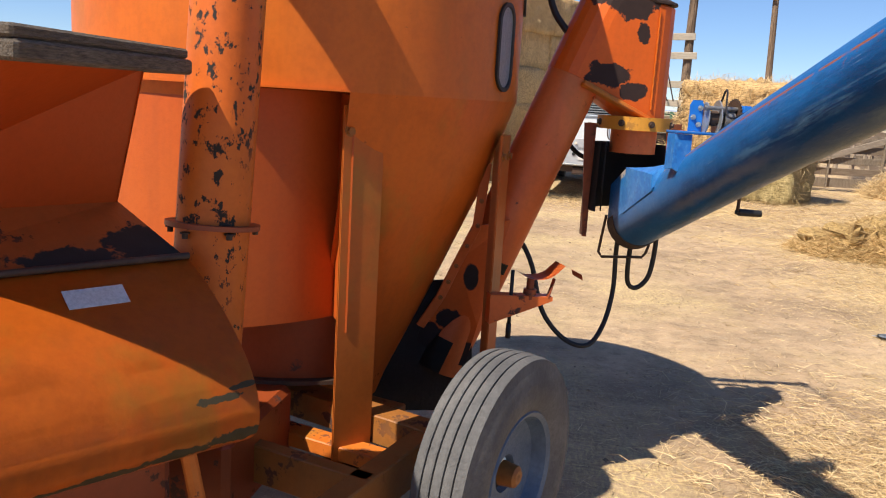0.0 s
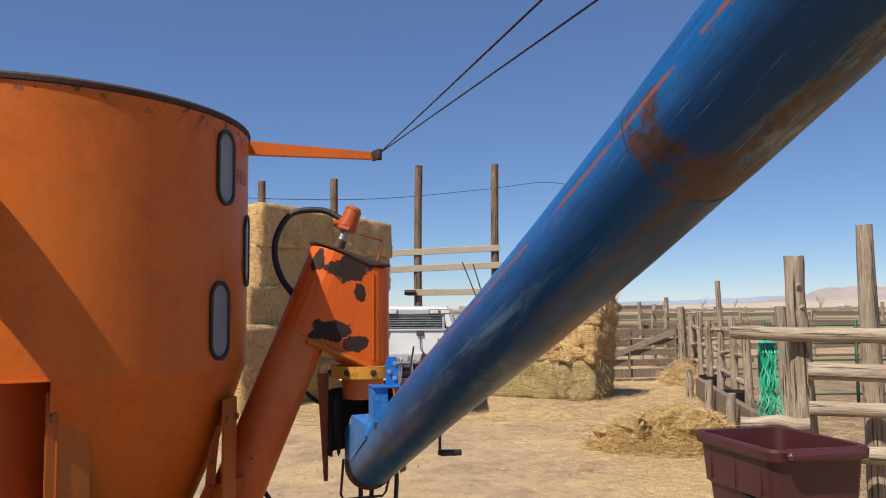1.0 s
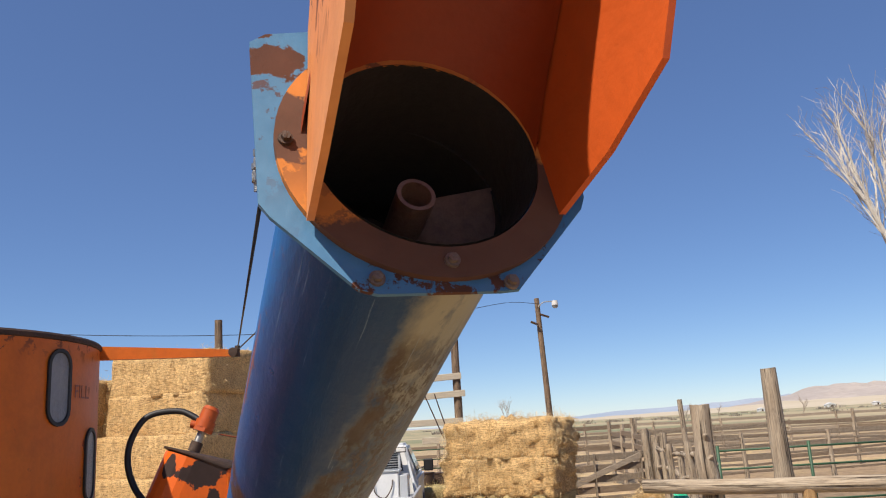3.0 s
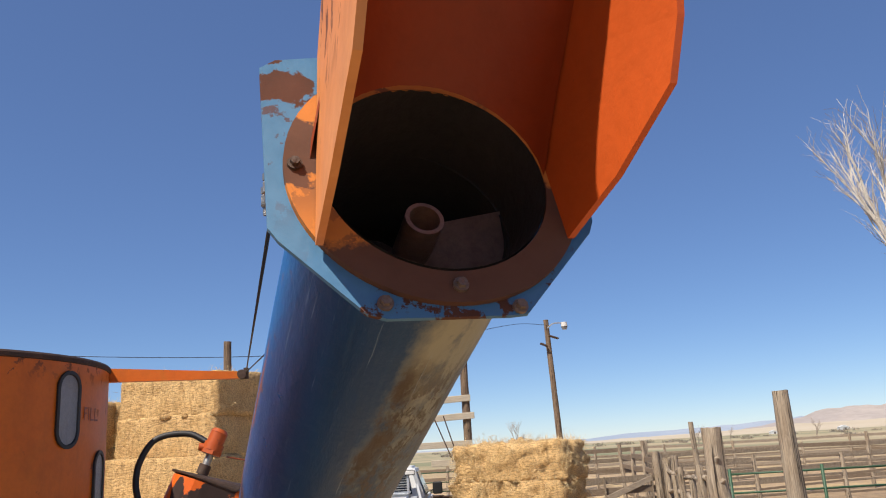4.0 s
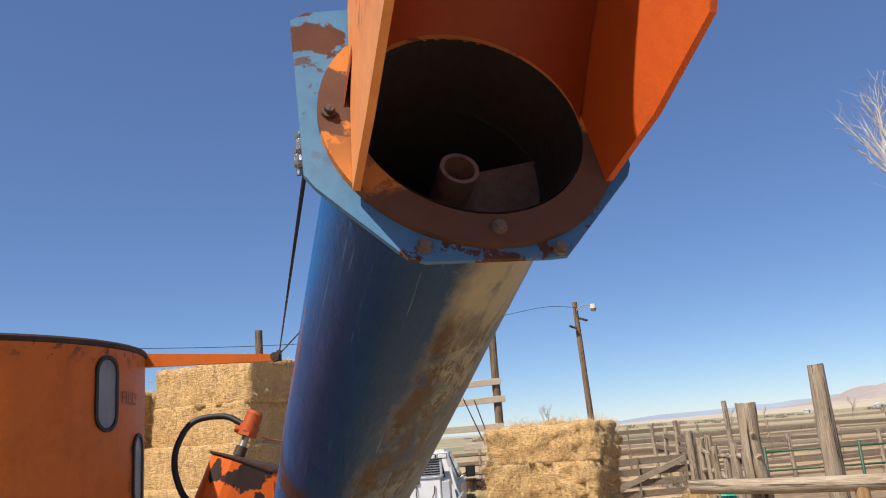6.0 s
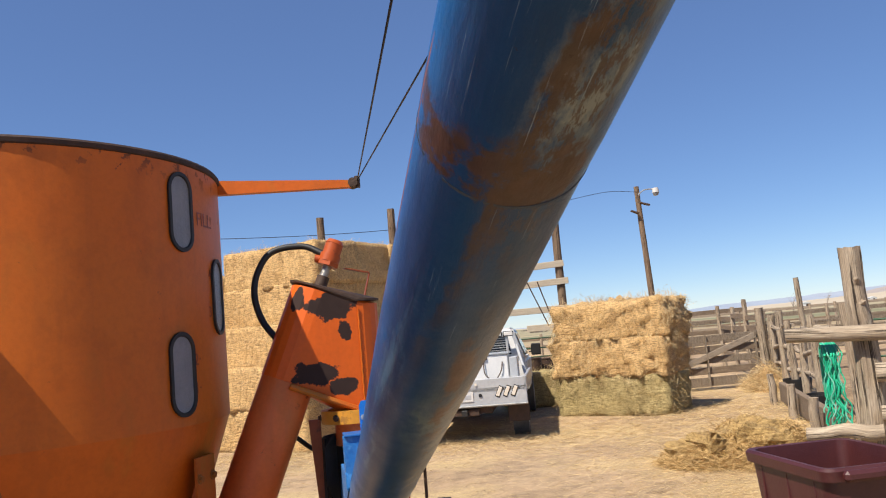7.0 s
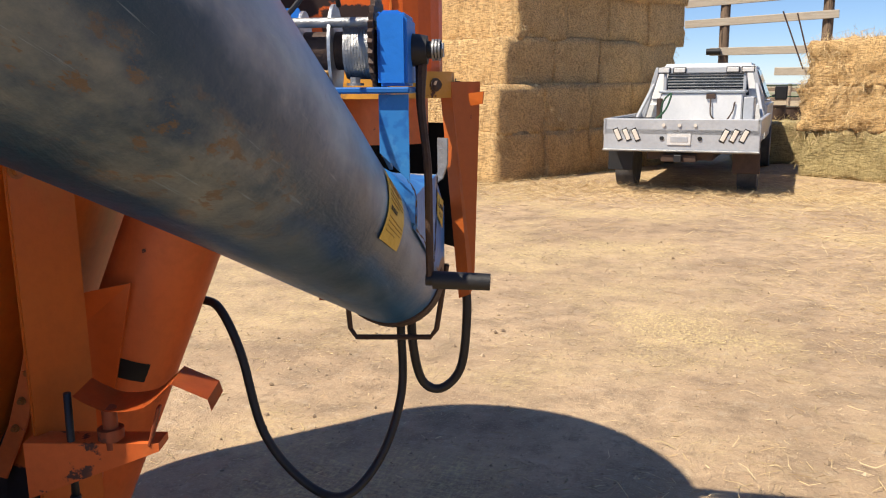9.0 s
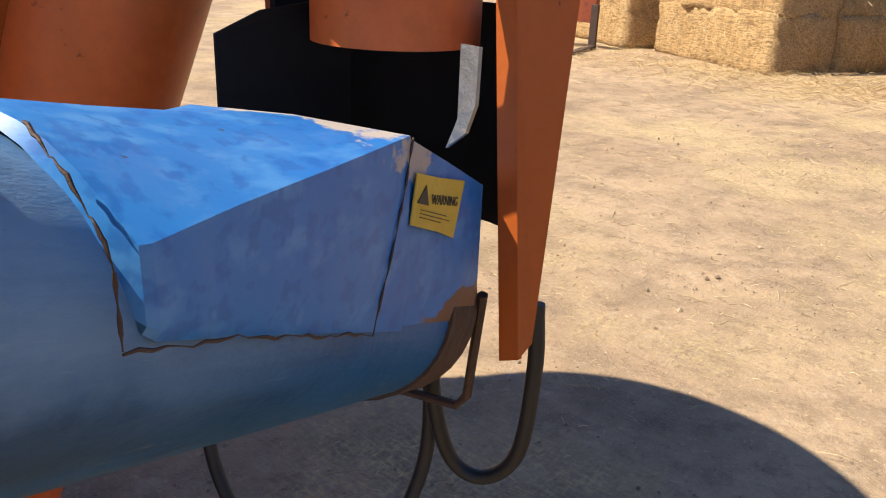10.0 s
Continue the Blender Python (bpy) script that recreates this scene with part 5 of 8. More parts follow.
mid = S * math.cos(w) + U * math.sin(w)
lettering("IMPORTANT", q0.lerp(q1, 0.08) + mid * (TR + 0.004), q1 - q0, mid.cross(q1 - q0) if mid.cross(q1 - q0).z > 0 else (q1 - q0).cross(mid), 0.006, STICKER_PRINT, ob)

# swivel head: turret, rubber boot, yoke plates
TC = V(0.385, 3.50, 0)
bm = bmesh.new()
pipe(bm, TC + V(0, 0, 1.418), TC + V(0, 0, 1.470), 0.150, 0.03, 12)
turret = part("turret_collar", bm, YELLOW, mixer, "chipped yellow collar")
for k in range(8):
    w = 2 * math.pi * (k + 0.5) / 8
    bm = bmesh.new()
    bolt(bm, TC + V(math.cos(w) * 0.149, math.sin(w) * 0.149, 1.444), (math.cos(w), math.sin(w), 0), 0.009, 0.008)
    part("bolt", bm, DARK_STEEL, turret)
bm = bmesh.new()
pipe(bm, TC + V(0, 0, 1.325), TC + V(0, 0, 1.42), 0.092, 0.008, 40)
part("turret_neck", bm, ORANGE_RED, mixer)
bm = bmesh.new()
lathe(bm, TC + V(0.0, 0.02, 0), [(0.158, 1.08), (0.154, 1.36), (0.148, 1.36), (0.152, 1.08)], 5, 215, 48)
part("rubber_boot", bm, BOOT, mixer, "black rubber boot")
c = V(0.222, 3.535, 1.20)
bm = bmesh.new()
turn = Matrix.Rotation(radians(15), 3, "Z")
prism(bm, [c + turn @ V(0, y_, z_) for y_, z_ in ((-0.045, -0.235), (0.03, -0.235), (0.055, 0.235), (-0.05, 0.235))], turn @ V(-0.010, 0, 0))
prism(bm, [c + turn @ V(x_, -0.047, z_) for x_, z_ in ((0, -0.235), (-0.018, -0.235), (-0.05, 0.235), (0, 0.235))], turn @ V(0, 0.008, 0))
part("yoke_plate", bm, RUST_BROWN, mixer, "rusty yoke plate")
bm = bmesh.new()
prism(bm, [V(0.510, 3.50, 1.45), V(0.534, 3.50, 1.45), V(0.574, 3.50, 1.005), V(0.550, 3.50, 0.995)], V(0.001, 0.007, 0))
prism(bm, [V(0.5345, 3.50, 1.45), V(0.578, 3.560, 1.45), V(0.577, 3.522, 1.018), V(0.5745, 3.50, 1.005)], V(-0.006, 0.002, 0))
yoke = part("yoke_plate", bm, ORANGE_YOKE, mixer, "orange yoke plate")
bm = bmesh.new()
prism(bm, [V(0.548, 3.53, 1.425), V(0.59, 3.545, 1.43), V(0.588, 3.543, 1.405), V(0.56, 3.535, 1.40)], V(0, 0.006, 0))
part("yoke_tab", bm, ORANGE, yoke)
bm = bmesh.new()
prism(bm, [V(0.278, 3.345, 1.20), V(0.278, 3.345, 1.330), V(0.284, 3.40, 1.352), V(0.284, 3.53, 1.365), V(0.284, 3.53, 1.08), V(0.284, 3.46, 1.08)], V(-0.005, 0.001, 0))
part("boot_curtain", bm, BOOT, mixer, "black rubber curtain")
bm = bmesh.new()
prism(bm, [V(0.531, 3.43, 1.341), V(0.552, 3.43, 1.340), V(0.551, 3.43, 1.288), V(0.541, 3.43, 1.260), V(0.518, 3.43, 1.242), V(0.531, 3.43, 1.272)], (0.001, 0.004, 0))
part("bent_flap", bm, STEEL, mixer, "bent bare steel flap")

# inclined discharge tube from the cone to the head
OD = V(0.385, 0.17, 1).normalized()
O0 = V(0.086, 3.404, 1.5)


def up_tube(z):
    return O0 + OD * ((z - 1.5) / OD.z)


bm = bmesh.new()
tube(bm, up_tube(0.42), up_tube(1.93), 0.109, seg=40, steps=6)
lift = part("lift_tube", bm, ORANGE_RED, mixer, "orange inclined auger tube")
bm = bmesh.new()
SP = V(0.395, 3.525, 0)
hull = []
for c, n_, r in ((up_tube(1.60), OD, 0.112), (up_tube(1.955), OD, 0.112)):
    t = frame_of(n_)
    hull += [c + t @ V(0, math.cos(w) * r, math.sin(w) * r) for w in (2 * math.pi * k / 20 for k in range(20))]
for z in (1.47, 1.895):
    hull += [SP + V(math.cos(w) * 0.105, math.sin(w) * 0.105, z) for w in (2 * math.pi * k / 20 for k in range(20))]
for p in hull:
    bm.verts.new(p)
r = bmesh.ops.convex_hull(bm, input=bm.verts[:])
bmesh.ops.delete(bm, geom=[v for v in r["geom_interior"] if isinstance(v, bmesh.types.BMVert)], context="VERTS")
head = part("discharge_head", bm, PEELED, mixer, "orange drop head with paint peeled to dark rust")
bm = bmesh.new()
hull = [p + V(0, 0, 0.012) for p in hull if p.z > 1.86]
top = sorted(hull, key=lambda p: math.atan2(p.y - 3.51, p.x - 0.33))
for p in hull:
    bm.verts.new(p + (p - V(0.33, 3.51, p.z)) * 0.05)
    bm.verts.new(p + (p - V(0.33, 3.51, p.z)) * 0.05 + V(0, 0, 0.008))
r = bmesh.ops.convex_hull(bm, input=bm.verts[:])
bmesh.ops.delete(bm, geom=[v for v in r["geom_interior"] if isinstance(v, bmesh.types.BMVert)], context="VERTS")
part("head_lid", bm, DARK_STEEL, head, "rusty lid plate")
bm = bmesh.new()
tube(bm, up_tube(2.085), up_tube(2.115), 0.044, seg=24)
tube(bm, up_tube(2.115), up_tube(2.16), 0.038, seg=24)
tube(bm, up_tube(2.100) + V(-0.03, 0, 0), up_tube(2.100) + V(-0.062, -0.004, 0.006), 0.017, seg=12)
tube(bm, up_tube(2.16), up_tube(2.175), 0.040, 0.030, seg=24)
tube(bm, up_tube(2.068), up_tube(2.085), 0.047, seg=6)
motor = part("hydraulic_motor", bm, MOTOR_RED, mixer, "orange hydraulic motor on a steel shaft")
bm = bmesh.new()
tube(bm, up_tube(1.96), up_tube(2.07), 0.017, seg=14)
part("motor_shaft", bm, STEEL, motor, "bare steel shaft")
bm = bmesh.new()
tube(bm, up_tube(1.985), up_tube(2.025), 0.027, seg=12)
part("shaft_coupling", bm, DARK_STEEL, motor, "dark coupling")
bm = bmesh.new()
beam(bm, (0.44, 3.56, 1.915), (0.47, 3.57, 2.03), 0.03, 0.006)
beam(bm, (0.47, 3.57, 2.03), (0.37, 3.53, 2.055), 0.03, 0.006)
part("motor_bracket", bm, RUST_BROWN, motor)

# weld bead down the front of the head
bm = bmesh.new()
sweep(bm, [V(0.437 + 0.0012 * math.sin(k * 1.7), 3.4265, 1.50 + 0.012 * k) for k in range(32)], 0.004, 6, lambda t: 0.0034 + 0.0012 * math.sin(t * 83))
part("weld_bead", bm, ORANGE, head, "rough painted weld bead")

# arm and cables
TIP = V(0.438, 3.521, 2.416)
bm = bmesh.new()
root = on_tank(20.9, 2.44, R - 0.01)
sd = (TIP - root).normalized().cross(V(0, 0, 1)).normalized()
prism(bm, [root + V(0, 0, 0.022) - sd * 0.02, root + V(0, 0, -0.038) - sd * 0.02, TIP + V(0, 0, -0.018) - sd * 0.02, TIP + V(0, 0, 0.012) - sd * 0.02], sd * 0.04)
arm = part("support_arm", bm, ORANGE, mixer, "orange arm carrying the auger cables")
bm = bmesh.new()
tube(bm, TIP - sd * 0.035, TIP + sd * 0.035, 0.02, seg=16)
tube(bm, TIP + V(0.02, 0, -0.02), TIP + V(0.02, 0, 0.03), 0.012, seg=10)
part("pulley", bm, DARK_STEEL, arm)
LUG_L, LUG_R = fl(-0.124, 0.075, -0.010), fl(0.105, 0.13, -0.006)
for end in (LUG_L, LUG_R):
    bm = bmesh.new()
    tube(bm, TIP + V(0.02, 0, 0.01), end, 0.0027, seg=8)
    cable = part("cable", bm, BLACK, mixer, "thin dark steel cable")
    bm = bmesh.new()
    w = (TIP - end).normalized()
    turn = frame_of(w)
    for k in (0.135, 0.185):
        box(bm, end + w * k, (0.013, 0.024, 0.016), turn, 0.003)
        for j in (-0.007, 0.007):
            tube(bm, end + w * k + turn @ V(0, j, -0.016), end + w * k + turn @ V(0, j, 0.014), 0.0032, seg=8)
            tube(bm, end + w * k + turn @ V(0, j, 0.008), end + w * k + turn @ V(0, j, 0.015), 0.0055, seg=6)
    tube(bm, end + w * 0.10 + turn @ V(0, 0, 0.006), end + w * 0.24 + turn @ V(0, 0, 0.005), 0.003, seg=8)
    part("cable_clamp", bm, STEEL, cable)
# hand winch on a bridge over the tube; its axes are S across, BK back along the tube, and up
BK = V(-S.y, S.x, 0)
WB = V(0.682, 2.841, 1.441)          # lower front corner of the winch's gear case


def wn(s, k, z):
    return WB + S * s + BK * k + V(0, 0, z)


WT = Matrix((S, BK, V(0, 0, 1))).transposed()
bm = bmesh.new()
sweep(bm, smooth_path([wn(-0.055, 0.045, 0.10), wn(-0.06, 0.0, 0.135), tube_y(2.62) - S * 0.02 + U * (TR + 0.022), tube_y(2.3) - S * 0.015 + U * (TR + 0.004), tube_y(1.6) - S * 0.015 + U * (TR + 0.004), tube_y(1.2) - S * 0.01 + U * (TR + 0.004)], 6), 0.0032, 8)
part("winch_cable", bm, BLACK, mixer, "thin dark winch cable")
bm = bmesh.new()
prism(bm, [wn(0.0, 0.0, 0.0), wn(0.037, 0.0, 0.0), wn(0.037, 0.0, 0.084), wn(0.030, 0.0, 0.090), wn(0.004, 0.0, 0.090), wn(0.0, 0.0, 0.086)], BK * 0.085)
bmesh.ops.bevel(bm, geom=bm.edges[:], offset=0.004, segments=2, affect="EDGES")
winch = part("hand_winch", bm, BLUE_BRIGHT, auger, "bright blue gear case of the hand winch")
bm = bmesh.new()
tube(bm, wn(-0.100, 0.05, 0.045), wn(-0.014, 0.05, 0.045), 0.024, seg=28)
part("cable_drum", bm, DARK_STEEL, winch, "dark greasy cable drum")
bm = bmesh.new()
for k in range(9):
    tube(bm, wn(-0.046 + 0.0036 * k, 0.05, 0.045), wn(-0.0428 + 0.0036 * k, 0.05, 0.045), 0.036, seg=28)
part("rope_coil", bm, STEEL, winch, "steel cable wound on the drum")
for o, r_ in ((-0.104, 0.050), (-0.064, 0.058)):
    bm = bmesh.new()
    prism(bm, [wn(o, 0.05 + math.cos(a_) * r_ * 0.72, 0.045 + math.sin(a_) * r_) for a_ in (2 * math.pi * k / 28 for k in range(28))], S * 0.004)
    part("drum_cheek", bm, GALV, winch, "galvanised drum cheek plate")
bm = bmesh.new()
gear = []
for k in range(60):
    a_ = 2 * math.pi * k / 60
    r_ = 0.0545 if k % 2 else 0.0605
    gear.append(wn(-0.010, 0.05 + math.cos(a_) * r_, 0.052 + math.sin(a_) * r_))
prism(bm, gear, S * 0.006)
part("ratchet_gear", bm, DARK_STEEL, winch, "dark toothed ratchet gear")
bm = bmesh.new()
tube(bm, wn(-0.12, 0.02, 0.078), wn(0.0, 0.02, 0.078), 0.0062, seg=14)
for o in (-0.118, -0.006):
    tube(bm, wn(o, 0.02, 0.078), wn(o + 0.006, 0.02, 0.078), 0.011, seg=6)
part("spacer_rod", bm, STEEL, winch, "bright steel spacer rod")
bm = bmesh.new()
prism(bm, [wn(-0.150, 0.06, 0.0), wn(-0.106, 0.06, 0.0), wn(-0.106, 0.06, 0.088), wn(-0.112, 0.06, 0.10), wn(-0.142, 0.06, 0.10), wn(-0.150, 0.06, 0.085)], BK * 0.005)
side = part("winch_side", bm, BLUE_BRIGHT, winch, "blue bolted winch end plate")
for s_, z_ in ((-0.116, 0.075), (-0.138, 0.045), (-0.118, 0.022)):
    bm = bmesh.new()
    bolt(bm, wn(s_, 0.06, z_), -BK, 0.006, 0.006)
    part("bolt", bm, GALV, side)
bm = bmesh.new()
box(bm, wn(-0.085, 0.045, -0.005), (0.25, 0.10, 0.008), WT, 0.002)
part("winch_platform", bm, BLUE, winch, "blue steel bridge plate under the winch")
for s_, z_ in ((-0.07, 0.003), (-0.03, 0.003)):
    bm = bmesh.new()
    bolt(bm, wn(s_, 0.012, z_ - 0.002), (0, 0, 1), 0.007, 0.007)
    part("bolt", bm, STEEL, winch)
bm = bmesh.new()
prism(bm, [wn(0.0, 0.004, -0.010), wn(0.037, 0.004, -0.010), wn(0.037, 0.004, -0.118), wn(0.0, 0.004, -0.082)], BK * 0.005)
prism(bm, [wn(0.0, 0.0095, -0.010), wn(0.0, 0.075, -0.010), wn(0.0, 0.075, -0.11), wn(0.0, 0.0095, -0.082)], S * 0.005)
part("winch_foot", bm, BLUE_HOOD, winch, "faded blue angle upright")
bm = bmesh.new()
hub_ = wn(0.046, 0.057, 0.045)
tube(bm, hub_ - S * 0.009, hub_ + S * 0.010, 0.021, 0.018, seg=20)
tube(bm, hub_ + S * 0.010, hub_ + S * 0.028, 0.011, seg=14)
part("crank_hub", bm, BLACK, winch, "black crank hub")
bm = bmesh.new()
for k in range(4):
    tube(bm, hub_ + S * (0.016 + 0.004 * k), hub_ + S * (0.0185 + 0.004 * k), 0.0135 if k < 3 else 0.010, seg=18 if k < 3 else 6)
part("shaft_nut", bm, STEEL, winch, "steel nut and washers")
CE = V(0.718, 2.917, 1.182)
bm = bmesh.new()
sweep(bm, smooth_path([hub_ + V(0, 0, 0.012), hub_ + V(0.001, 0.001, -0.02), hub_ + V(0.002, -0.004, -0.07), hub_ * 0.52 + CE * 0.48 + V(0.006, -0.006, 0), CE + V(0.001, -0.004, 0.09), CE + V(0, 0, -0.002)], 6), 0.0065, 8, lambda t: 0.0095 - 0.004 * min(1, t * 2.2))
part("crank_arm", bm, DARK_STEEL, winch, "dark bent crank arm")
bm = bmesh.new()
tube(bm, CE - S * 0.006, CE + S * 0.004, 0.008, seg=14)
tube(bm, CE + S * 0.004, V(0.797, 2.938, 1.180), 0.0125, 0.0115, seg=20)
part("crank_grip", bm, BLACK, winch, "black crank grip")
bm = bmesh.new()
prism(bm, [wn(-0.212, 0.004, -0.010), wn(-0.155, 0.004, -0.010), wn(-0.155, 0.004, -0.15), wn(-0.212, 0.004, -0.12)], BK * 0.006)
prism(bm, [wn(-0.212, 0.011, -0.010), wn(-0.212, 0.07, -0.010), wn(-0.212, 0.07, -0.13), wn(-0.212, 0.011, -0.12)], S * 0.006)
part("tube_lug", bm, BLUE_HOOD, auger, "blue lug plate")

# wire loop, hoses
bm = bmesh.new()
h1, h2 = V(0.290, 3.493, 0.885), V(0.486, 3.530, 0.891)
pts = [along(3.47) - S * 0.112 + V(0, 0, 0.03), h1 + V(0.0, 0, 0.02), h1 + V(0.015, 0, 0), h2 - V(0.015, 0, 0), h2 + V(0, 0, 0.02), along(3.47) + S * 0.112 + V(0, 0, 0.03)]
sweep(bm, [p for p in pts], 0.006, 8)
part("wire_loop", bm, DARK_STEEL, mixer, "bent rod loop under the tube")
for name, pts, rad in (("hydraulic_hose", [V(-0.10, 3.47, 0.945), V(-0.04, 3.46, 0.93), V(0.02, 3.45, 0.83), V(0.08, 3.44, 0.64), V(0.18, 3.45, 0.525), V(0.28, 3.46, 0.505), V(0.34, 3.53, 0.58), V(0.37, 3.59, 0.72), V(0.368, 3.60, 0.88), V(0.37, 3.58, 0.98)], 0.0105),
                       ("hydraulic_hose", [V(0.425, 3.53, 0.98), V(0.42, 3.55, 0.86), V(0.43, 3.58, 0.765), V(0.47, 3.60, 0.745), V(0.515, 3.61, 0.80), V(0.53, 3.61, 0.93), V(0.525, 3.61, 1.02)], 0.0105),
                       ("hydraulic_hose", [up_tube(2.12) - V(0.03, 0, 0), V(0.20, 3.52, 2.165), V(0.07, 3.50, 2.15), V(0.01, 3.47, 2.06), V(0.0, 3.45, 1.96), V(0.03, 3.44, 1.86), V(0.09, 3.42, 1.78)], 0.014),
                       ("hydraulic_hose", [V(0.10, 3.55, 1.37), V(0.17, 3.60, 1.30), V(0.25, 3.60, 1.27)], 0.010)):
    bm = bmesh.new()
    sweep(bm, smooth_path(pts, 10), rad, 12)
    part(name, bm, BLACK, mixer, "black hydraulic hose")

# rest for the auger, on the leg
bm = bmesh.new()
prism(bm, [V(-0.09, 2.93, 0.81), V(0.13, 3.03, 0.80), V(0.13, 3.03, 0.785), V(-0.09, 2.93, 0.70)], V(-0.02, 0.05, 0))
rest = part("auger_rest", bm, ORANGE_RED, mixer, "orange bracket with a curved saddle")
bm = bmesh.new()
prev = None
dip = smooth_path([V(-0.022, 0, 0.898), V(0.008, 0, 0.880), V(0.045, 0, 0.868), V(0.105, 0, 0.876), V(0.157, 0, 0.920)], 4) + [V(0.222, 0, 0.890), V(0.228, 0, 0.868)]
for q in dip:
    p = V(0.0, 3.02, 0) + V(0.935, 0.355, 0) * q.x + V(0, 0, q.z)
    cur = (bm.verts.new(p - V(-0.02, 0.045, 0)), bm.verts.new(p + V(-0.02, 0.045, 0)))
    if prev:
        bm.faces.new((prev[0], prev[1], cur[1], cur[0]))
    prev = cur
bmesh.ops.solidify(bm, geom=bm.faces[:], thickness=0.006)
part("saddle", bm, ORANGE_RED, rest)
bm = bmesh.new()
tube(bm, (0.045, 3.005, 0.79), (0.045, 3.005, 0.87), 0.014, seg=12)
tube(bm, (0.045, 3.005, 0.81), (0.045, 3.005, 0.83), 0.024, seg=12)
beam(bm, (0.11, 3.03, 0.795), (0.13, 3.04, 0.87), 0.02, 0.006)
part("rest_post", bm, RUST_BROWN, rest)
bm = bmesh.new()
tube(bm, (-0.02, 2.975, 0.90), (-0.02, 2.97, 0.66), 0.007, seg=8)
tube(bm, (-0.02, 2.97, 0.70), (-0.02, 2.97, 0.645), 0.010, seg=8)
part("rubber_strap", bm, BLACK, mixer, "black rubber strap")

# brace under the lift tube, chassis
seam = [V(-0.155, 3.085, 1.27), V(-0.176, 3.09, 1.034), V(-0.249, 3.10, 0.87), V(-0.303, 3.10, 0.74), V(-0.376, 3.10, 0.615)]
bm = bmesh.new()
for p, q in zip(seam, seam[1:]):
    beam(bm, p, q, 0.010, 0.036, (0.9, 0.35, 0.3), 0.002)
strip = part("cone_seam", bm, ORANGE_RED, mixer, "bolted orange seam strip on the cone")
for p in (seam[1], seam[2], seam[3], seam[1].lerp(seam[2], 0.5), seam[2].lerp(seam[3], 0.5), seam[0].lerp(seam[1], 0.6)):
    bm = bmesh.new()
    bolt(bm, p + V(0.002, -0.006, 0), (0.15, -1, 0), 0.006, 0.007)
    part("bolt", bm, ORANGE_DIRTY_SHADED, strip)
# dark plate added behind the side sheet to stand for the shade there
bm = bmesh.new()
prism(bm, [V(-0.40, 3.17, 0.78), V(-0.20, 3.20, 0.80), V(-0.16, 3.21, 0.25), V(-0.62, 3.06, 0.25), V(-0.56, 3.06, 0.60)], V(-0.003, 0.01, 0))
part("foot_plate", bm, TUBE_INSIDE, mixer, "black plate standing in for shade behind the side sheet")
# side sheet between the cone and the inclined tube
bm = bmesh.new()
prism(bm, [V(-0.17, 3.11, 1.03), V(-0.06, 3.20, 1.05), V(-0.16, 3.175, 0.62), V(-0.20, 3.17, 0.45), V(-0.42, 3.13, 0.45), V(-0.37, 3.12, 0.63), V(-0.245, 3.115, 0.88)], V(-0.002, 0.006, 0))
part("side_sheet", bm, SIDE_SHEET, mixer, "orange side sheet with black worn patches")
AXD, BXD = V(0.37, 0.93, 0).normalized(), V(0.93, -0.37, 0).normalized()
WC = V(0.018, 2.435, 0.376)
bm = bmesh.new()
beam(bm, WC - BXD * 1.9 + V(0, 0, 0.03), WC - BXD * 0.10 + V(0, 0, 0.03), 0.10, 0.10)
part("axle_beam", bm, ORANGE_DIRTY_SHADED, mixer)
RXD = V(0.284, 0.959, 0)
# rails take the darker orange in place of shade
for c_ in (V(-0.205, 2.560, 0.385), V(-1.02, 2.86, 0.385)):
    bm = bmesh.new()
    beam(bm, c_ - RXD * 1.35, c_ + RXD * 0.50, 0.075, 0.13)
    part("chassis_rail", bm, ORANGE_DIRTY_SHADED, mixer, "worn orange chassis rail")
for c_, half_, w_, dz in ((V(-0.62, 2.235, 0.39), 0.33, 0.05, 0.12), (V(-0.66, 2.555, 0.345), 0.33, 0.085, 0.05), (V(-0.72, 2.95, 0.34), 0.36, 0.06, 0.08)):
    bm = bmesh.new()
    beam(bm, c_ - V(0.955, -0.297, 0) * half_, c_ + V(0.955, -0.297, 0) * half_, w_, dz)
    # sunlit bar gets brighter orange, the shaded ones the darker
    part("cross_member", bm, ORANGE_WORN if w_ > 0.08 else ORANGE_DIRTY_SHADED, mixer, "worn orange cross member")
bm = bmesh.new()
box(bm, V(-0.462, 2.486, 0.300), (0.20, 0.14, 0.012), Matrix.Rotation(radians(33), 3, "Z"), 0.002)
part("foot_pad", bm, ORANGE_DIRTY_SHADED, mixer)


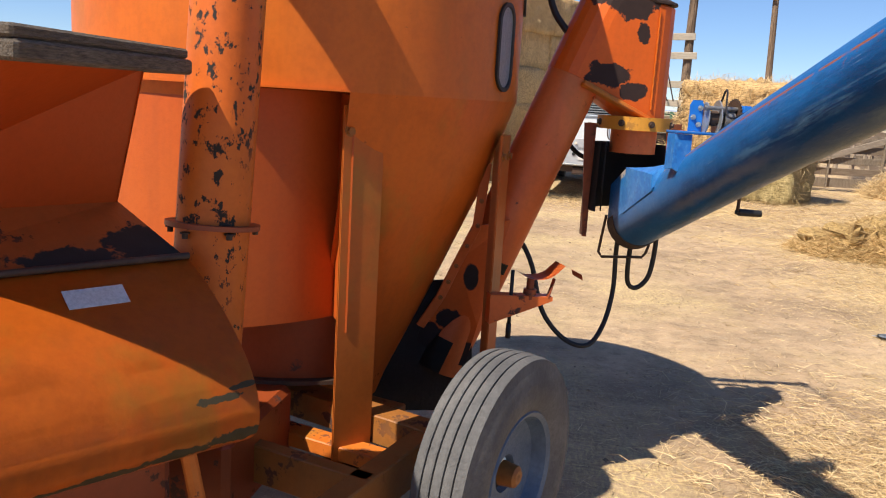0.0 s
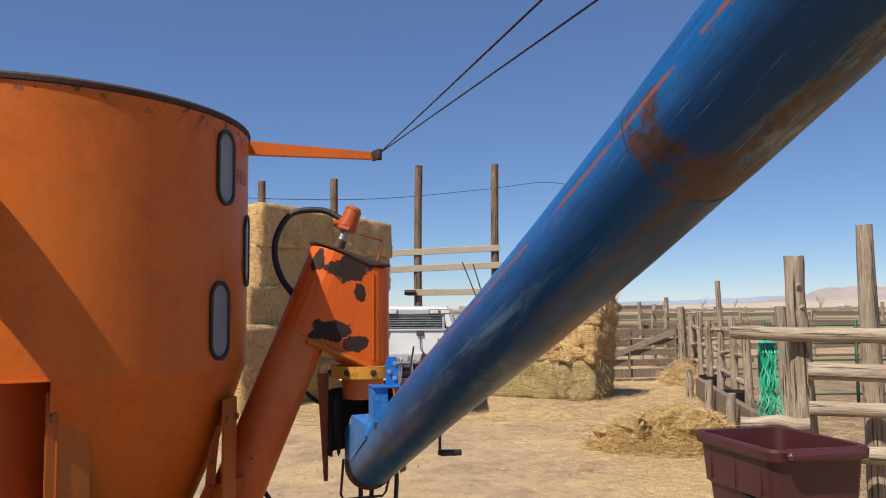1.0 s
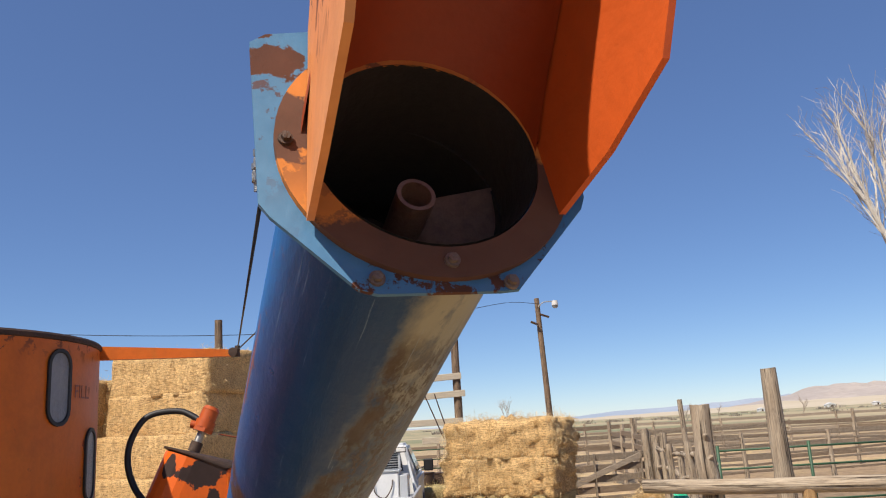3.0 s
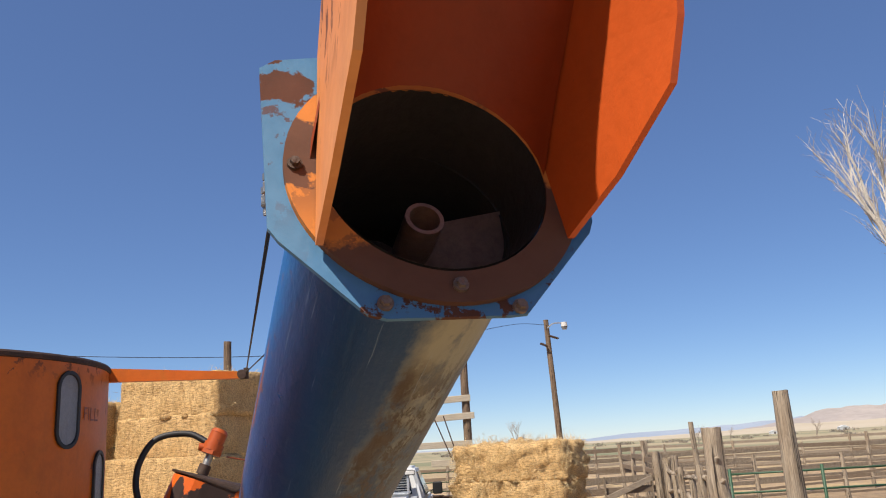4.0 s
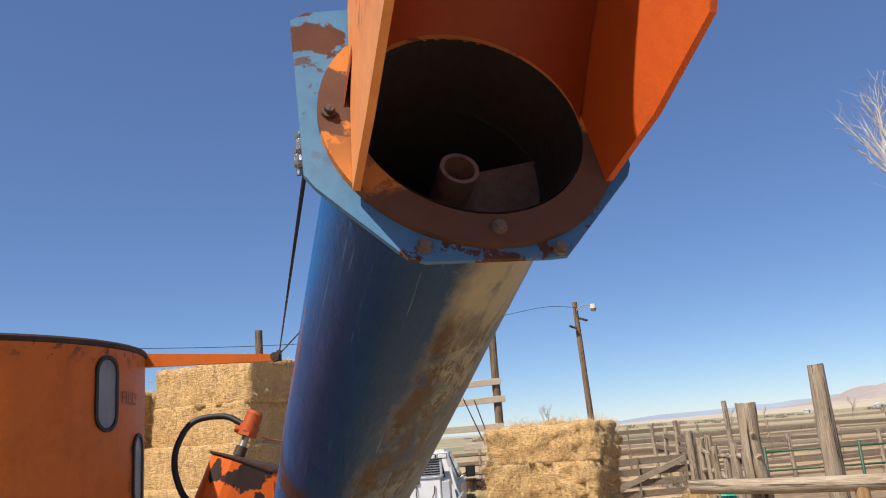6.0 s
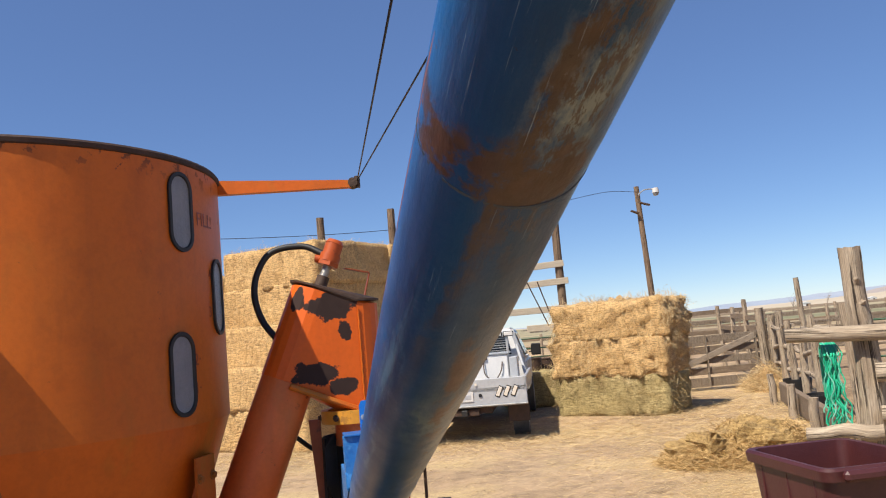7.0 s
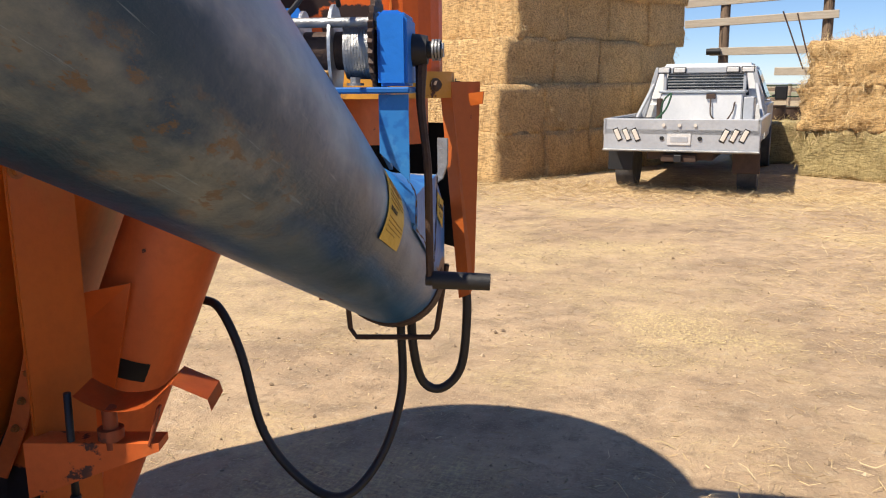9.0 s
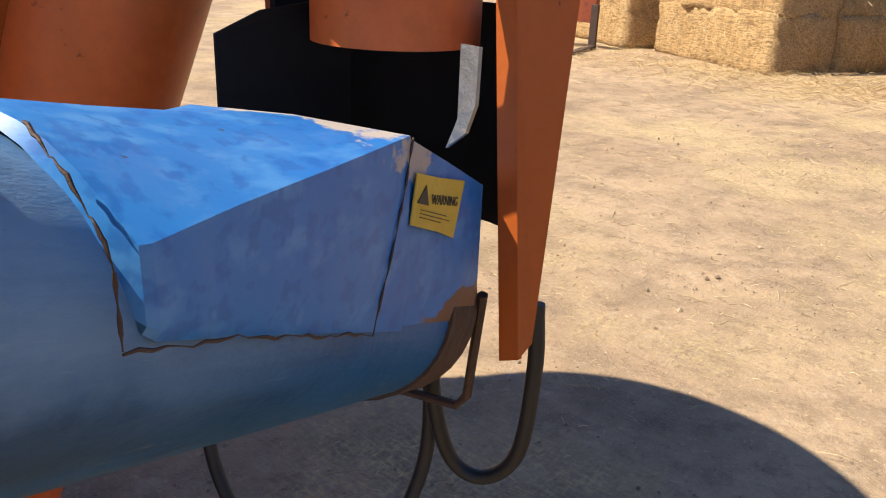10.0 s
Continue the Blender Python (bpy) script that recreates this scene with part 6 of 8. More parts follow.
def wheel(centre, name="wheel"):
    """Ribbed implement tyre on a pale blue rim; outward along BXD."""
    def turned(profile, g, seg=56):
        rows = []
        for k in range(seg):
            w = 2 * math.pi * k / seg
            rad = AXD * math.cos(w) + V(0, 0, 1) * math.sin(w)
            rows.append([g.verts.new(centre + BXD * o + rad * r_) for o, r_ in profile])
        m = len(profile)
        for k in range(seg):
            p, q = rows[k], rows[(k + 1) % seg]
            for i in range(m):
                g.faces.new((p[i], q[i], q[(i + 1) % m], p[(i + 1) % m])).smooth = True
        sharp(g, 28)
    RT, W = 0.376, 0.100
    prof = [(-W + 0.02, 0.20), (-W, 0.25), (-W, 0.30), (-W + 0.012, 0.335)]
    ribs = 5
    x0 = -W + 0.018
    step = (2 * W - 0.036) / ribs
    for k in range(ribs):
        a_, b_ = x0 + k * step, x0 + (k + 1) * step
        bow = lambda x: RT - 0.012 * (x / W) ** 2
        prof += [(a_ + 0.0025, bow(a_) - 0.010 if k else bow(a_)), (a_ + 0.004, bow(a_) - 0.001), (a_ + 0.008, bow(a_) + 0.0012), (b_ - 0.006, bow(b_) + 0.0012), (b_ - 0.0015, bow(b_) - 0.001), (b_, bow(b_) - 0.010 if k < ribs - 1 else bow(b_))]
    prof += [(W - 0.012, 0.335), (W, 0.30), (W, 0.25), (W - 0.02, 0.20), (0.0, 0.195)]
    g = bmesh.new()
    turned(prof, g)
    tyre = part("tyre", g, RUBBER, mixer, "dusty ribbed implement tyre")
    g = bmesh.new()
    turned([(W - 0.022, 0.212), (W - 0.012, 0.205), (W - 0.02, 0.19), (0.035, 0.175), (0.02, 0.13), (0.03, 0.06), (0.01, 0.05), (-0.02, 0.17), (-W + 0.02, 0.205)], g)
    rim = part("rim", g, RIM_BLUE, tyre, "pale blue-grey steel rim")
    g = bmesh.new()
    tube(g, centre + BXD * 0.02, centre + BXD * 0.070, 0.040, 0.034, seg=20)
    tube(g, centre + BXD * 0.070, centre + BXD * 0.078, 0.034, 0.022, seg=20)
    part("hub", g, ORANGE_DIRTY_SHADED, rim, "dirty orange hub cap")


wheel(WC)


def tube_patch(z0, z1, w0, w1, name, label):
    """A flat stencil of black paint on the inclined tube."""
    g = bmesh.new()
    t = frame_of(OD)
    cols = []
    for k in range(9):
        w = radians(w0 + (w1 - w0) * k / 8)
        cols.append([g.verts.new(up_tube(z) + t @ V(0, math.cos(w) * 0.1105, math.sin(w) * 0.1105)) for z in (z0, z1)])
    for p, q in zip(cols, cols[1:]):
        g.faces.new((p[0], q[0], q[1], p[1])).smooth = True
    bmesh.ops.solidify(g, geom=g.faces[:], thickness=0.0008)
    part(name, g, BLACK, lift, label)


for z0, z1, w0, w1 in ((0.845, 0.885, 158, 215), (0.77, 0.87, 112, 147), (0.66, 0.72, 125, 150), (0.53, 0.66, 105, 140), (0.42, 0.545, 80, 175), (0.72, 0.78, 165, 185)):
    tube_patch(z0, z1, w0, w1, "black_patch", "worn black stencilled patch")
for text, az, z, h in (("FILL", -6.6, 2.222, 0.052), ("4", -1.0, 2.022, 0.040), ("3", -2.0, 1.880, 0.040), ("2\u00b7", -11.0, 1.706, 0.042), ("1\u00b7", -11.3, 1.604, 0.042)):
    a_ = radians(az)
    lettering(text, on_tank(az, z, R + 0.003), (-math.sin(a_ + 0.06), math.cos(a_ + 0.06), 0), (0, 0, 1), h, RUST_BROWN, tank)
bm = bmesh.new()
beam(bm, V(0.165, 3.30, 1.588), V(0.43, 3.405, 1.462), 0.02, 0.03, (0.5, -0.8, 0.3))
part("head_lip", bm, ORANGE, head)
# mill, feed hopper and delivery pipe at the mixer's near end
PX = V(-0.678, 1.971, 1.5)
PD = V(0.021, 0.089, 1.0).normalized()
bm = bmesh.new()
tube(bm, PX - PD * 0.67, PX + PD * 0.42, 0.089, seg=40, steps=8)
riser = part("delivery_pipe", bm, ORANGE_FLAKED, mixer, "upright orange pipe, paint flaking to grey and rust")
bm = bmesh.new()
pc = PX - PD * 0.343
tube(bm, pc - PD * 0.006, pc + PD * 0.006, 0.114, seg=32)
part("pipe_flange", bm, RUST_BROWN, riser, "rusty bolted flange")
for k in range(6):
    w = 2 * math.pi * k / 6 + 0.3
    bm = bmesh.new()
    bolt(bm, pc + V(math.cos(w) * 0.102, math.sin(w) * 0.102, -0.006), (0, 0, -1), 0.008, 0.012)
    part("bolt", bm, DARK_STEEL, riser)
# goose-neck over the pipe, clamped on with a strap
bm = bmesh.new()
gp = PX + PD * 0.42
bend_ = V(-0.755, 0.656, 0)
neck_top = V(gp.x, gp.y, 2.284)
neck_path = smooth_path([gp, gp + PD * 0.16, neck_top - V(0, 0, 0.10) + bend_ * 0.02, neck_top - V(0, 0, 0.03) + bend_ * 0.08, neck_top + bend_ * 0.16, neck_top + bend_ * 0.30, neck_top + bend_ * 0.52], 6)
sweep(bm, neck_path, 0.1, 32, lambda t: 0.092 + 0.010 * min(1, t * 5))
neck = part("goose_neck", bm, ORANGE_WORN, riser, "curved orange sheet elbow")
bm = bmesh.new()
tube(bm, gp - PD * 0.004, gp + PD * 0.004, 0.112, seg=32)
tube(bm, gp + PD * 0.075, gp + PD * 0.085, 0.1, seg=32)
part("neck_bead", bm, RUST_RING, neck)
bm = bmesh.new()
box(bm, gp + V(0.105, -0.05, 0.10), (0.03, 0.03, 0.03), None, 0.003)
tube(bm, gp + V(0.108, -0.05, 0.0), gp + V(0.108, -0.05, 0.10), 0.005, seg=8)
part("strap_buckle", bm, DARK_STEEL, neck)

LC = V(-0.692, 1.840, 1.573)        # far outer corner of the lid
LA, LB = V(-0.06, 0.998, 0), V(0.998, 0.06, 0)
LID = 0.62
lid = None
for k in range(4):
    c0 = LC - LB * (0.004 + 0.150 * k)
    bm = bmesh.new()
    beam(bm, c0 - LA * LID - LB * 0.075 + V(0, 0, -0.012 + 0.002 * (k % 2)), c0 - LB * 0.075 - LA * 0.006 * (k % 3) + V(0, 0, -0.012 + 0.002 * (k % 2)), 0.145, 0.022, bevel=0.005)
    ob = part("plank" if lid else "hopper_lid", bm, WOOD_BOARD_GREY, lid or mixer, "" if lid else "weathered grey plank lid")
    lid = lid or ob
for p0, p1 in ((LC - LA * LID - LB * 0.02, LC - LB * 0.02 + LA * 0.01), (LC - LB * 0.6 - LA * 0.02, LC - LB * 0.045 - LA * 0.02)):
    bm = bmesh.new()
    beam(bm, p0 + V(0, 0, -0.041), p1 + V(0, 0, -0.041), 0.04, 0.034, bevel=0.006)
    part("batten", bm, WOOD_BOARD_GREY, lid)
HA, HB = V(0.58, 0.815, 0), V(0.815, -0.58, 0)
t0 = LC - LB * 0.06 - LA * 0.10 + V(0, 0, -0.05)
t1 = t0 - LA * 0.52
b0 = V(-0.866, 1.819, 1.212)
b1 = b0 - V(0.52, 0.86, 0) * 0.60
bm = bmesh.new()
prism(bm, [t0, t1, b1, b0], V(-0.006, 0.001, 0.002))
prism(bm, [t0, b0, b0 - HB * 0.35, t0 - LB * 0.5], V(0.002, -0.006, 0))
hopper = part("feed_hopper", bm, HOPPER_RED, mixer, "red-orange sloping hopper")
bm = bmesh.new()
s0 = V(-0.664, 1.771, 1.106)
s1 = s0 - HA * 0.75
prism(bm, [b0 + V(0, 0, 0.004), b1 + V(0, 0, 0.004), s1, s0], V(0, 0, -0.008))
part("mill_top", bm, MILL_TOP, mixer, "worn sloping top sheet of the mill")
bm = bmesh.new()
prof = [(u * 0.96, z * 0.96) for u, z in ((0.0, 0.0), (0.09, -0.04), (0.18, -0.095), (0.26, -0.16), (0.31, -0.225), (0.325, -0.29), (0.30, -0.34), (0.20, -0.39), (0.02, -0.45), (-0.2, -0.50))]
prof = [(p.x, p.z) for p in smooth_path([V(u, 0, z) for u, z in prof], 4)]
ra = [[bm.verts.new(s0 + HB * u + V(0, 0, z) + HA * off) for u, z in prof] for off in (0.0, -0.25, -0.5, -0.75)]
for p, q in zip(ra, ra[1:]):
    for k in range(len(prof) - 1):
        bm.faces.new((p[k], p[k + 1], q[k + 1], q[k])).smooth = True
bmesh.ops.solidify(bm, geom=bm.faces[:], thickness=0.008)
cover = part("mill_cover", bm, ORANGE_SCRAPED, mixer, "rounded orange mill cover with scrapes")
for off in (0.0, -0.75):
    bm = bmesh.new()
    bm.faces.new([bm.verts.new(s0 + HB * u * 0.99 + V(0, 0, z) + HA * (off - (0.006 if off == 0 else -0.006))) for u, z in prof] + [bm.verts.new(s0 - HB * 0.2 + HA * off)])
    bmesh.ops.solidify(bm, geom=bm.faces[:], thickness=0.006)
    part("cover_end", bm, ORANGE_WORN, cover)
bm = bmesh.new()
tube(bm, s0 + HB * 0.004 + V(0, 0, 0.008), s1 + HB * 0.004 + V(0, 0, 0.008), 0.008, seg=10)
part("cover_hinge", bm, DARK_STEEL, cover, "dark greasy hinge rod")
bm = bmesh.new()
pu, pz = prof[3]
lp = s0 + HB * (pu + 0.004) + V(0, 0, pz + 0.004) - HA * 0.30
ln = V(HB.x * 0.55, HB.y * 0.55, 0.83)
ld = HB * 0.83 - V(0, 0, 0.55)
prism(bm, [lp, lp + HA * 0.12, lp + HA * 0.12 + ld * 0.05, lp + ld * 0.05], ln * 0.001)
part("paper_label", bm, PAPER, cover, "weathered white paper label")
# dark body of the mill and its stand below
# added dark box, blocking sun and standing for shade by the mill
bm = bmesh.new()
box(bm, V(-0.90, 2.30, 0.40), (0.42, 0.5, 0.26), None, 0.02)
part("gear_housing", bm, LOWER_RED, mixer, "added dark box filling the shaded gap by the mill")
bm = bmesh.new()
box(bm, s0 - HA * 0.40 - HB * 0.22 + V(0, 0, -0.45), (0.7, 0.5, 0.68), frame_of(HA), 0.02)
part("mill_body", bm, RUST_BROWN, mixer, "dark rusty mill body")
bm = bmesh.new()
sweep(bm, smooth_path([s0 - HA * 0.05 + HB * 0.1 + V(0, 0, -0.42), s0 - HA * 0.02 + HB * 0.12 + V(0, 0, -0.60), s0 + HB * 0.2 + V(0, 0, -0.75)], 6), 0.018, 8)
part("mill_stay", bm, ORANGE_WORN, mixer)


# ---- stacks of bales ----
def bale_body(size, seed, cuts=(22, 12, 9), ragged=1.0):
    """A pressed bale: slightly bulged block, flaky along its length."""
    g = bmesh.new()
    nx, ny, nz = cuts
    rnd = random.Random(seed)
    off = V(rnd.uniform(0, 50), rnd.uniform(0, 50), rnd.uniform(0, 50))
    index = {}

    def vert(i, j, k):
        key = (i, j, k)
        if key not in index:
            p = V(i / nx - 0.5, j / ny - 0.5, k / nz - 0.5)
            q = V(*(math.copysign(0.5 * (1 - (1 - min(1, abs(c) * 2)) ** 1.0), c) for c in p))
            corner = sum(1 for c in q if abs(c) > 0.46)
            q = V(q.x * size[0], q.y * size[1], q.z * size[2])
            if corner >= 2:
                q *= 1 - 0.008 * corner
            d = 0.030 * noise.noise(off + q * 2.2) + 0.028 * noise.noise(off + V(q.x * 9, q.y * 2, q.z * 2)) + 0.014 * noise.noise(off + q * 13)
            d += 0.035 * ragged * noise.noise(off + q * 5.5) + (0.02 * ragged if noise.noise(off + q * 7) > 0.25 else 0.0)
            q += V(q.x * 0.6, q.y, q.z).normalized() * d * 1.4
            index[key] = g.verts.new(q)
        return index[key]
    for (n1, n2, fix) in ((nx, ny, 2), (nx, nz, 1), (ny, nz, 0)):
        top_ = (nx, ny, nz)[fix]
        for s in (0, top_):
            for i in range(n1):
                for j in range(n2):
                    quad = []
                    for a_, b_ in ((i, j), (i + 1, j), (i + 1, j + 1), (i, j + 1)):
                        quad.append(vert(*((a_, b_, s) if fix == 2 else (a_, s, b_) if fix == 1 else (s, a_, b_))))
                    g.faces.new(quad).smooth = True
    bmesh.ops.recalc_face_normals(g, faces=g.faces)
    me = bpy.data.meshes.new("bale_body")
    g.to_mesh(me)
    g.free()
    return me


def bale_straws(size, count, seed, material, tuft=0.35, long=1.0):
    rs = np.random.RandomState(seed)
    half = np.array(size) / 2
    p = rs.uniform(-1, 1, (count, 3)) * half
    area = np.array([size[1] * size[2], size[0] * size[2], size[0] * size[1]])
    ax = rs.choice(3, count, p=area / area.sum())
    sg = rs.choice([-1, 1], count)
    out = np.zeros((count, 3))
    out[np.arange(count), ax] = sg
    p[np.arange(count), ax] = half[ax] * sg * 0.99
    # part of the straws hang together in tufts
    lead = rs.randint(0, 60, count)
    tufted = rs.uniform(0, 1, count) < tuft
    first = np.array([np.flatnonzero(lead == k)[0] for k in lead])
    p = np.where(tufted[:, None], p[first] + rs.normal(size=(count, 3)) * 0.06, p)
    out = np.where(tufted[:, None], out[first], out)
    d = rs.normal(size=(count, 3)) * np.where(tufted, 0.4, 0.8)[:, None] + out * 0.6
    d[:, 2] -= np.where(tufted, 0.7, 0.3)
    d *= (rs.uniform(0.05, 0.22, count) * long / np.linalg.norm(d, axis=1))[:, None]
    np.random.seed(seed)
    return stalks_mesh("loose_straw", p, d, rs.uniform(0.0014, 0.0032, count), material)


def make_bale(size, seed, material, straw, count, label, group, ragged=1.0):
    ob = new("hay_bale")
    tagged(ob, label, "hay bale", group)
    me = bale_body(size, seed, ragged=ragged)
    me.materials.append(material)
    body = new("bale_body", me)
    body.parent = ob
    loose = new("loose_straw", bale_straws(size, count, seed + 9, straw, 0.35 if ragged > 0.6 else 0.15, 1.0 if ragged > 0.6 else 0.5))
    loose.parent = ob
    tagged(loose, "straws sticking out of the bale")
    return ob


FD, LD = V(0.48, 0.877, 0), V(-0.877, 0.48, 0)      # along the stack's shaded face; along the bales
turn_deg = math.degrees(math.atan2(LD.y, LD.x))
BL, BW, BH = 2.40, 1.10, 0.72
SZ = (BL + 0.02, BW + 0.035, BH + 0.045)
proto = [make_bale(SZ, 20 + k, HAY, STALK, 4200, "large pressed straw bale in a tall stack", "stacked straw bales", 0.5) for k in range(3)]
corner = V(-2.44, 13.54, 0)
rnd = random.Random(5)
used = 0
for row in range(5):
    shift = (0.0, 0.0, 0.30, 0.55, 0.55)[row]
    for colm in range(4):
        c = corner + FD * (shift + BW * (colm + 0.5) + rnd.uniform(-0.02, 0.02)) + LD * (BL / 2 + (0.0, 0.02, 0.10, 0.13, 0.05)[row] + rnd.uniform(-0.03, 0.05)) + V(0, 0, BH * (row + 0.5) + 0.01)
        m = pose(c.x, c.y, c.z, rnd.uniform(-0.6, 0.6), rnd.uniform(-0.6, 0.6), turn_deg + rnd.uniform(-1.2, 1.2) + (180 if rnd.random() < 0.5 else 0))
        if used < 3:
            proto[used].matrix_basis = m
        else:
            copy_thing(proto[rnd.randrange(3)], m)
        used += 1
    if row < 4:
        for k in range(2):
            c = corner + FD * (BW * (k + 0.5) - 0.35 + rnd.uniform(-0.04, 0.04)) + LD * (BL / 2 + 2.76 + rnd.uniform(-0.03, 0.06)) + V(0, 0, 0.81 * (row + 0.5) + 0.02)
            copy_thing(proto[rnd.randrange(3)], pose(c.x, c.y, c.z, 0, 0, turn_deg + rnd.uniform(-1, 1)) @ Matrix.Diagonal((1, 1, 1.10, 1)))

# the small stack beside the truck: green hay below, straw above
bl, br = V(1.85, 16.0, 0), V(3.72, 14.70, 0)
LD2 = (br - bl).normalized()
FD2 = V(-LD2.y, LD2.x, 0)
deg2 = math.degrees(math.atan2(LD2.y, LD2.x))
mid = (bl + br) / 2
green = make_bale((2.28, 1.0, 0.74), 41, HAY_GREEN, STALK_GREY, 3200, "greenish hay bale under a straw bale", "bales beside the truck")
c = mid + FD2 * 0.5
green.matrix_basis = pose(c.x, c.y, 0.375, 0, 0, deg2)
for k, (z, dx, sx) in enumerate(((1.07, -0.02, 1.0), (1.74, 0.05, 1.0))):
    s_ = make_bale((2.36, 1.06, 0.68), 51 + k, HAY, STALK, 6500, "loose ragged straw bale on top of hay", "bales beside the truck", 2.2)
    c = mid + FD2 * (0.5 + 0.03 * k) + LD2 * dx
    s_.matrix_basis = pose(c.x, c.y, z, 0, 0, deg2 + 1.5 * k)
copy_thing(green, pose(1.95, 18.6, 0.375, 0, 0, 4))


# ---- flatbed truck ----
def truck():
    ob = thing("flatbed_truck", (0.25, 15.2, 0), "dusty white pickup truck with a flatbed, parked beside straw", "truck")
    f = V(0.055, 0.9985, 0)
    s = V(0.9985, -0.055, 0)
    o = V(0.235, 12.90, 0)
    T = Matrix((s, f, V(0, 0, 1))).transposed()

    def at(x, y, z):
        return o + s * x + f * y + V(0, 0, z)

    def slab(name, c, size, material, parent=ob, label="", bevel=0.01):
        g = bmesh.new()
        box(g, at(*c), size, T, bevel)
        return part(name, g, material, parent, label)
    bed = slab("tail_board", (0, 0.03, 0.80), (1.98, 0.06, 0.42), TRUCK_GREY, label="light grey steel tail board")
    slab("bed_floor", (0, 1.3, 0.84), (1.96, 2.6, 0.08), TRUCK_GREY)
    for x in (-0.97, 0.97):
        slab("bed_side", (x, 1.3, 0.90), (0.05, 2.6, 0.22), TRUCK_GREY)
    slab("bed_edge", (0, -0.005, 0.595), (1.99, 0.08, 0.03), STEEL)
    for x in (-0.80, -0.68, -0.56, 0.56, 0.68, 0.80):
        g = bmesh.new()
        t = at(x, -0.006, 0.80)
        k = 0.045 if x < 0 else -0.045
        for sg in (1,):
            a_, b_ = t + s * -k * 0.7 + V(0, 0, 0.068), t + s * k * 0.7 - V(0, 0, 0.068)
            beam(g, a_, b_, 0.056, 0.02, -f, 0.018)
        lens_ = part("tail_light", g, TAIL_RED, bed, "slanted oval tail light")
        g = bmesh.new()
        beam(g, a_ + (a_ - b_) * 0.10 + f * 0.004, b_ + (b_ - a_) * 0.10 + f * 0.004, 0.074, 0.014, -f, 0.02)
        part("light_gasket", g, BLACK, lens_, "dark rubber lamp surround")
    for x in (-0.20, 0.0, 0.20):
        g = bmesh.new()
        tube(g, at(x, -0.002, 0.93), at(x, -0.02, 0.93), 0.022, seg=14)
        part("marker_light", g, TAIL_RED, bed)
    g = bmesh.new()
    box(g, at(0.0, -0.008, 0.745), (0.30, 0.012, 0.15), T, 0.004)
    plate = part("number_plate", g, PAPER, bed, "pale number plate")
    g = bmesh.new()
    box(g, at(0.0, -0.016, 0.745), (0.22, 0.004, 0.06), T, 0.0)
    part("print_bar", g, TRUCK_GREY, plate)
    for x in (-0.22, 0.26):
        g = bmesh.new()
        tube(g, at(x, 0.0, 0.76), at(x, -0.014, 0.76), 0.028, seg=12)
        part("plug_socket", g, BLACK, bed)
    slab("bumper_hitch", (0, 0.10, 0.50), (0.45, 0.2, 0.10), DARK_STEEL)
    slab("hitch_receiver", (0, -0.02, 0.50), (0.10, 0.12, 0.10), BLACK)
    slab("under_frame", (0, 2.4, 0.55), (0.85, 4.6, 0.16), DARK_STEEL)
    # tool box and tank on the bed
    box_ = slab("tool_box", (0.08, 1.75, 1.10), (1.15, 0.55, 0.46), TRUCK_PAINT, label="white tool box on the bed", bevel=0.02)
    slab("tool_box_lid", (0.08, 1.75, 1.345), (1.20, 0.60, 0.035), GALV, box_)
    slab("tool_box_end", (0.74, 1.70, 1.08), (0.14, 0.5, 0.38), TRUCK_GREY)
    g = bmesh.new()
    sweep(g, smooth_path([at(0.22, 1.45, 1.25), at(0.24, 1.42, 1.0), at(0.40, 1.42, 0.90), at(0.52, 1.44, 1.05), at(0.55, 1.45, 1.2)], 6), 0.010, 6)
    part("hose_loop", g, DARK_STEEL, box_)
    g = bmesh.new()
    box(g, at(0.22, 1.46, 1.28), (0.13, 0.04, 0.07), T, 0.006)
    part("latch", g, DARK_STEEL, box_)
    g = bmesh.new()
    sweep(g, smooth_path([at(-0.45, 1.3, 0.95), at(-0.42, 1.25, 1.2), at(-0.30, 1.2, 1.32), at(-0.36, 1.15, 1.1), at(-0.5, 1.1, 0.92), at(-0.2, 0.9, 0.90)], 8), 0.014, 6)
    part("fuel_hose", g, GREEN_PIPE, ob, "dark green hose on the bed")
    g = bmesh.new()
    tube(g, at(-0.50, 1.5, 0.9), at(-0.50, 1.5, 1.25), 0.05, seg=14)
    part("fuel_pump", g, DARK_STEEL, ob)
    slab("bed_rope_pile", (-0.72, 0.9, 0.93), (0.4, 0.8, 0.10), BLACK, label="dark coil of gear on the bed")
    # head board with slats and lamps
    head_ = slab("head_board", (0.0, 2.55, 1.67), (1.52, 0.06, 0.10), TRUCK_GREY, label="grey steel head board rack", bevel=0.015)
    for x, lean in ((-0.72, -0.10), (0.72, 0.10)):
        g = bmesh.new()
        beam(g, at(x + lean * 2.2, 2.55, 0.88), at(x, 2.55, 1.70), 0.07, 0.10, f, 0.01)
        part("rack_post", g, TRUCK_GREY, head_)
        g = bmesh.new()
        beam(g, at(x + lean * 2.0, 1.9, 0.92), at(x + lean * 0.5, 2.5, 1.45), 0.05, 0.05, s, 0.01)
        part("rack_stay", g, TRUCK_GREY, head_)
    for k in range(6):
        slab("rack_slat", (0.02, 2.55, 1.37 + 0.045 * k), (1.16, 0.02, 0.018), STEEL, head_, bevel=0.003)
    for x in (-0.6, 0.6):
        slab("rack_bar", (x, 2.55, 1.50), (0.05, 0.05, 0.34), TRUCK_GREY, head_)
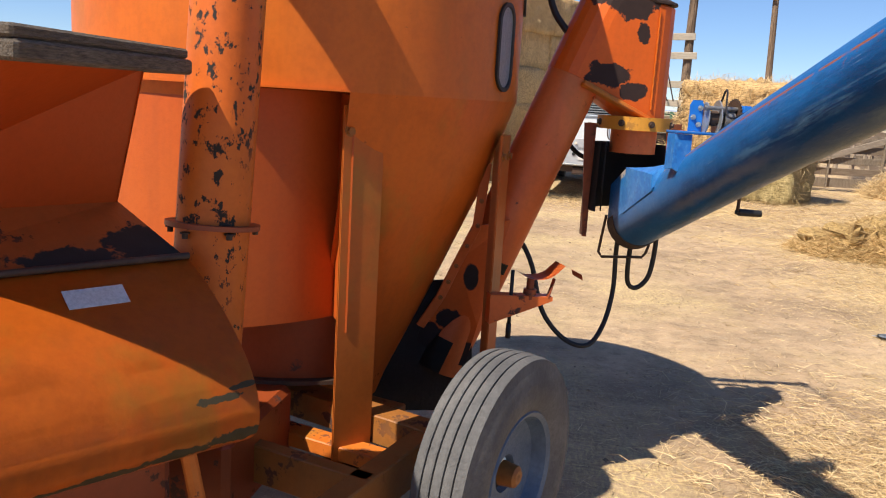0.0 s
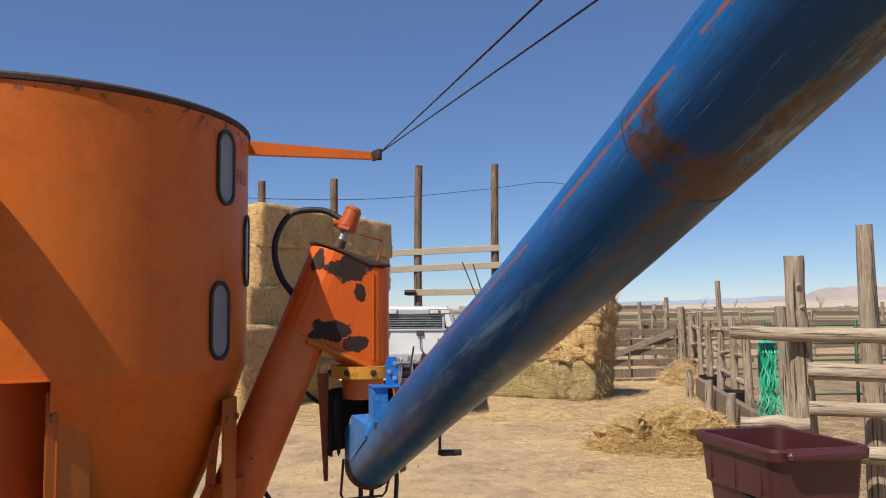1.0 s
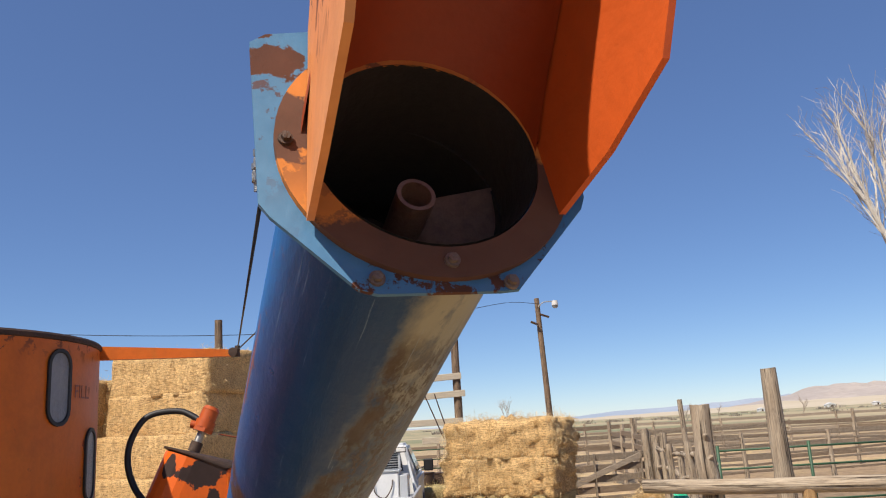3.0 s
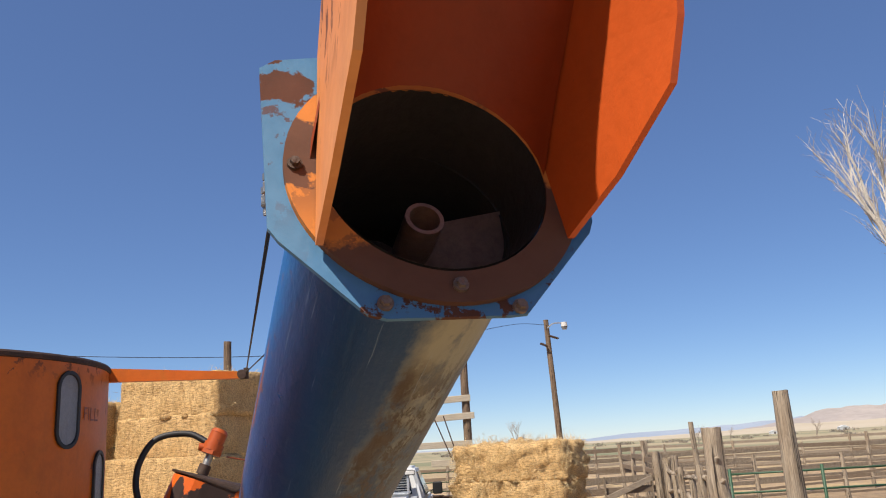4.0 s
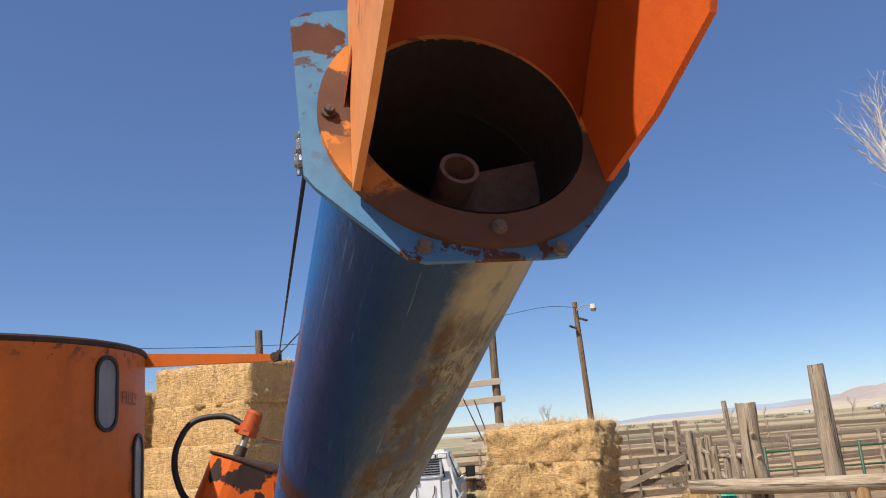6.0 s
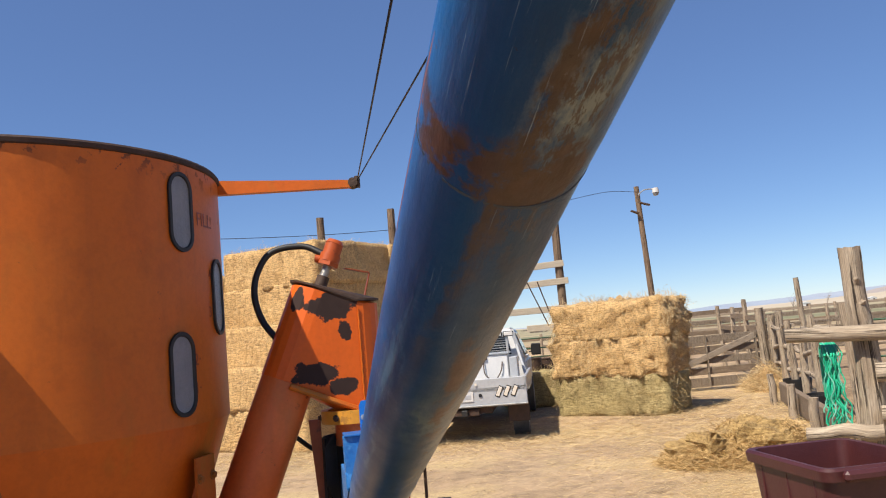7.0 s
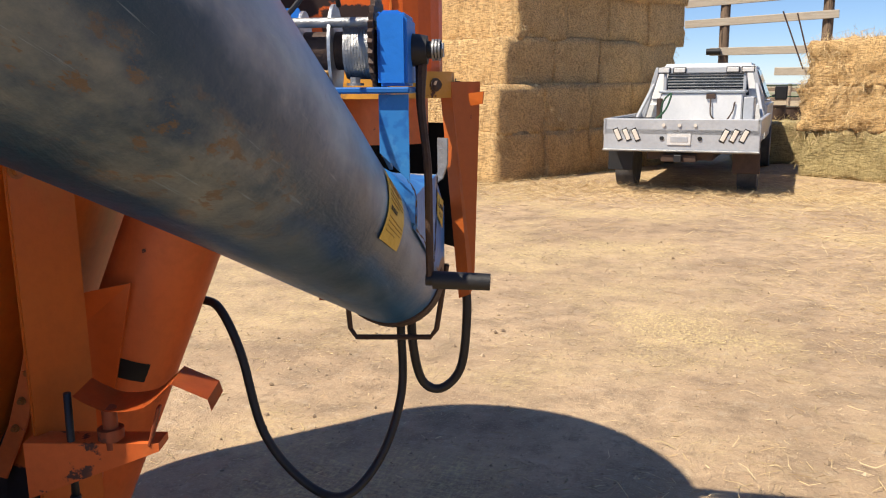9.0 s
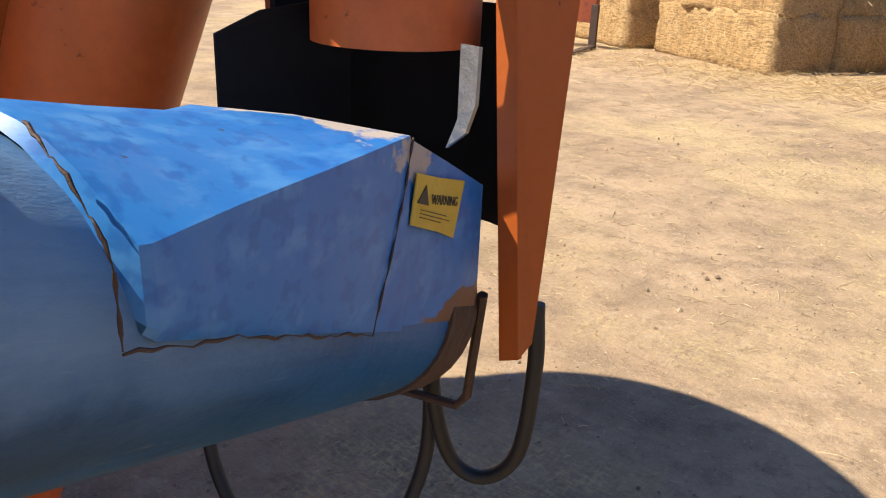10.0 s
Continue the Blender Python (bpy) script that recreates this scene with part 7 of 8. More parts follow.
    for x in (-0.62, -0.38, 0.42, 0.64):
        g = bmesh.new()
        box(g, at(x, 2.50, 1.67), (0.17, 0.03, 0.07), T, 0.02)
        lamp_ = part("rack_lamp", g, PAPER, head_, "oval work lamp")
        g = bmesh.new()
        box(g, at(x, 2.512, 1.67), (0.20, 0.03, 0.095), T, 0.03)
        part("lamp_surround", g, BLACK, lamp_, "dark lamp surround")
    # cab, built as a tapered shell
    g = bmesh.new()
    low = [at(x, y, 0.55) for x, y in ((-0.92, 2.7), (0.92, 2.7), (0.92, 5.3), (-0.92, 5.3))]
    belt = [at(x, y, 1.18) for x, y in ((-0.94, 2.7), (0.94, 2.7), (0.94, 5.3), (-0.94, 5.3))]
    roof = [at(x, y, 1.78) for x, y in ((-0.70, 2.85), (0.70, 2.85), (0.70, 4.0), (-0.70, 4.0))]
    belt2 = [at(x, y, 1.18) for x, y in ((-0.90, 2.72), (0.90, 2.72), (0.90, 4.6), (-0.90, 4.6))]
    for ring_a, ring_b in ((low, belt), (belt2, roof)):
        va, vb = [g.verts.new(p) for p in ring_a], [g.verts.new(p) for p in ring_b]
        g.faces.new(va)
        g.faces.new(vb)
        for k in range(4):
            g.faces.new((va[k], va[(k + 1) % 4], vb[(k + 1) % 4], vb[k]))
    bmesh.ops.bevel(g, geom=g.edges[:], offset=0.05, segments=3, affect="EDGES")
    for fc in g.faces:
        fc.smooth = True
    cab = part("cab", g, TRUCK_PAINT, ob, "white painted cab")
    g = bmesh.new()
    prism(g, [at(-0.66, 2.73, 1.28), at(0.66, 2.73, 1.28), at(0.58, 2.80, 1.66), at(-0.58, 2.80, 1.66)], f * -0.02)
    part("rear_window", g, DARK_GLASS, cab)
    g = bmesh.new()
    prism(g, [at(0.90, 2.95, 1.24), at(0.895, 4.35, 1.24), at(0.735, 3.95, 1.68), at(0.735, 3.05, 1.68)], s * 0.012)
    part("side_window", g, DARK_GLASS, cab)
    for x in (-1.08, 1.08):
        g = bmesh.new()
        box(g, at(x, 4.3, 1.30), (0.20, 0.08, 0.24), T, 0.02)
        tube(g, at(x * 0.86, 4.3, 1.25), at(x, 4.3, 1.28), 0.015, seg=8)
        part("mirror", g, BLACK, ob, "black door mirror")
    for x in (-0.82, 0.82):
        slab("mud_flap", (x, 0.35, 0.46), (0.34, 0.02, 0.34), BLACK if x < 0 else DARK_STEEL)
        for y in (0.95, 4.7):
            g = bmesh.new()
            c = at(x, y, 0.36)
            tube(g, c - s * 0.125, c + s * 0.125, 0.36, seg=36)
            bmesh.ops.bevel(g, geom=[e for e in g.edges if len(e.link_faces) == 2 and e.calc_face_angle(0) > 1.0], offset=0.04, segments=3, affect="EDGES")
            ty = part("wheel_tyre", g, RUBBER, ob, "black truck tyre")
            g = bmesh.new()
            sg = 1 if x > 0 else -1
            tube(g, c + s * 0.10 * sg, c + s * 0.13 * sg, 0.20, 0.16, seg=24)
            part("wheel_rim", g, STEEL, ty)
    return ob


truck()


# ---- tall posts with boards behind the truck, yard lamp ----
def post_thing(name, x, y, h, r0, r1, seed, material, label, category="post", group="", lean=(0, 0)):
    ob = thing(name, (x, y, 0), label, category, group)
    g = bmesh.new()
    log(g, (x, y, -0.05), (x + lean[0], y + lean[1], h), r0, r1, seed, 12, max(8, int(h * 4)), 0.07, 0.03 if h < 3 else 0.06)
    part("trunk", g, material, ob)
    return ob


for k, (x, y, h) in enumerate(((-3.72, 21.2, 5.15), (-1.80, 21.2, 5.2), (0.42, 21.6, 5.62), (2.52, 21.6, 5.66))):
    post_thing("tall_post", x, y, h, 0.115, 0.10, 60 + k, LOG_TALL, "tall weathered brown post of a stackyard", "post", "stackyard posts")
for k, (x0, z0, x1, z1) in enumerate(((-0.45, 3.22, 2.62, 3.36), (-0.45, 2.78, 2.70, 2.90), (0.12, 2.17, 2.60, 2.18), (1.5, 1.72, 3.6, 1.70))):
    g = bmesh.new()
    beam(g, (x0, 21.46, z0), (x1, 21.46, z1), 0.045, 0.17, bevel=0.008)
    solid("stackyard_board", g, WOOD_PALE, "pale weathered board nailed to tall posts", "board", "object", "stackyard boards")
for k, (x0, x1) in enumerate(((1.58, 2.05), (1.86, 2.20))):
    g = bmesh.new()
    beam(g, (x0, 20.9, 2.95 - 0.05 * k), (x1, 20.9, 1.75), 0.03, 0.03)
    solid("leaning_rod", g, DARK_STEEL, "thin dark rod leaning by the boards", "rod", "object", "leaning rods")
g = bmesh.new()
tube(g, (0.05, 21.40, 2.17), (0.35, 21.40, 2.17), 0.07, seg=12)
solid("dark_block", g, BLACK, "small dark block on a board end", "block", "object")

lamp = thing("yard_lamp", (7.45, 36, 0), "tall wooden yard light pole with a small lamp", "street lamp")
g = bmesh.new()
log(g, (7.45, 36, -0.1), (7.22, 36, 7.55), 0.15, 0.115, 91, 12, 24, 0.05, 0.04)
part("pole", g, LOG_TALL, lamp)
g = bmesh.new()
sweep(g, smooth_path([V(7.24, 35.85, 7.15), V(7.45, 35.8, 7.32), V(7.70, 35.8, 7.36), V(7.95, 35.8, 7.34)], 6), 0.03, 8)
arm_ = part("lamp_arm", g, GALV, lamp)
g = bmesh.new()
tube(g, (8.0, 35.8, 7.38), (8.0, 35.8, 7.18), 0.13, 0.15, seg=16)
part("lamp_head", g, PAPER, arm_, "white lamp head")
g = bmesh.new()
tube(g, (8.0, 35.8, 7.18), (8.0, 35.8, 7.05), 0.15, 0.10, seg=16)
part("lamp_lens", g, PANE, arm_)
g = bmesh.new()
box(g, (7.48, 35.8, 6.72), (0.44, 0.22, 0.07), Matrix.Rotation(radians(20), 3, "Y"), 0.02)
part("floodlight", g, DARK_STEEL, lamp)
g = bmesh.new()
box(g, (7.0, 35.8, 6.40), (0.36, 0.2, 0.08), Matrix.Rotation(radians(25), 3, "Y"), 0.02)
part("floodlight", g, DARK_STEEL, lamp)
g = bmesh.new()
wire = [V(7.22, 35.9, 7.3), V(5.6, 34.5, 7.2), V(2.6, 31, 6.35), V(-2, 27, 5.45), V(-8, 24, 5.3), V(-16, 22, 5.9)]
sweep(g, smooth_path(wire, 8), 0.011, 6)
part("power_line", g, BLACK, lamp, "thin dark overhead wire")


# ---- corral fences ----
def rail(ob, a, b, r0, r1, seed, material=LOG_RAIL):
    g = bmesh.new()
    log(g, a, b, r0, r1, seed, 14, 24, 0.12, 0.04)
    return part("rail", g, material, ob)


def knotted(bm, a, b, r, seed, count):
    """Broken branch stubs on a post."""
    rnd_ = random.Random(seed)
    for _ in range(count):
        p = Vector(a).lerp(Vector(b), rnd_.uniform(0.3, 0.92))
        w_ = rnd_.uniform(0, 6.28)
        d_ = V(math.cos(w_), math.sin(w_), rnd_.uniform(0.2, 0.7)).normalized()
        log(bm, p + d_ * r * 0.5, p + d_ * (r + rnd_.uniform(0.004, 0.014)), r * rnd_.uniform(0.34, 0.5), r * rnd_.uniform(0.06, 0.12), seed + _, 10, 4, 0.4, 0.0)


near = thing("pole_fence", (3.32, 5.615, 0), "weathered grey pole fence with thick knotty posts", "fence")
for k, (x, y, h, r0, r1) in enumerate(((3.32, 5.615, 2.08, 0.092, 0.062), (6.35, 4.3, 1.75, 0.10, 0.085), (9.4, 3.0, 1.8, 0.10, 0.085))):
    g = bmesh.new()
    log(g, (x - 0.02, y, -0.1), (x, y, h), r0, r1, 100 + k, 18, 40, 0.22, 0.04)
    knotted(g, (x - 0.02, y, -0.1), (x, y, h), (r0 + r1) / 2, 500 + 20 * k, 9)
    part("fence_post", g, LOG_POST, near, "knotty grey post")
g = bmesh.new()
log(g, (3.42, 5.66, -0.1), (3.38, 5.66, 1.55), 0.075, 0.045, 111, 12, 18, 0.16, 0.05)
part("fence_post", g, LOG_POST, near, "short split post")
RD = V(0.918, -0.397, 0)
base = V(3.32, 5.615, 0) - V(0.397, 0.918, 0) * 0.10
for k, (s0_, s1_, z0, z1, r0, r1) in enumerate(((-0.45, 3.35, 1.545, 1.45, 0.048, 0.062), (0.05, 3.4, 1.27, 1.21, 0.058, 0.066), (0.05, 3.4, 1.01, 0.98, 0.05, 0.055), (0.02, 3.4, 0.72, 0.72, 0.062, 0.06), (-0.40, 0.05, 0.90, 0.90, 0.045, 0.05), (3.1, 6.6, 1.45, 1.46, 0.055, 0.06), (3.1, 6.6, 1.15, 1.12, 0.055, 0.06), (3.1, 6.6, 0.75, 0.7, 0.055, 0.06))):
    p0, p1 = base + RD * s0_ + V(0, 0, z0), base + RD * s1_ + V(0, 0, z1)
    rail(near, p0, p1, r0, r1, 120 + k)
g = bmesh.new()
log(g, (3.90, 5.24, 0.55), (3.86, 5.26, 1.52), 0.07, 0.042, 141, 12, 12, 0.16, 0.02)
part("stub_post", g, LOG_SPLIT, near, "split orange-brown stub post")
post_thing("corral_post", 3.98, 5.80, 2.32, 0.082, 0.058, 150, LOG_POST, "tall grey corral post", "post", "corral posts", (-0.06, 0))
post_thing("corral_post", 3.55, 6.35, 1.72, 0.05, 0.042, 151, LOG_POST, "thin grey corral post", "post", "corral posts", (-0.03, 0))

# lane fence running back to the gate, with a bunk wall beside it
lane = thing("lane_fence", (4.6, 9.5, 0), "old lane fence of mixed posts and poles", "fence")
pts = [(5.75, 12.6, 1.25), (5.95, 13.8, 1.55), (6.15, 15.0, 1.25), (6.4, 16.2, 1.45), (6.6, 17.4, 1.25), (6.8, 18.7, 1.4)]
for k, (x, y, h) in enumerate(pts):
    g = bmesh.new()
    log(g, (x, y, -0.05), (x + 0.04 * (k % 3 - 1), y, h), 0.075, 0.06, 160 + k, 10, 12, 0.1, 0.04)
    part("fence_post", g, LOG_POST, lane)
for k in range(len(pts) - 1):
    for j, z in enumerate((0.45, 0.85, 1.25)):
        rail(lane, (pts[k][0] + 0.05, pts[k][1], z + 0.05 * ((k + j) % 3)), (pts[k + 1][0] + 0.05, pts[k + 1][1], z + 0.04 * ((k * 2 + j) % 3)), 0.04, 0.045, 180 + k * 3 + j, LOG_POST if (k + j) % 2 else LOG_RAIL)
post_thing("corral_post", 7.9, 19.6, 2.37, 0.08, 0.06, 152, LOG_POST, "tall thin leaning corral post", "post", "corral posts", (-0.1, 0))
g = bmesh.new()
beam(g, (5.80, 15.2, 0.22), (4.85, 10.2, 0.22), 0.10, 0.34, bevel=0.012)
solid("bunk_wall", g, WOOD_BOARD, "long brown plank feed bunk wall by the fence", "feed bunk", "object")
for k, (x, y) in enumerate(((5.72, 15.1), (5.3, 12.9), (4.92, 10.9))):
    post_thing("bunk_post", x - 0.12, y, 0.55, 0.07, 0.06, 210 + k, LOG_POST, "short brown post holding the bunk wall", "post", "bunk posts")

# wide plank gate at the lane's end
gate = thing("plank_gate", (5.8, 19.0, 0), "wide weathered plank gate with a diagonal brace", "gate")
g0, g1 = V(4.2, 18.75, 0), V(6.62, 19.05, 0)
for k, z in enumerate((0.18, 0.42, 0.66, 0.90, 1.14)):
    g = bmesh.new()
    beam(g, g0 + V(0, 0, z), g1 + V(0, 0, z + 0.02), 0.03, 0.15 if k else 0.2, bevel=0.005)
    part("plank", g, WOOD_BOARD if k % 2 else WOOD_GREY, gate)
g = bmesh.new()
beam(g, g0 + V(0.35, -0.05, 0.45), g1 + V(-0.05, -0.05, 1.16), 0.03, 0.13, bevel=0.005)
part("brace", g, WOOD_RAIL, gate)
for t in (0.03, 0.5, 0.97):
    g = bmesh.new()
    p = g0.lerp(g1, t) + V(0, -0.03, 0)
    beam(g, p + V(0, 0, 0.08), p + V(0, 0, 1.24), 0.03, 0.12, (0, -1, 0), 0.005)
    part("upright", g, WOOD_GREY, gate)
for k, (x, y, h) in enumerate(((6.72, 19.05, 1.74), (6.95, 19.0, 1.55), (7.05, 18.8, 1.62), (4.1, 18.7, 1.6))):
    post_thing("gate_post", x, y, h, 0.095, 0.085, 220 + k, LOG_POST, "thick grey gate post", "post", "gate posts")


def board_fence(name, a, b, heights, spacing, post_h, material, seed, label, thick=0.03, tall=0.13):
    """A run of rails on posts between two places."""
    a, b = V(*a), V(*b)
    ob = thing(name, a, label, "fence", "far corral fences")
    n_ = max(1, int((b - a).length / spacing))
    rnd_ = random.Random(seed)
    for k in range(n_ + 1):
        p = a.lerp(b, k / n_)
        g = bmesh.new()
        log(g, p - V(0, 0, 0.05), p + V(rnd_.uniform(-0.05, 0.05), 0, post_h + rnd_.uniform(-0.1, 0.25)), 0.075, 0.06, seed + k, 8, 6, 0.08, 0.03)
        part("fence_post", g, LOG_POST, ob)
    for k in range(n_):
        for z in heights:
            g = bmesh.new()
            p, q = a.lerp(b, k / n_), a.lerp(b, (k + 1) / n_)
            beam(g, p + V(0, 0, z + rnd_.uniform(-0.05, 0.05)), q + V(0, 0, z + rnd_.uniform(-0.05, 0.05)), thick, tall, bevel=0.005)
            part("rail", g, material if rnd_.random() < 0.7 else WOOD_BOARD, ob)
    return ob


def pipe_panel(a, b, seed):
    """A welded pipe panel with green rails."""
    a, b = V(*a), V(*b)
    ob = thing("pipe_panel", a, "green welded pipe corral panel", "fence panel", "green pipe panels")
    for z in (0.35, 0.62, 0.88, 1.14, 1.42):
        g = bmesh.new()
        tube(g, a + V(0, 0, z), b + V(0, 0, z), 0.016, seg=8)
        part("pipe_rail", g, GREEN_PIPE, ob)
    for t in (0.0, 0.5, 1.0):
        g = bmesh.new()
        p = a.lerp(b, t)
        tube(g, p, p + V(0, 0, 1.5), 0.026, seg=8)
        part("pipe_upright", g, GREEN_PIPE, ob)


board_fence("far_fence", (4.0, 25.5, 0), (8.5, 26.5, 0), (0.5, 0.8, 1.1, 1.4, 1.7), 2.2, 1.9, WOOD_GREY, 300, "far weathered board corral fence")
board_fence("far_fence", (8.5, 26.5, 0), (30, 30, 0), (0.45, 0.8, 1.15, 1.5), 2.6, 1.7, WOOD_GREY, 320, "far weathered board corral fence")
board_fence("far_fence", (7.6, 21.6, 0), (26, 24.5, 0), (0.35, 0.6, 0.85, 1.1, 1.3), 2.4, 1.45, WOOD_GREY, 440, "grey pole pen fence beyond the lane", 0.05, 0.06)
board_fence("far_fence", (6, 37, 0), (40, 36, 0), (0.4, 0.65, 0.9, 1.15, 1.4), 3.0, 1.6, WOOD_GREY, 470, "far grey pole pen fence", 0.05, 0.07)
board_fence("far_fence", (-6, 33, 0), (5, 33, 0), (0.5, 0.9, 1.3), 2.6, 1.5, WOOD_GREY, 350, "far weathered board corral fence")
board_fence("far_fence", (9, 42, 0), (44, 40, 0), (0.5, 0.9, 1.3, 1.6), 3.2, 1.8, WOOD_RAIL, 360, "far weathered board corral fence")
board_fence("cross_fence", (6.8, 19.1, 0), (7.6, 26.0, 0), (0.45, 0.85, 1.25, 1.55), 1.8, 1.75, WOOD_BOARD, 390, "grey corral cross fence by the gate")
for k in range(5):
    p = V(6.0, 12.6, 0) + V(2.9, -0.15, 0) * k
    pipe_panel(p, p + V(2.85, -0.15, 0), 400 + k)
for k in range(3):
    p = V(5.3, 24.2, 0) + V(-2.8, 0.1, 0) * k
    pipe_panel(p, p + V(-2.75, 0.1, 0), 420 + k)

# tubs and gear by the lane
for k, (x, y, r, h) in enumerate(((5.75, 13.2, 0.24, 0.34), (6.35, 16.0, 0.24, 0.36))):
    g = bmesh.new()
    lathe(g, (x, y), [(r * 0.85, 0.0), (r, h), (r + 0.02, h), (r + 0.02, h - 0.03), (r * 0.85 - 0.02, 0.0)], seg=28)
    solid("rubber_tub", g, BLACK, "black rubber feed tub by the fence", "tub", "object", "rubber tubs")
for k, (x, y, z) in enumerate(((1.52, 19.2, 1.02), (1.85, 19.6, 0.98))):
    g = bmesh.new()
    tube(g, (x, y, 0.0), (x, y, z), 0.20, 0.19, seg=20)
    tube(g, (x, y, z), (x, y, z + 0.02), 0.205, seg=20)
    solid("oil_drum", g, DARK_STEEL, "dark steel drum behind the truck", "drum", "object", "drums")

# green baling twine hung over the rail
tw = thing("twine_bundle", (3.1, 5.72, 0), "bundle of bright green baling twine hung on a fence rail", "twine")
rnd = random.Random(8)
for k in range(24):
    u = -1 + 2 * (k + rnd.uniform(0.0, 1.0)) / 24
    zb = rnd.uniform(0.74, 1.02)
    ph, wl = rnd.uniform(0, 6.3), rnd.uniform(0.10, 0.22)
    near_ = rnd.uniform(-0.03, 0.03)
    pts = [V(3.13, 5.76, 1.24 - rnd.random() * 0.2), V(3.13, 5.755, 1.43), V(3.13, 5.70, 1.455)]
    pts = [p + V(0.85, -0.37, 0) * u * 0.045 for p in pts]
    z = 1.40
    while z > zb:
        t = (1.40 - z) / 0.6
        side = u * (0.048 + 0.034 * t + 0.012 * math.sin(z * 9)) + 0.013 * math.sin(ph + z / wl * 6.3) * (0.5 + t) + rnd.uniform(-0.004, 0.004)
        pts.append(V(3.13, 5.70, 0) + V(0.85, -0.37, 0) * side + V(-0.02, -0.075 - near_ + 0.010 * math.cos(ph + z / wl * 5), z))
        z -= 0.02
    g = bmesh.new()
    sweep(g, smooth_path(pts, 2), 0.0044, 6)
    part("twine_strand", g, TWINE if k % 5 else TWINE_PALE, tw)


# ---- maroon wheeled cart ----
def cart():
    ob = thing("garbage_cart", (2.55, 4.22, 0), "maroon plastic wheeled garbage cart standing open", "trash bin")
    a = radians(-78.5)
    ex, ey = V(math.cos(a), math.sin(a), 0) * 0.95, V(-math.sin(a), math.cos(a), 0) * 0.87
    c0 = V(2.187, 4.54, 0) + ex * 0.392 + ey * 0.334

    def ring(g, z, half_x, half_y, r=0.06, seg=6):
        out = []
        for qx, qy, start in ((1, 1, 0), (-1, 1, 90), (-1, -1, 180), (1, -1, 270)):
            for k in range(seg + 1):
                w = radians(start + 90 * k / seg)
                out.append(g.verts.new(c0 + ex * (qx * (half_x - r) + math.cos(w) * r) + ey * (qy * (half_y - r) + math.sin(w) * r) + V(0, 0, z)))
        return out

    def skin(g, rings):
        for p, q in zip(rings, rings[1:]):
            n_ = len(p)
            for k in range(n_):
                g.faces.new((p[k], p[(k + 1) % n_], q[(k + 1) % n_], q[k])).smooth = True
        sharp(g, 30)
    g = bmesh.new()
    rs = [ring(g, z, hx, hy) for z, hx, hy in ((0.03, 0.26, 0.21), (0.05, 0.275, 0.225), (0.735, 0.325, 0.268), (0.755, 0.345, 0.292), (0.96, 0.362, 0.306), (0.965, 0.345, 0.29), (0.76, 0.33, 0.275), (0.10, 0.26, 0.21))]
    skin(g, rs)
    g.faces.new(rs[0])
    g.faces.new(rs[-1])
    body = part("cart_body", g, MAROON, ob, "maroon ribbed plastic body")
    g = bmesh.new()
    skin(g, [ring(g, z, hx, hy) for z, hx, hy in ((0.955, 0.36, 0.304), (0.96, 0.388, 0.33), (1.005, 0.392, 0.334), (1.018, 0.380, 0.322), (1.015, 0.35, 0.295), (0.955, 0.345, 0.29))])
    part("cart_rim", g, MAROON, body)
    for x in (-0.24, 0.0, 0.24):
        g = bmesh.new()
        box(g, c0 + ex * x + ey * -0.300 + V(0, 0, 0.86), (0.012, 0.014, 0.18), Matrix((ex, ey, V(0, 0, 1))).transposed(), 0.004)
        part("rib", g, MAROON, body)
    g = bmesh.new()
    T_ = Matrix((ex, ey, V(0, 0, 1))).transposed()
    box(g, c0 + ex * 0.41 + V(0, 0, 0.985), (0.05, 0.50, 0.05), T_, 0.015)
    part("handle", g, MAROON, body)
    # flat black plate stands in for the recess's shade
    g = bmesh.new()
    prism(g, [c0 + ex * x + ey * -0.288 + V(0, 0, z) for x, z in ((0.03, 0.742), (0.30, 0.742), (0.27, 0.70), (0.23, 0.665), (0.19, 0.652), (0.15, 0.66), (0.11, 0.69), (0.07, 0.725))], ey * 0.05)
    part("grab_recess", g, BLACK, body, "black plate standing for the shaded grab recess")
    # worn stamped mark as plain bars
    for x0, x1, z, h in ((-0.17, -0.11, 0.605, 0.055), (-0.105, -0.06, 0.60, 0.06), (-0.055, -0.02, 0.615, 0.04), (-0.19, 0.03, 0.582, 0.012), (-0.10, 0.02, 0.545, 0.028), (0.0, 0.045, 0.59, 0.075), (-0.09, 0.0, 0.675, 0.014)):
        g = bmesh.new()
        yy = -0.256 - 0.04 * (z - 0.05) / 0.7 - 0.008
        prism(g, [c0 + ex * x + ey * yy + V(0, 0, q) for x, q in ((x0, z), (x1, z + 0.008), (x1, z + h), (x0, z + h - 0.006))], ey * 0.0065)
        part("worn_mark", g, MAROON_WORN, body, "worn pale stamped mark")
    for sgn in (-1, 1):
        g = bmesh.new()
        c = c0 + ex * 0.27 + ey * 0.25 * sgn + V(0, 0, 0.13)
        tube(g, c - ey * 0.03, c + ey * 0.03, 0.13, seg=24)
        part("cart_wheel", g, BLACK, ob, "black plastic wheel")


MAROON_WORN = mottled("worn_maroon_plastic", (0.07, 0.025, 0.024), (0.24, 0.16, 0.14), 26, 0.6, fine=0.9, dark=(0.058, 0.014, 0.014))
cart()

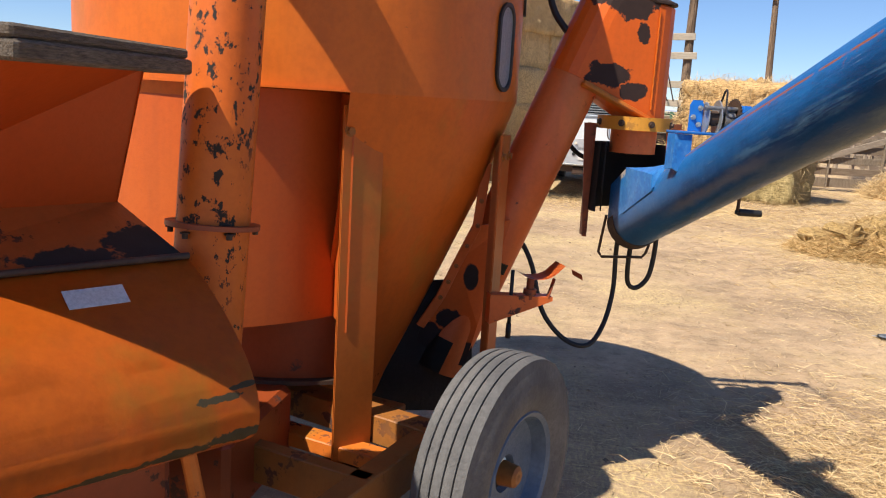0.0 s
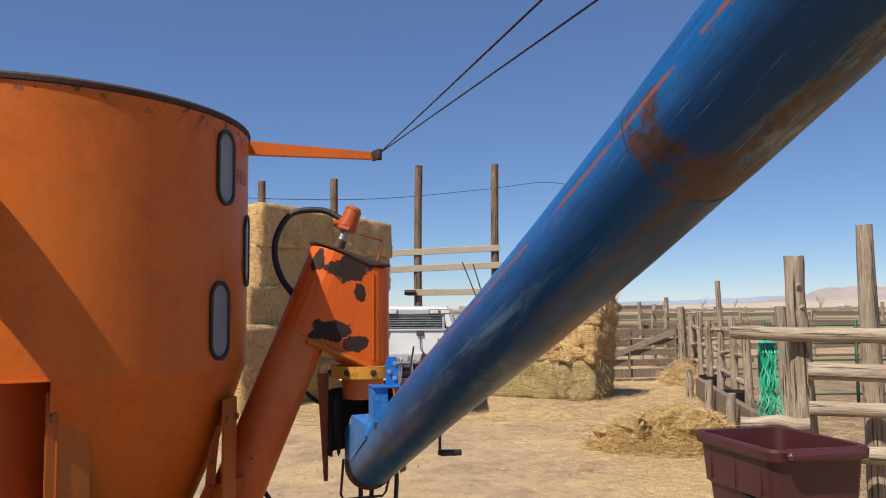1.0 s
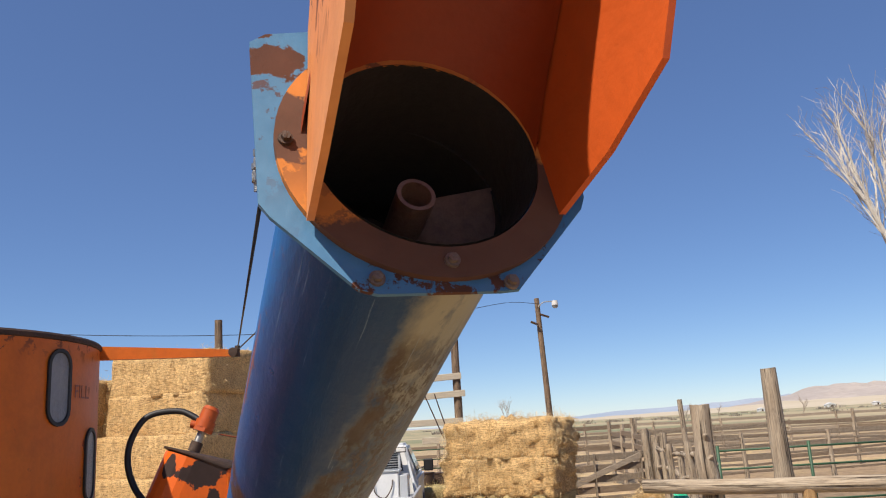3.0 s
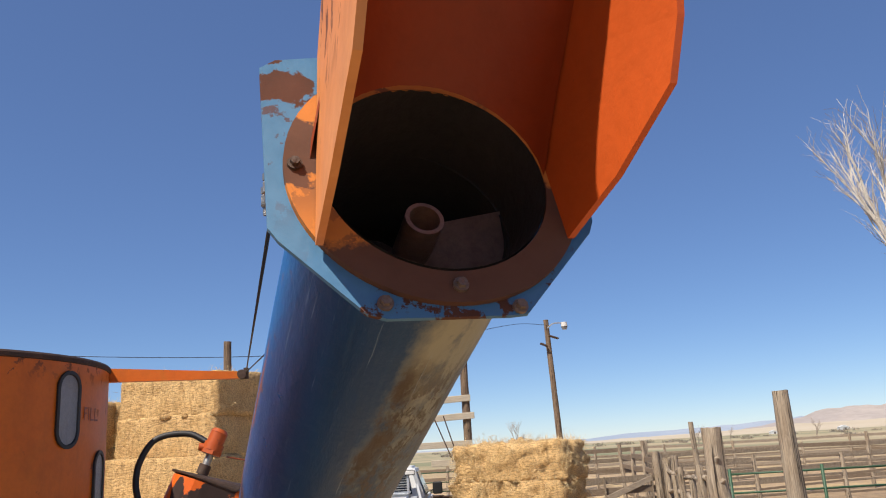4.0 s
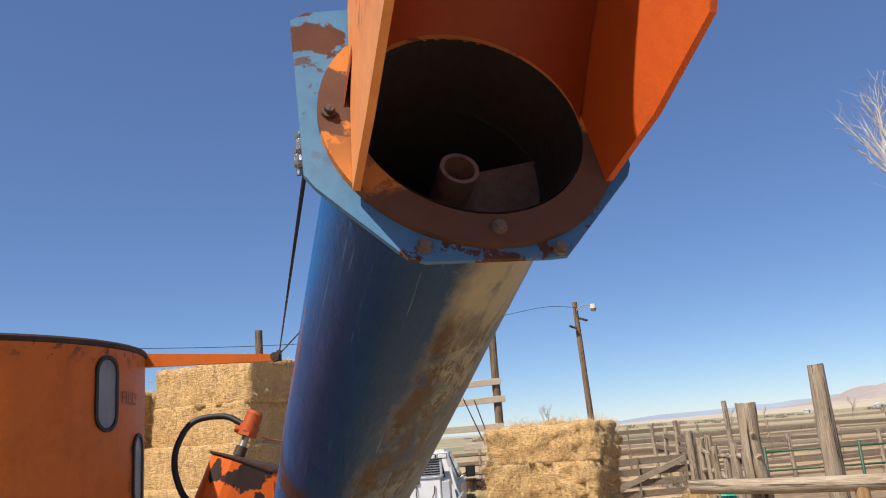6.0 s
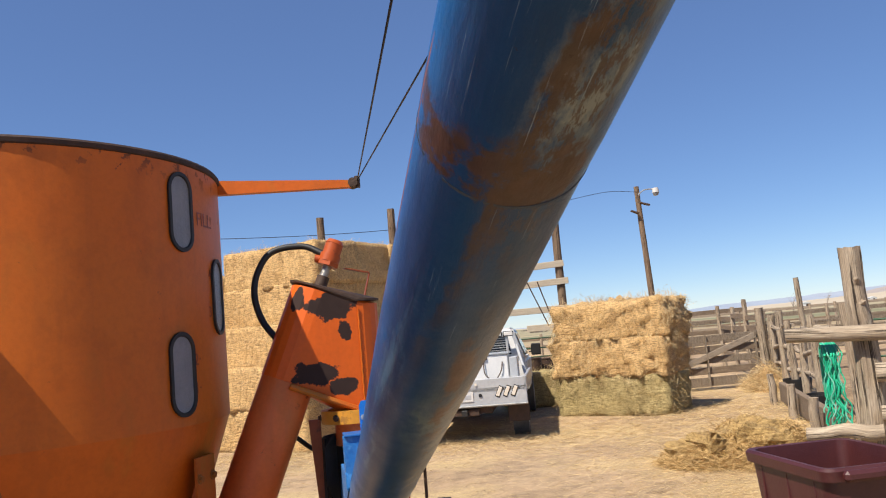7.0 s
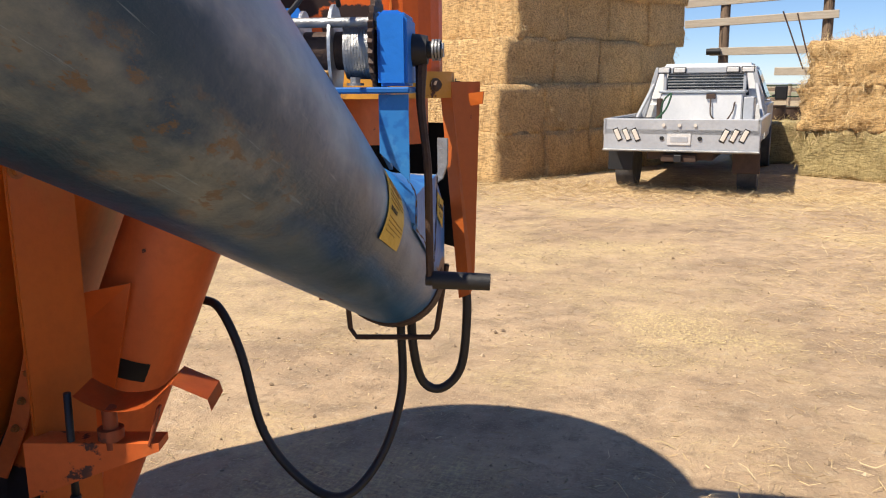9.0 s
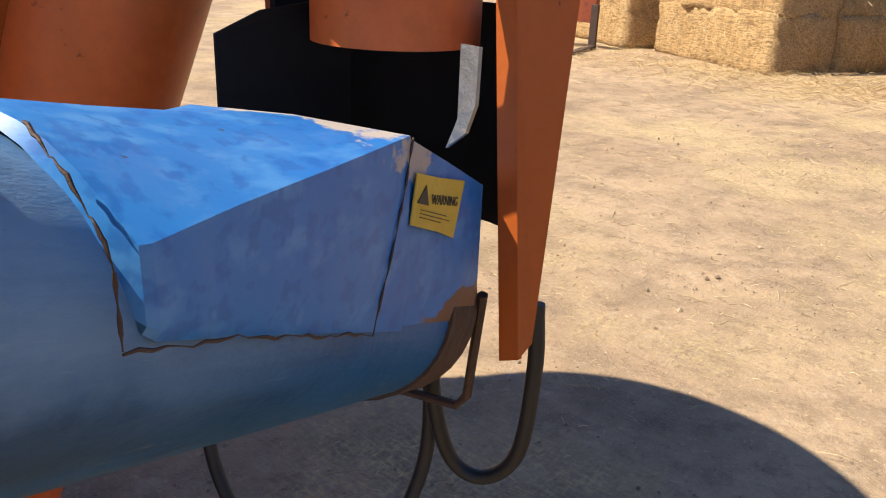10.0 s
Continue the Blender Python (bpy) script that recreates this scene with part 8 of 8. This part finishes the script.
# crumpled corrugated sheet on the ground
g = bmesh.new()
rows = []
e1, e2 = V(0.66, 0.36, 0).normalized(), V(0.62, -0.78, 0).normalized()
o_ = V(2.33, 6.13, 0.012)
for i in range(2):
    row_ = []
    for k in range(25):
        t = k / 24
        up_ = 0.020 * (1 if k % 6 in (2, 3) else 0) + 0.05 * t * (1 - i * 0.4)
        along_ = (k // 6 + (0.0, 0.36, 0.42, 0.50, 0.56, 0.8)[k % 6]) / 4 if k < 24 else 1.0
        row_.append(g.verts.new(o_ + e2 * along_ * 0.42 + e1 * i * 0.95 + V(0, 0, up_)))
    rows.append(row_)
for k in range(24):
    g.faces.new((rows[0][k], rows[0][k + 1], rows[1][k + 1], rows[1][k]))
bmesh.ops.solidify(g, geom=g.faces[:], thickness=0.003)
solid("roofing_sheet", g, ROOF_TIN, "bent galvanised roofing sheet lying on dirt", "metal sheet", "object")


# ---- loose straw ----
def litter(name, count, place, length, seed, material, label, lift=0.012, width=(0.0011, 0.0026), tilt=0.16):
    rs = np.random.RandomState(seed)
    xy, z = place(rs, count)
    w = rs.uniform(0, 2 * np.pi, count)
    d = np.stack((np.cos(w), np.sin(w), rs.normal(0, tilt, count)), 1) * rs.uniform(*length, count)[:, None]
    base_ = np.concatenate((xy, (z + rs.uniform(0.002, lift, count))[:, None]), 1)
    base_[:, 2] += np.maximum(0, -d[:, 2]) * 0.6
    np.random.seed(seed)
    me = stalks_mesh(name, base_, d, rs.uniform(*width, count), material)
    return tagged(new(name, me), label, "straw", kind="stuff")


def around(cx_, cy_, sx, sy, turn_=0.0):
    def place(rs, n_):
        p = rs.normal(size=(n_, 2)) * (sx, sy)
        c_, s_ = math.cos(turn_), math.sin(turn_)
        q = np.stack((p[:, 0] * c_ - p[:, 1] * s_ + cx_, p[:, 0] * s_ + p[:, 1] * c_ + cy_), 1)
        return q, np.zeros(n_)
    return place


def heap(cx_, cy_, sx, sy, h, turn_=0.0):
    def place(rs, n_):
        r_ = np.sqrt(rs.uniform(0, 1, n_))
        w = rs.uniform(0, 2 * np.pi, n_)
        a_, b_ = np.cos(w) * r_ * sx, np.sin(w) * r_ * sy
        lump = 0.75 + 0.35 * np.sin(a_ * 7 + 1) * np.cos(b_ * 6)
        z = h * np.clip(1 - r_ ** 2, 0, 1) * lump * rs.uniform(0.55, 1.0, n_)
        c_, s_ = math.cos(turn_), math.sin(turn_)
        return np.stack((a_ * c_ - b_ * s_ + cx_, a_ * s_ + b_ * c_ + cy_), 1), z
    return place


litter("straw_litter", 14000, around(1.75, 3.4, 0.52, 0.62), (0.03, 0.13), 1, STALK, "loose golden straw trodden on the dirt", 0.025, (0.0007, 0.0017))
litter("straw_litter", 26000, around(3.8, 9.2, 0.9, 1.7), (0.03, 0.11), 2, STALK, "loose golden straw strewn across the yard", 0.025, (0.0006, 0.0013))
litter("straw_litter", 14000, around(4.6, 14.0, 1.5, 3.0), (0.08, 0.26), 3, STALK, "loose golden straw strewn before the gate", 0.05, (0.001, 0.002))
litter("straw_litter", 5000, around(-0.5, 12.9, 3.2, 1.6), (0.06, 0.2), 4, STALK, "thin straw scattered by the bale stack", 0.02, (0.001, 0.002))
litter("straw_litter", 1500, around(1.0, 7.2, 2.2, 2.6), (0.03, 0.12), 5, STALK_GREY, "thin dull straw scattered on the dirt", 0.008, (0.0006, 0.0015))


def even(x0, x1, y0, y1):
    def place(rs, n_):
        return np.stack((rs.uniform(x0, x1, n_), rs.uniform(y0, y1, n_)), 1), np.zeros(n_)
    return place


litter("straw_litter", 6000, even(-2.5, 4.0, 3.6, 10.5), (0.012, 0.05), 6, STALK, "short chaff scattered over the dirt yard", 0.006, (0.0006, 0.0014), 0.08)
litter("straw_litter", 160, even(-2.0, 4.0, 3.6, 9.5), (0.06, 0.15), 7, STALK, "single long straws on the dirt yard", 0.008, (0.0008, 0.0016), 0.08)
litter("straw_litter", 9000, around(2.9, 7.6, 0.8, 1.0), (0.015, 0.06), 8, STALK, "loose golden straw by the roofing sheet", 0.012, (0.0005, 0.0011))
litter("straw_litter", 9000, around(-1.2, 13.1, 2.4, 0.7), (0.06, 0.2), 9, STALK, "loose straw along the foot of the bale stack", 0.05, (0.001, 0.0022), 0.3)


def clods(count, seed):
    """Small angular lumps of dirt, each a squashed octahedron."""
    rs = np.random.RandomState(seed)
    c_ = np.stack((rs.uniform(-2.5, 4.5, count), rs.uniform(2.6, 11.0, count), np.zeros(count)), 1)
    r_ = rs.uniform(0.002, 0.007, count) * (1 + 1.6 * (rs.uniform(0, 1, count) > 0.95))
    corners = np.array([(1, 0, 0), (0, 1, 0), (-1, 0, 0), (0, -1, 0), (0, 0, 0.8), (0, 0, -0.5)], float)
    co = c_[:, None, :] + corners[None] * r_[:, None, None] * rs.uniform(0.6, 1.4, (count, 6, 3))
    co[:, :, 2] += 0.002
    k_ = np.arange(count)[:, None, None] * 6
    tri_ = np.array([(0, 1, 4), (1, 2, 4), (2, 3, 4), (3, 0, 4), (1, 0, 5), (2, 1, 5), (3, 2, 5), (0, 3, 5)])
    me = bpy.data.meshes.new("dirt_clods")
    me.from_pydata(co.reshape(-1, 3).tolist(), [], (k_ + tri_[None]).reshape(-1, 3).tolist())
    me.materials.append(CLOD)
    return tagged(new("dirt_clods", me), "small crumbs of dry dirt on the yard", "dirt", kind="stuff")


clods(9000, 14)


def heap_body(cx_, cy_, sx, sy, h, turn_, seed):
    g = bmesh.new()
    n_, m_ = 40, 12
    rings_ = []
    for j in range(m_ + 1):
        r_ = j / m_
        ring_ = []
        for k in range(n_):
            w = 2 * math.pi * k / n_
            a_, b_ = math.cos(w) * r_ * sx, math.sin(w) * r_ * sy
            z = h * (1 - r_ ** 2) * (0.65 + 0.35 * math.sin(a_ * 7 + 1) * math.cos(b_ * 6)) + 0.08 * h * noise.noise(V(a_ * 9, b_ * 9, seed)) * (1 - r_) - 0.01
            ring_.append(g.verts.new(V(a_ * math.cos(turn_) - b_ * math.sin(turn_) + cx_, a_ * math.sin(turn_) + b_ * math.cos(turn_) + cy_, z)))
        rings_.append(ring_)
    for p, q in zip(rings_, rings_[1:]):
        for k in range(n_):
            g.faces.new((p[k], p[(k + 1) % n_], q[(k + 1) % n_], q[k])).smooth = True
    bmesh.ops.remove_doubles(g, verts=g.verts, dist=0.001)
    return g


pile = thing("hay_pile", (3.25, 10.3, 0), "low ragged pile of loose brownish hay on dirt", "hay pile")
lumps = ((3.15, 9.80, 0.50, 0.38, 0.30), (3.62, 9.60, 0.46, 0.36, 0.44), (3.50, 10.25, 0.60, 0.42, 0.38), (3.98, 9.50, 0.34, 0.32, 0.42))
for k, (x, y, a_, b_, h) in enumerate(lumps):
    part("pile_core", heap_body(x, y, a_, b_, h, -0.4, 3 + k), HAY_BROWN, pile)


for k, (x, y, z, sx_, sy_, sz_, rz_) in enumerate(((3.35, 9.75, 0.20, 0.62, 0.42, 0.26, 20), (3.80, 9.55, 0.30, 0.55, 0.40, 0.30, -25), (3.62, 10.05, 0.26, 0.70, 0.45, 0.28, 60), (4.08, 9.62, 0.18, 0.45, 0.36, 0.26, 10), (3.02, 9.95, 0.10, 0.50, 0.36, 0.18, -50), (3.92, 9.95, 0.28, 0.50, 0.40, 0.22, 35))):
    me = bale_body((sx_, sy_, sz_), 70 + k, (9, 7, 5), 1.6)
    me.materials.append(HAY_BROWN)
    for p in me.polygons:
        p.use_smooth = False
    ob = new("hay_flake", me)
    ob.parent = pile
    ob.matrix_basis = pose(x - 3.25, y - 10.3, z, 8 * math.sin(k * 2.1), 10 * math.cos(k * 1.3), rz_)


def on_lumps(rs, n_):
    which = rs.randint(0, len(lumps), n_)
    out, zs = np.zeros((n_, 2)), np.zeros(n_)
    for k, (x, y, a_, b_, h) in enumerate(lumps):
        m_ = which == k
        out[m_], zs[m_] = heap(x, y, a_ * 1.15, b_ * 1.2, h * 1.05, -0.4)(rs, int(m_.sum()))
    return out, zs


ob = litter("pile_straw", 17000, on_lumps, (0.05, 0.20), 11, STALK_BROWN, "brown hay stalks", 0.025, (0.0013, 0.003), 0.40)
del ob["category"]
ob.parent = pile
ob.location = -Vector(pile["at"])
drift = thing("straw_drift", (6.3, 17.9, 0), "heap of loose yellow straw against the gate post", "straw heap")
part("drift_core", heap_body(6.35, 17.9, 0.45, 0.6, 0.50, 0.2, 5), HAY, drift)
ob = litter("drift_straw", 3000, heap(6.35, 17.9, 0.5, 0.65, 0.55, 0.2), (0.08, 0.26), 12, STALK, "yellow straw stalks", 0.03, (0.002, 0.004), 0.5)
del ob["category"]
ob.parent = drift
ob.location = -Vector(drift["at"])


# ---- bare trees ----
def bare_tree(x, y, h, seed, label, spread=0.5, twigs=3, lean=0.02, bark=None, limbs=6):
    ob = thing("bare_tree", (x, y, 0), label, "tree")
    rnd_ = random.Random(seed)
    g = bmesh.new()
    fine_base, fine_dir = [], []

    def grow(p, d, length, r, level):
        steps = 5
        path = [p]
        for _ in range(steps):
            d = (d + V(rnd_.uniform(-1, 1), rnd_.uniform(-1, 1), rnd_.uniform(-0.5, 0.9)) * 0.13).normalized()
            path.append(path[-1] + d * length / steps)
        sweep(g, path, r, 7 if level < 2 else 4, lambda t: r * (1 - 0.6 * t))
        if level >= twigs:
            for q in path[1:]:
                for _ in range(2):
                    e_ = (d + V(rnd_.uniform(-1, 1), rnd_.uniform(-1, 1), rnd_.uniform(-0.3, 1)) * 0.8).normalized() * length * rnd_.uniform(0.35, 0.8)
                    fine_base.append(q[:])
                    fine_dir.append(e_[:])
            return
        for k in range(4 if level else limbs):
            q = path[min(steps, 1 + int(rnd_.uniform(1, steps)))] if k else path[-1]
            w = rnd_.uniform(0, 2 * math.pi)
            e_ = (d + V(math.cos(w), math.sin(w), rnd_.uniform(-0.1, 0.5)) * spread * rnd_.uniform(0.6, 1.3)).normalized()
            grow(q, e_, length * rnd_.uniform(0.5, 0.72), r * 0.45, level + 1)
    grow(V(x, y, -0.1), V(lean, 0, 1), h * 0.42, h * 0.020, 0)
    part("trunk", g, bark or BARK, ob, "bare trunk and limbs")
    np.random.seed(seed)
    me = stalks_mesh("crown", np.array(fine_base) - np.array(ob["at"]), np.array(fine_dir), np.full(len(fine_base), 0.0005 * h), TWIG)
    tw_ = new("crown", me)
    tw_.parent = ob
    tagged(tw_, "crown of thin bare twigs", kind="stuff")


bare_tree(21.3, 28.5, 15.5, 5, "tall bare whitish cottonwood tree beyond the corral", 0.24, 3, -0.20, BARK_WHITE, 5)
bare_tree(23.3, 30.5, 13.0, 9, "tall bare brown-grey tree beyond the corral", 0.46, 3, -0.05, None, 7)
bare_tree(14.5, 118.0, 6.5, 15, "distant bare bushy tree", 0.8)
for k, (x, y, h) in enumerate(((52, 150, 5), (62, 160, 4.5), (30, 170, 4), (84, 170, 6))):
    bare_tree(x, y, h, 30 + k, "distant bare bushy tree", 0.8, 2)


# scrub and trees on the plain
rs = np.random.RandomState(77)
base_, dir_ = [], []
for _ in range(90):
    az_, d_ = radians(rs.uniform(-25, 48)), rs.uniform(230, 620)
    h_ = rs.uniform(0.4, 1.5) * d_ / 400
    for _k in range(46):
        base_.append((d_ * math.sin(az_) + rs.normal(0, h_ * 1.3), d_ * math.cos(az_) + rs.normal(0, 2), 0.0))
        dir_.append((rs.normal(0, 0.3) * h_, 0.0, h_ * rs.uniform(0.4, 1.2)))
me = stalks_mesh("far_scrub", np.array(base_), np.array(dir_), np.full(len(base_), 0.16), SCRUB)
tagged(new("far_scrub", me), "line of far bare scrub and trees on the plain", "scrub", kind="stuff")


# low far farm buildings
def far_shed(x, y, w, d_, h, material, roof):
    ob = thing("far_shed", (x, y, 0), "small far-off pale farm shed", "building", "far farm sheds")
    g = bmesh.new()
    box(g, (x, y, h / 2), (w, d_, h), None, 0)
    part("wall", g, material, ob)
    g = bmesh.new()
    prism(g, [V(x - w * 0.55, y - d_ * 0.55, h), V(x + w * 0.55, y - d_ * 0.55, h), V(x, y - d_ * 0.55, h + w * 0.22)], V(0, d_ * 1.1, 0))
    part("roof", g, roof, ob)
    g = bmesh.new()
    box(g, (x + w * 0.1, y - d_ / 2 - 0.02, h * 0.4), (w * 0.25, 0.08, h * 0.8), None, 0)
    part("door", g, DARK_STEEL, ob)


for x, y, w, h in ((262, 735, 8, 2.4), (330, 760, 6, 2.2), (402, 770, 9, 2.6), (458, 788, 6, 2.2)):
    far_shed(x, y, w, 5, h, TRUCK_PAINT, TRUCK_PAINT)

# loader forks standing past the bale stack
fk = thing("pallet_forks", (-4.75, 13.6, 0), "grey steel pallet forks on a dark red carriage", "loader forks")
for k in (0, 1):
    g = bmesh.new()
    c_ = V(-5.74 + 0.45 * k, 14.0, 0)
    beam(g, c_ + V(0, 0, 0.03), c_ + V(0.25, -1.0, 0.03), 0.12, 0.05)
    beam(g, c_ + V(0, 0, 0.0), c_ + V(0, 0, 0.65), 0.12, 0.05, (0, 1, 0))
    part("fork", g, DARK_STEEL, fk)
g = bmesh.new()
beam(g, (-6.1, 14.08, 0.55), (-5.3, 14.08, 0.55), 0.10, 0.35)
part("carriage", g, RUST_BROWN, fk)
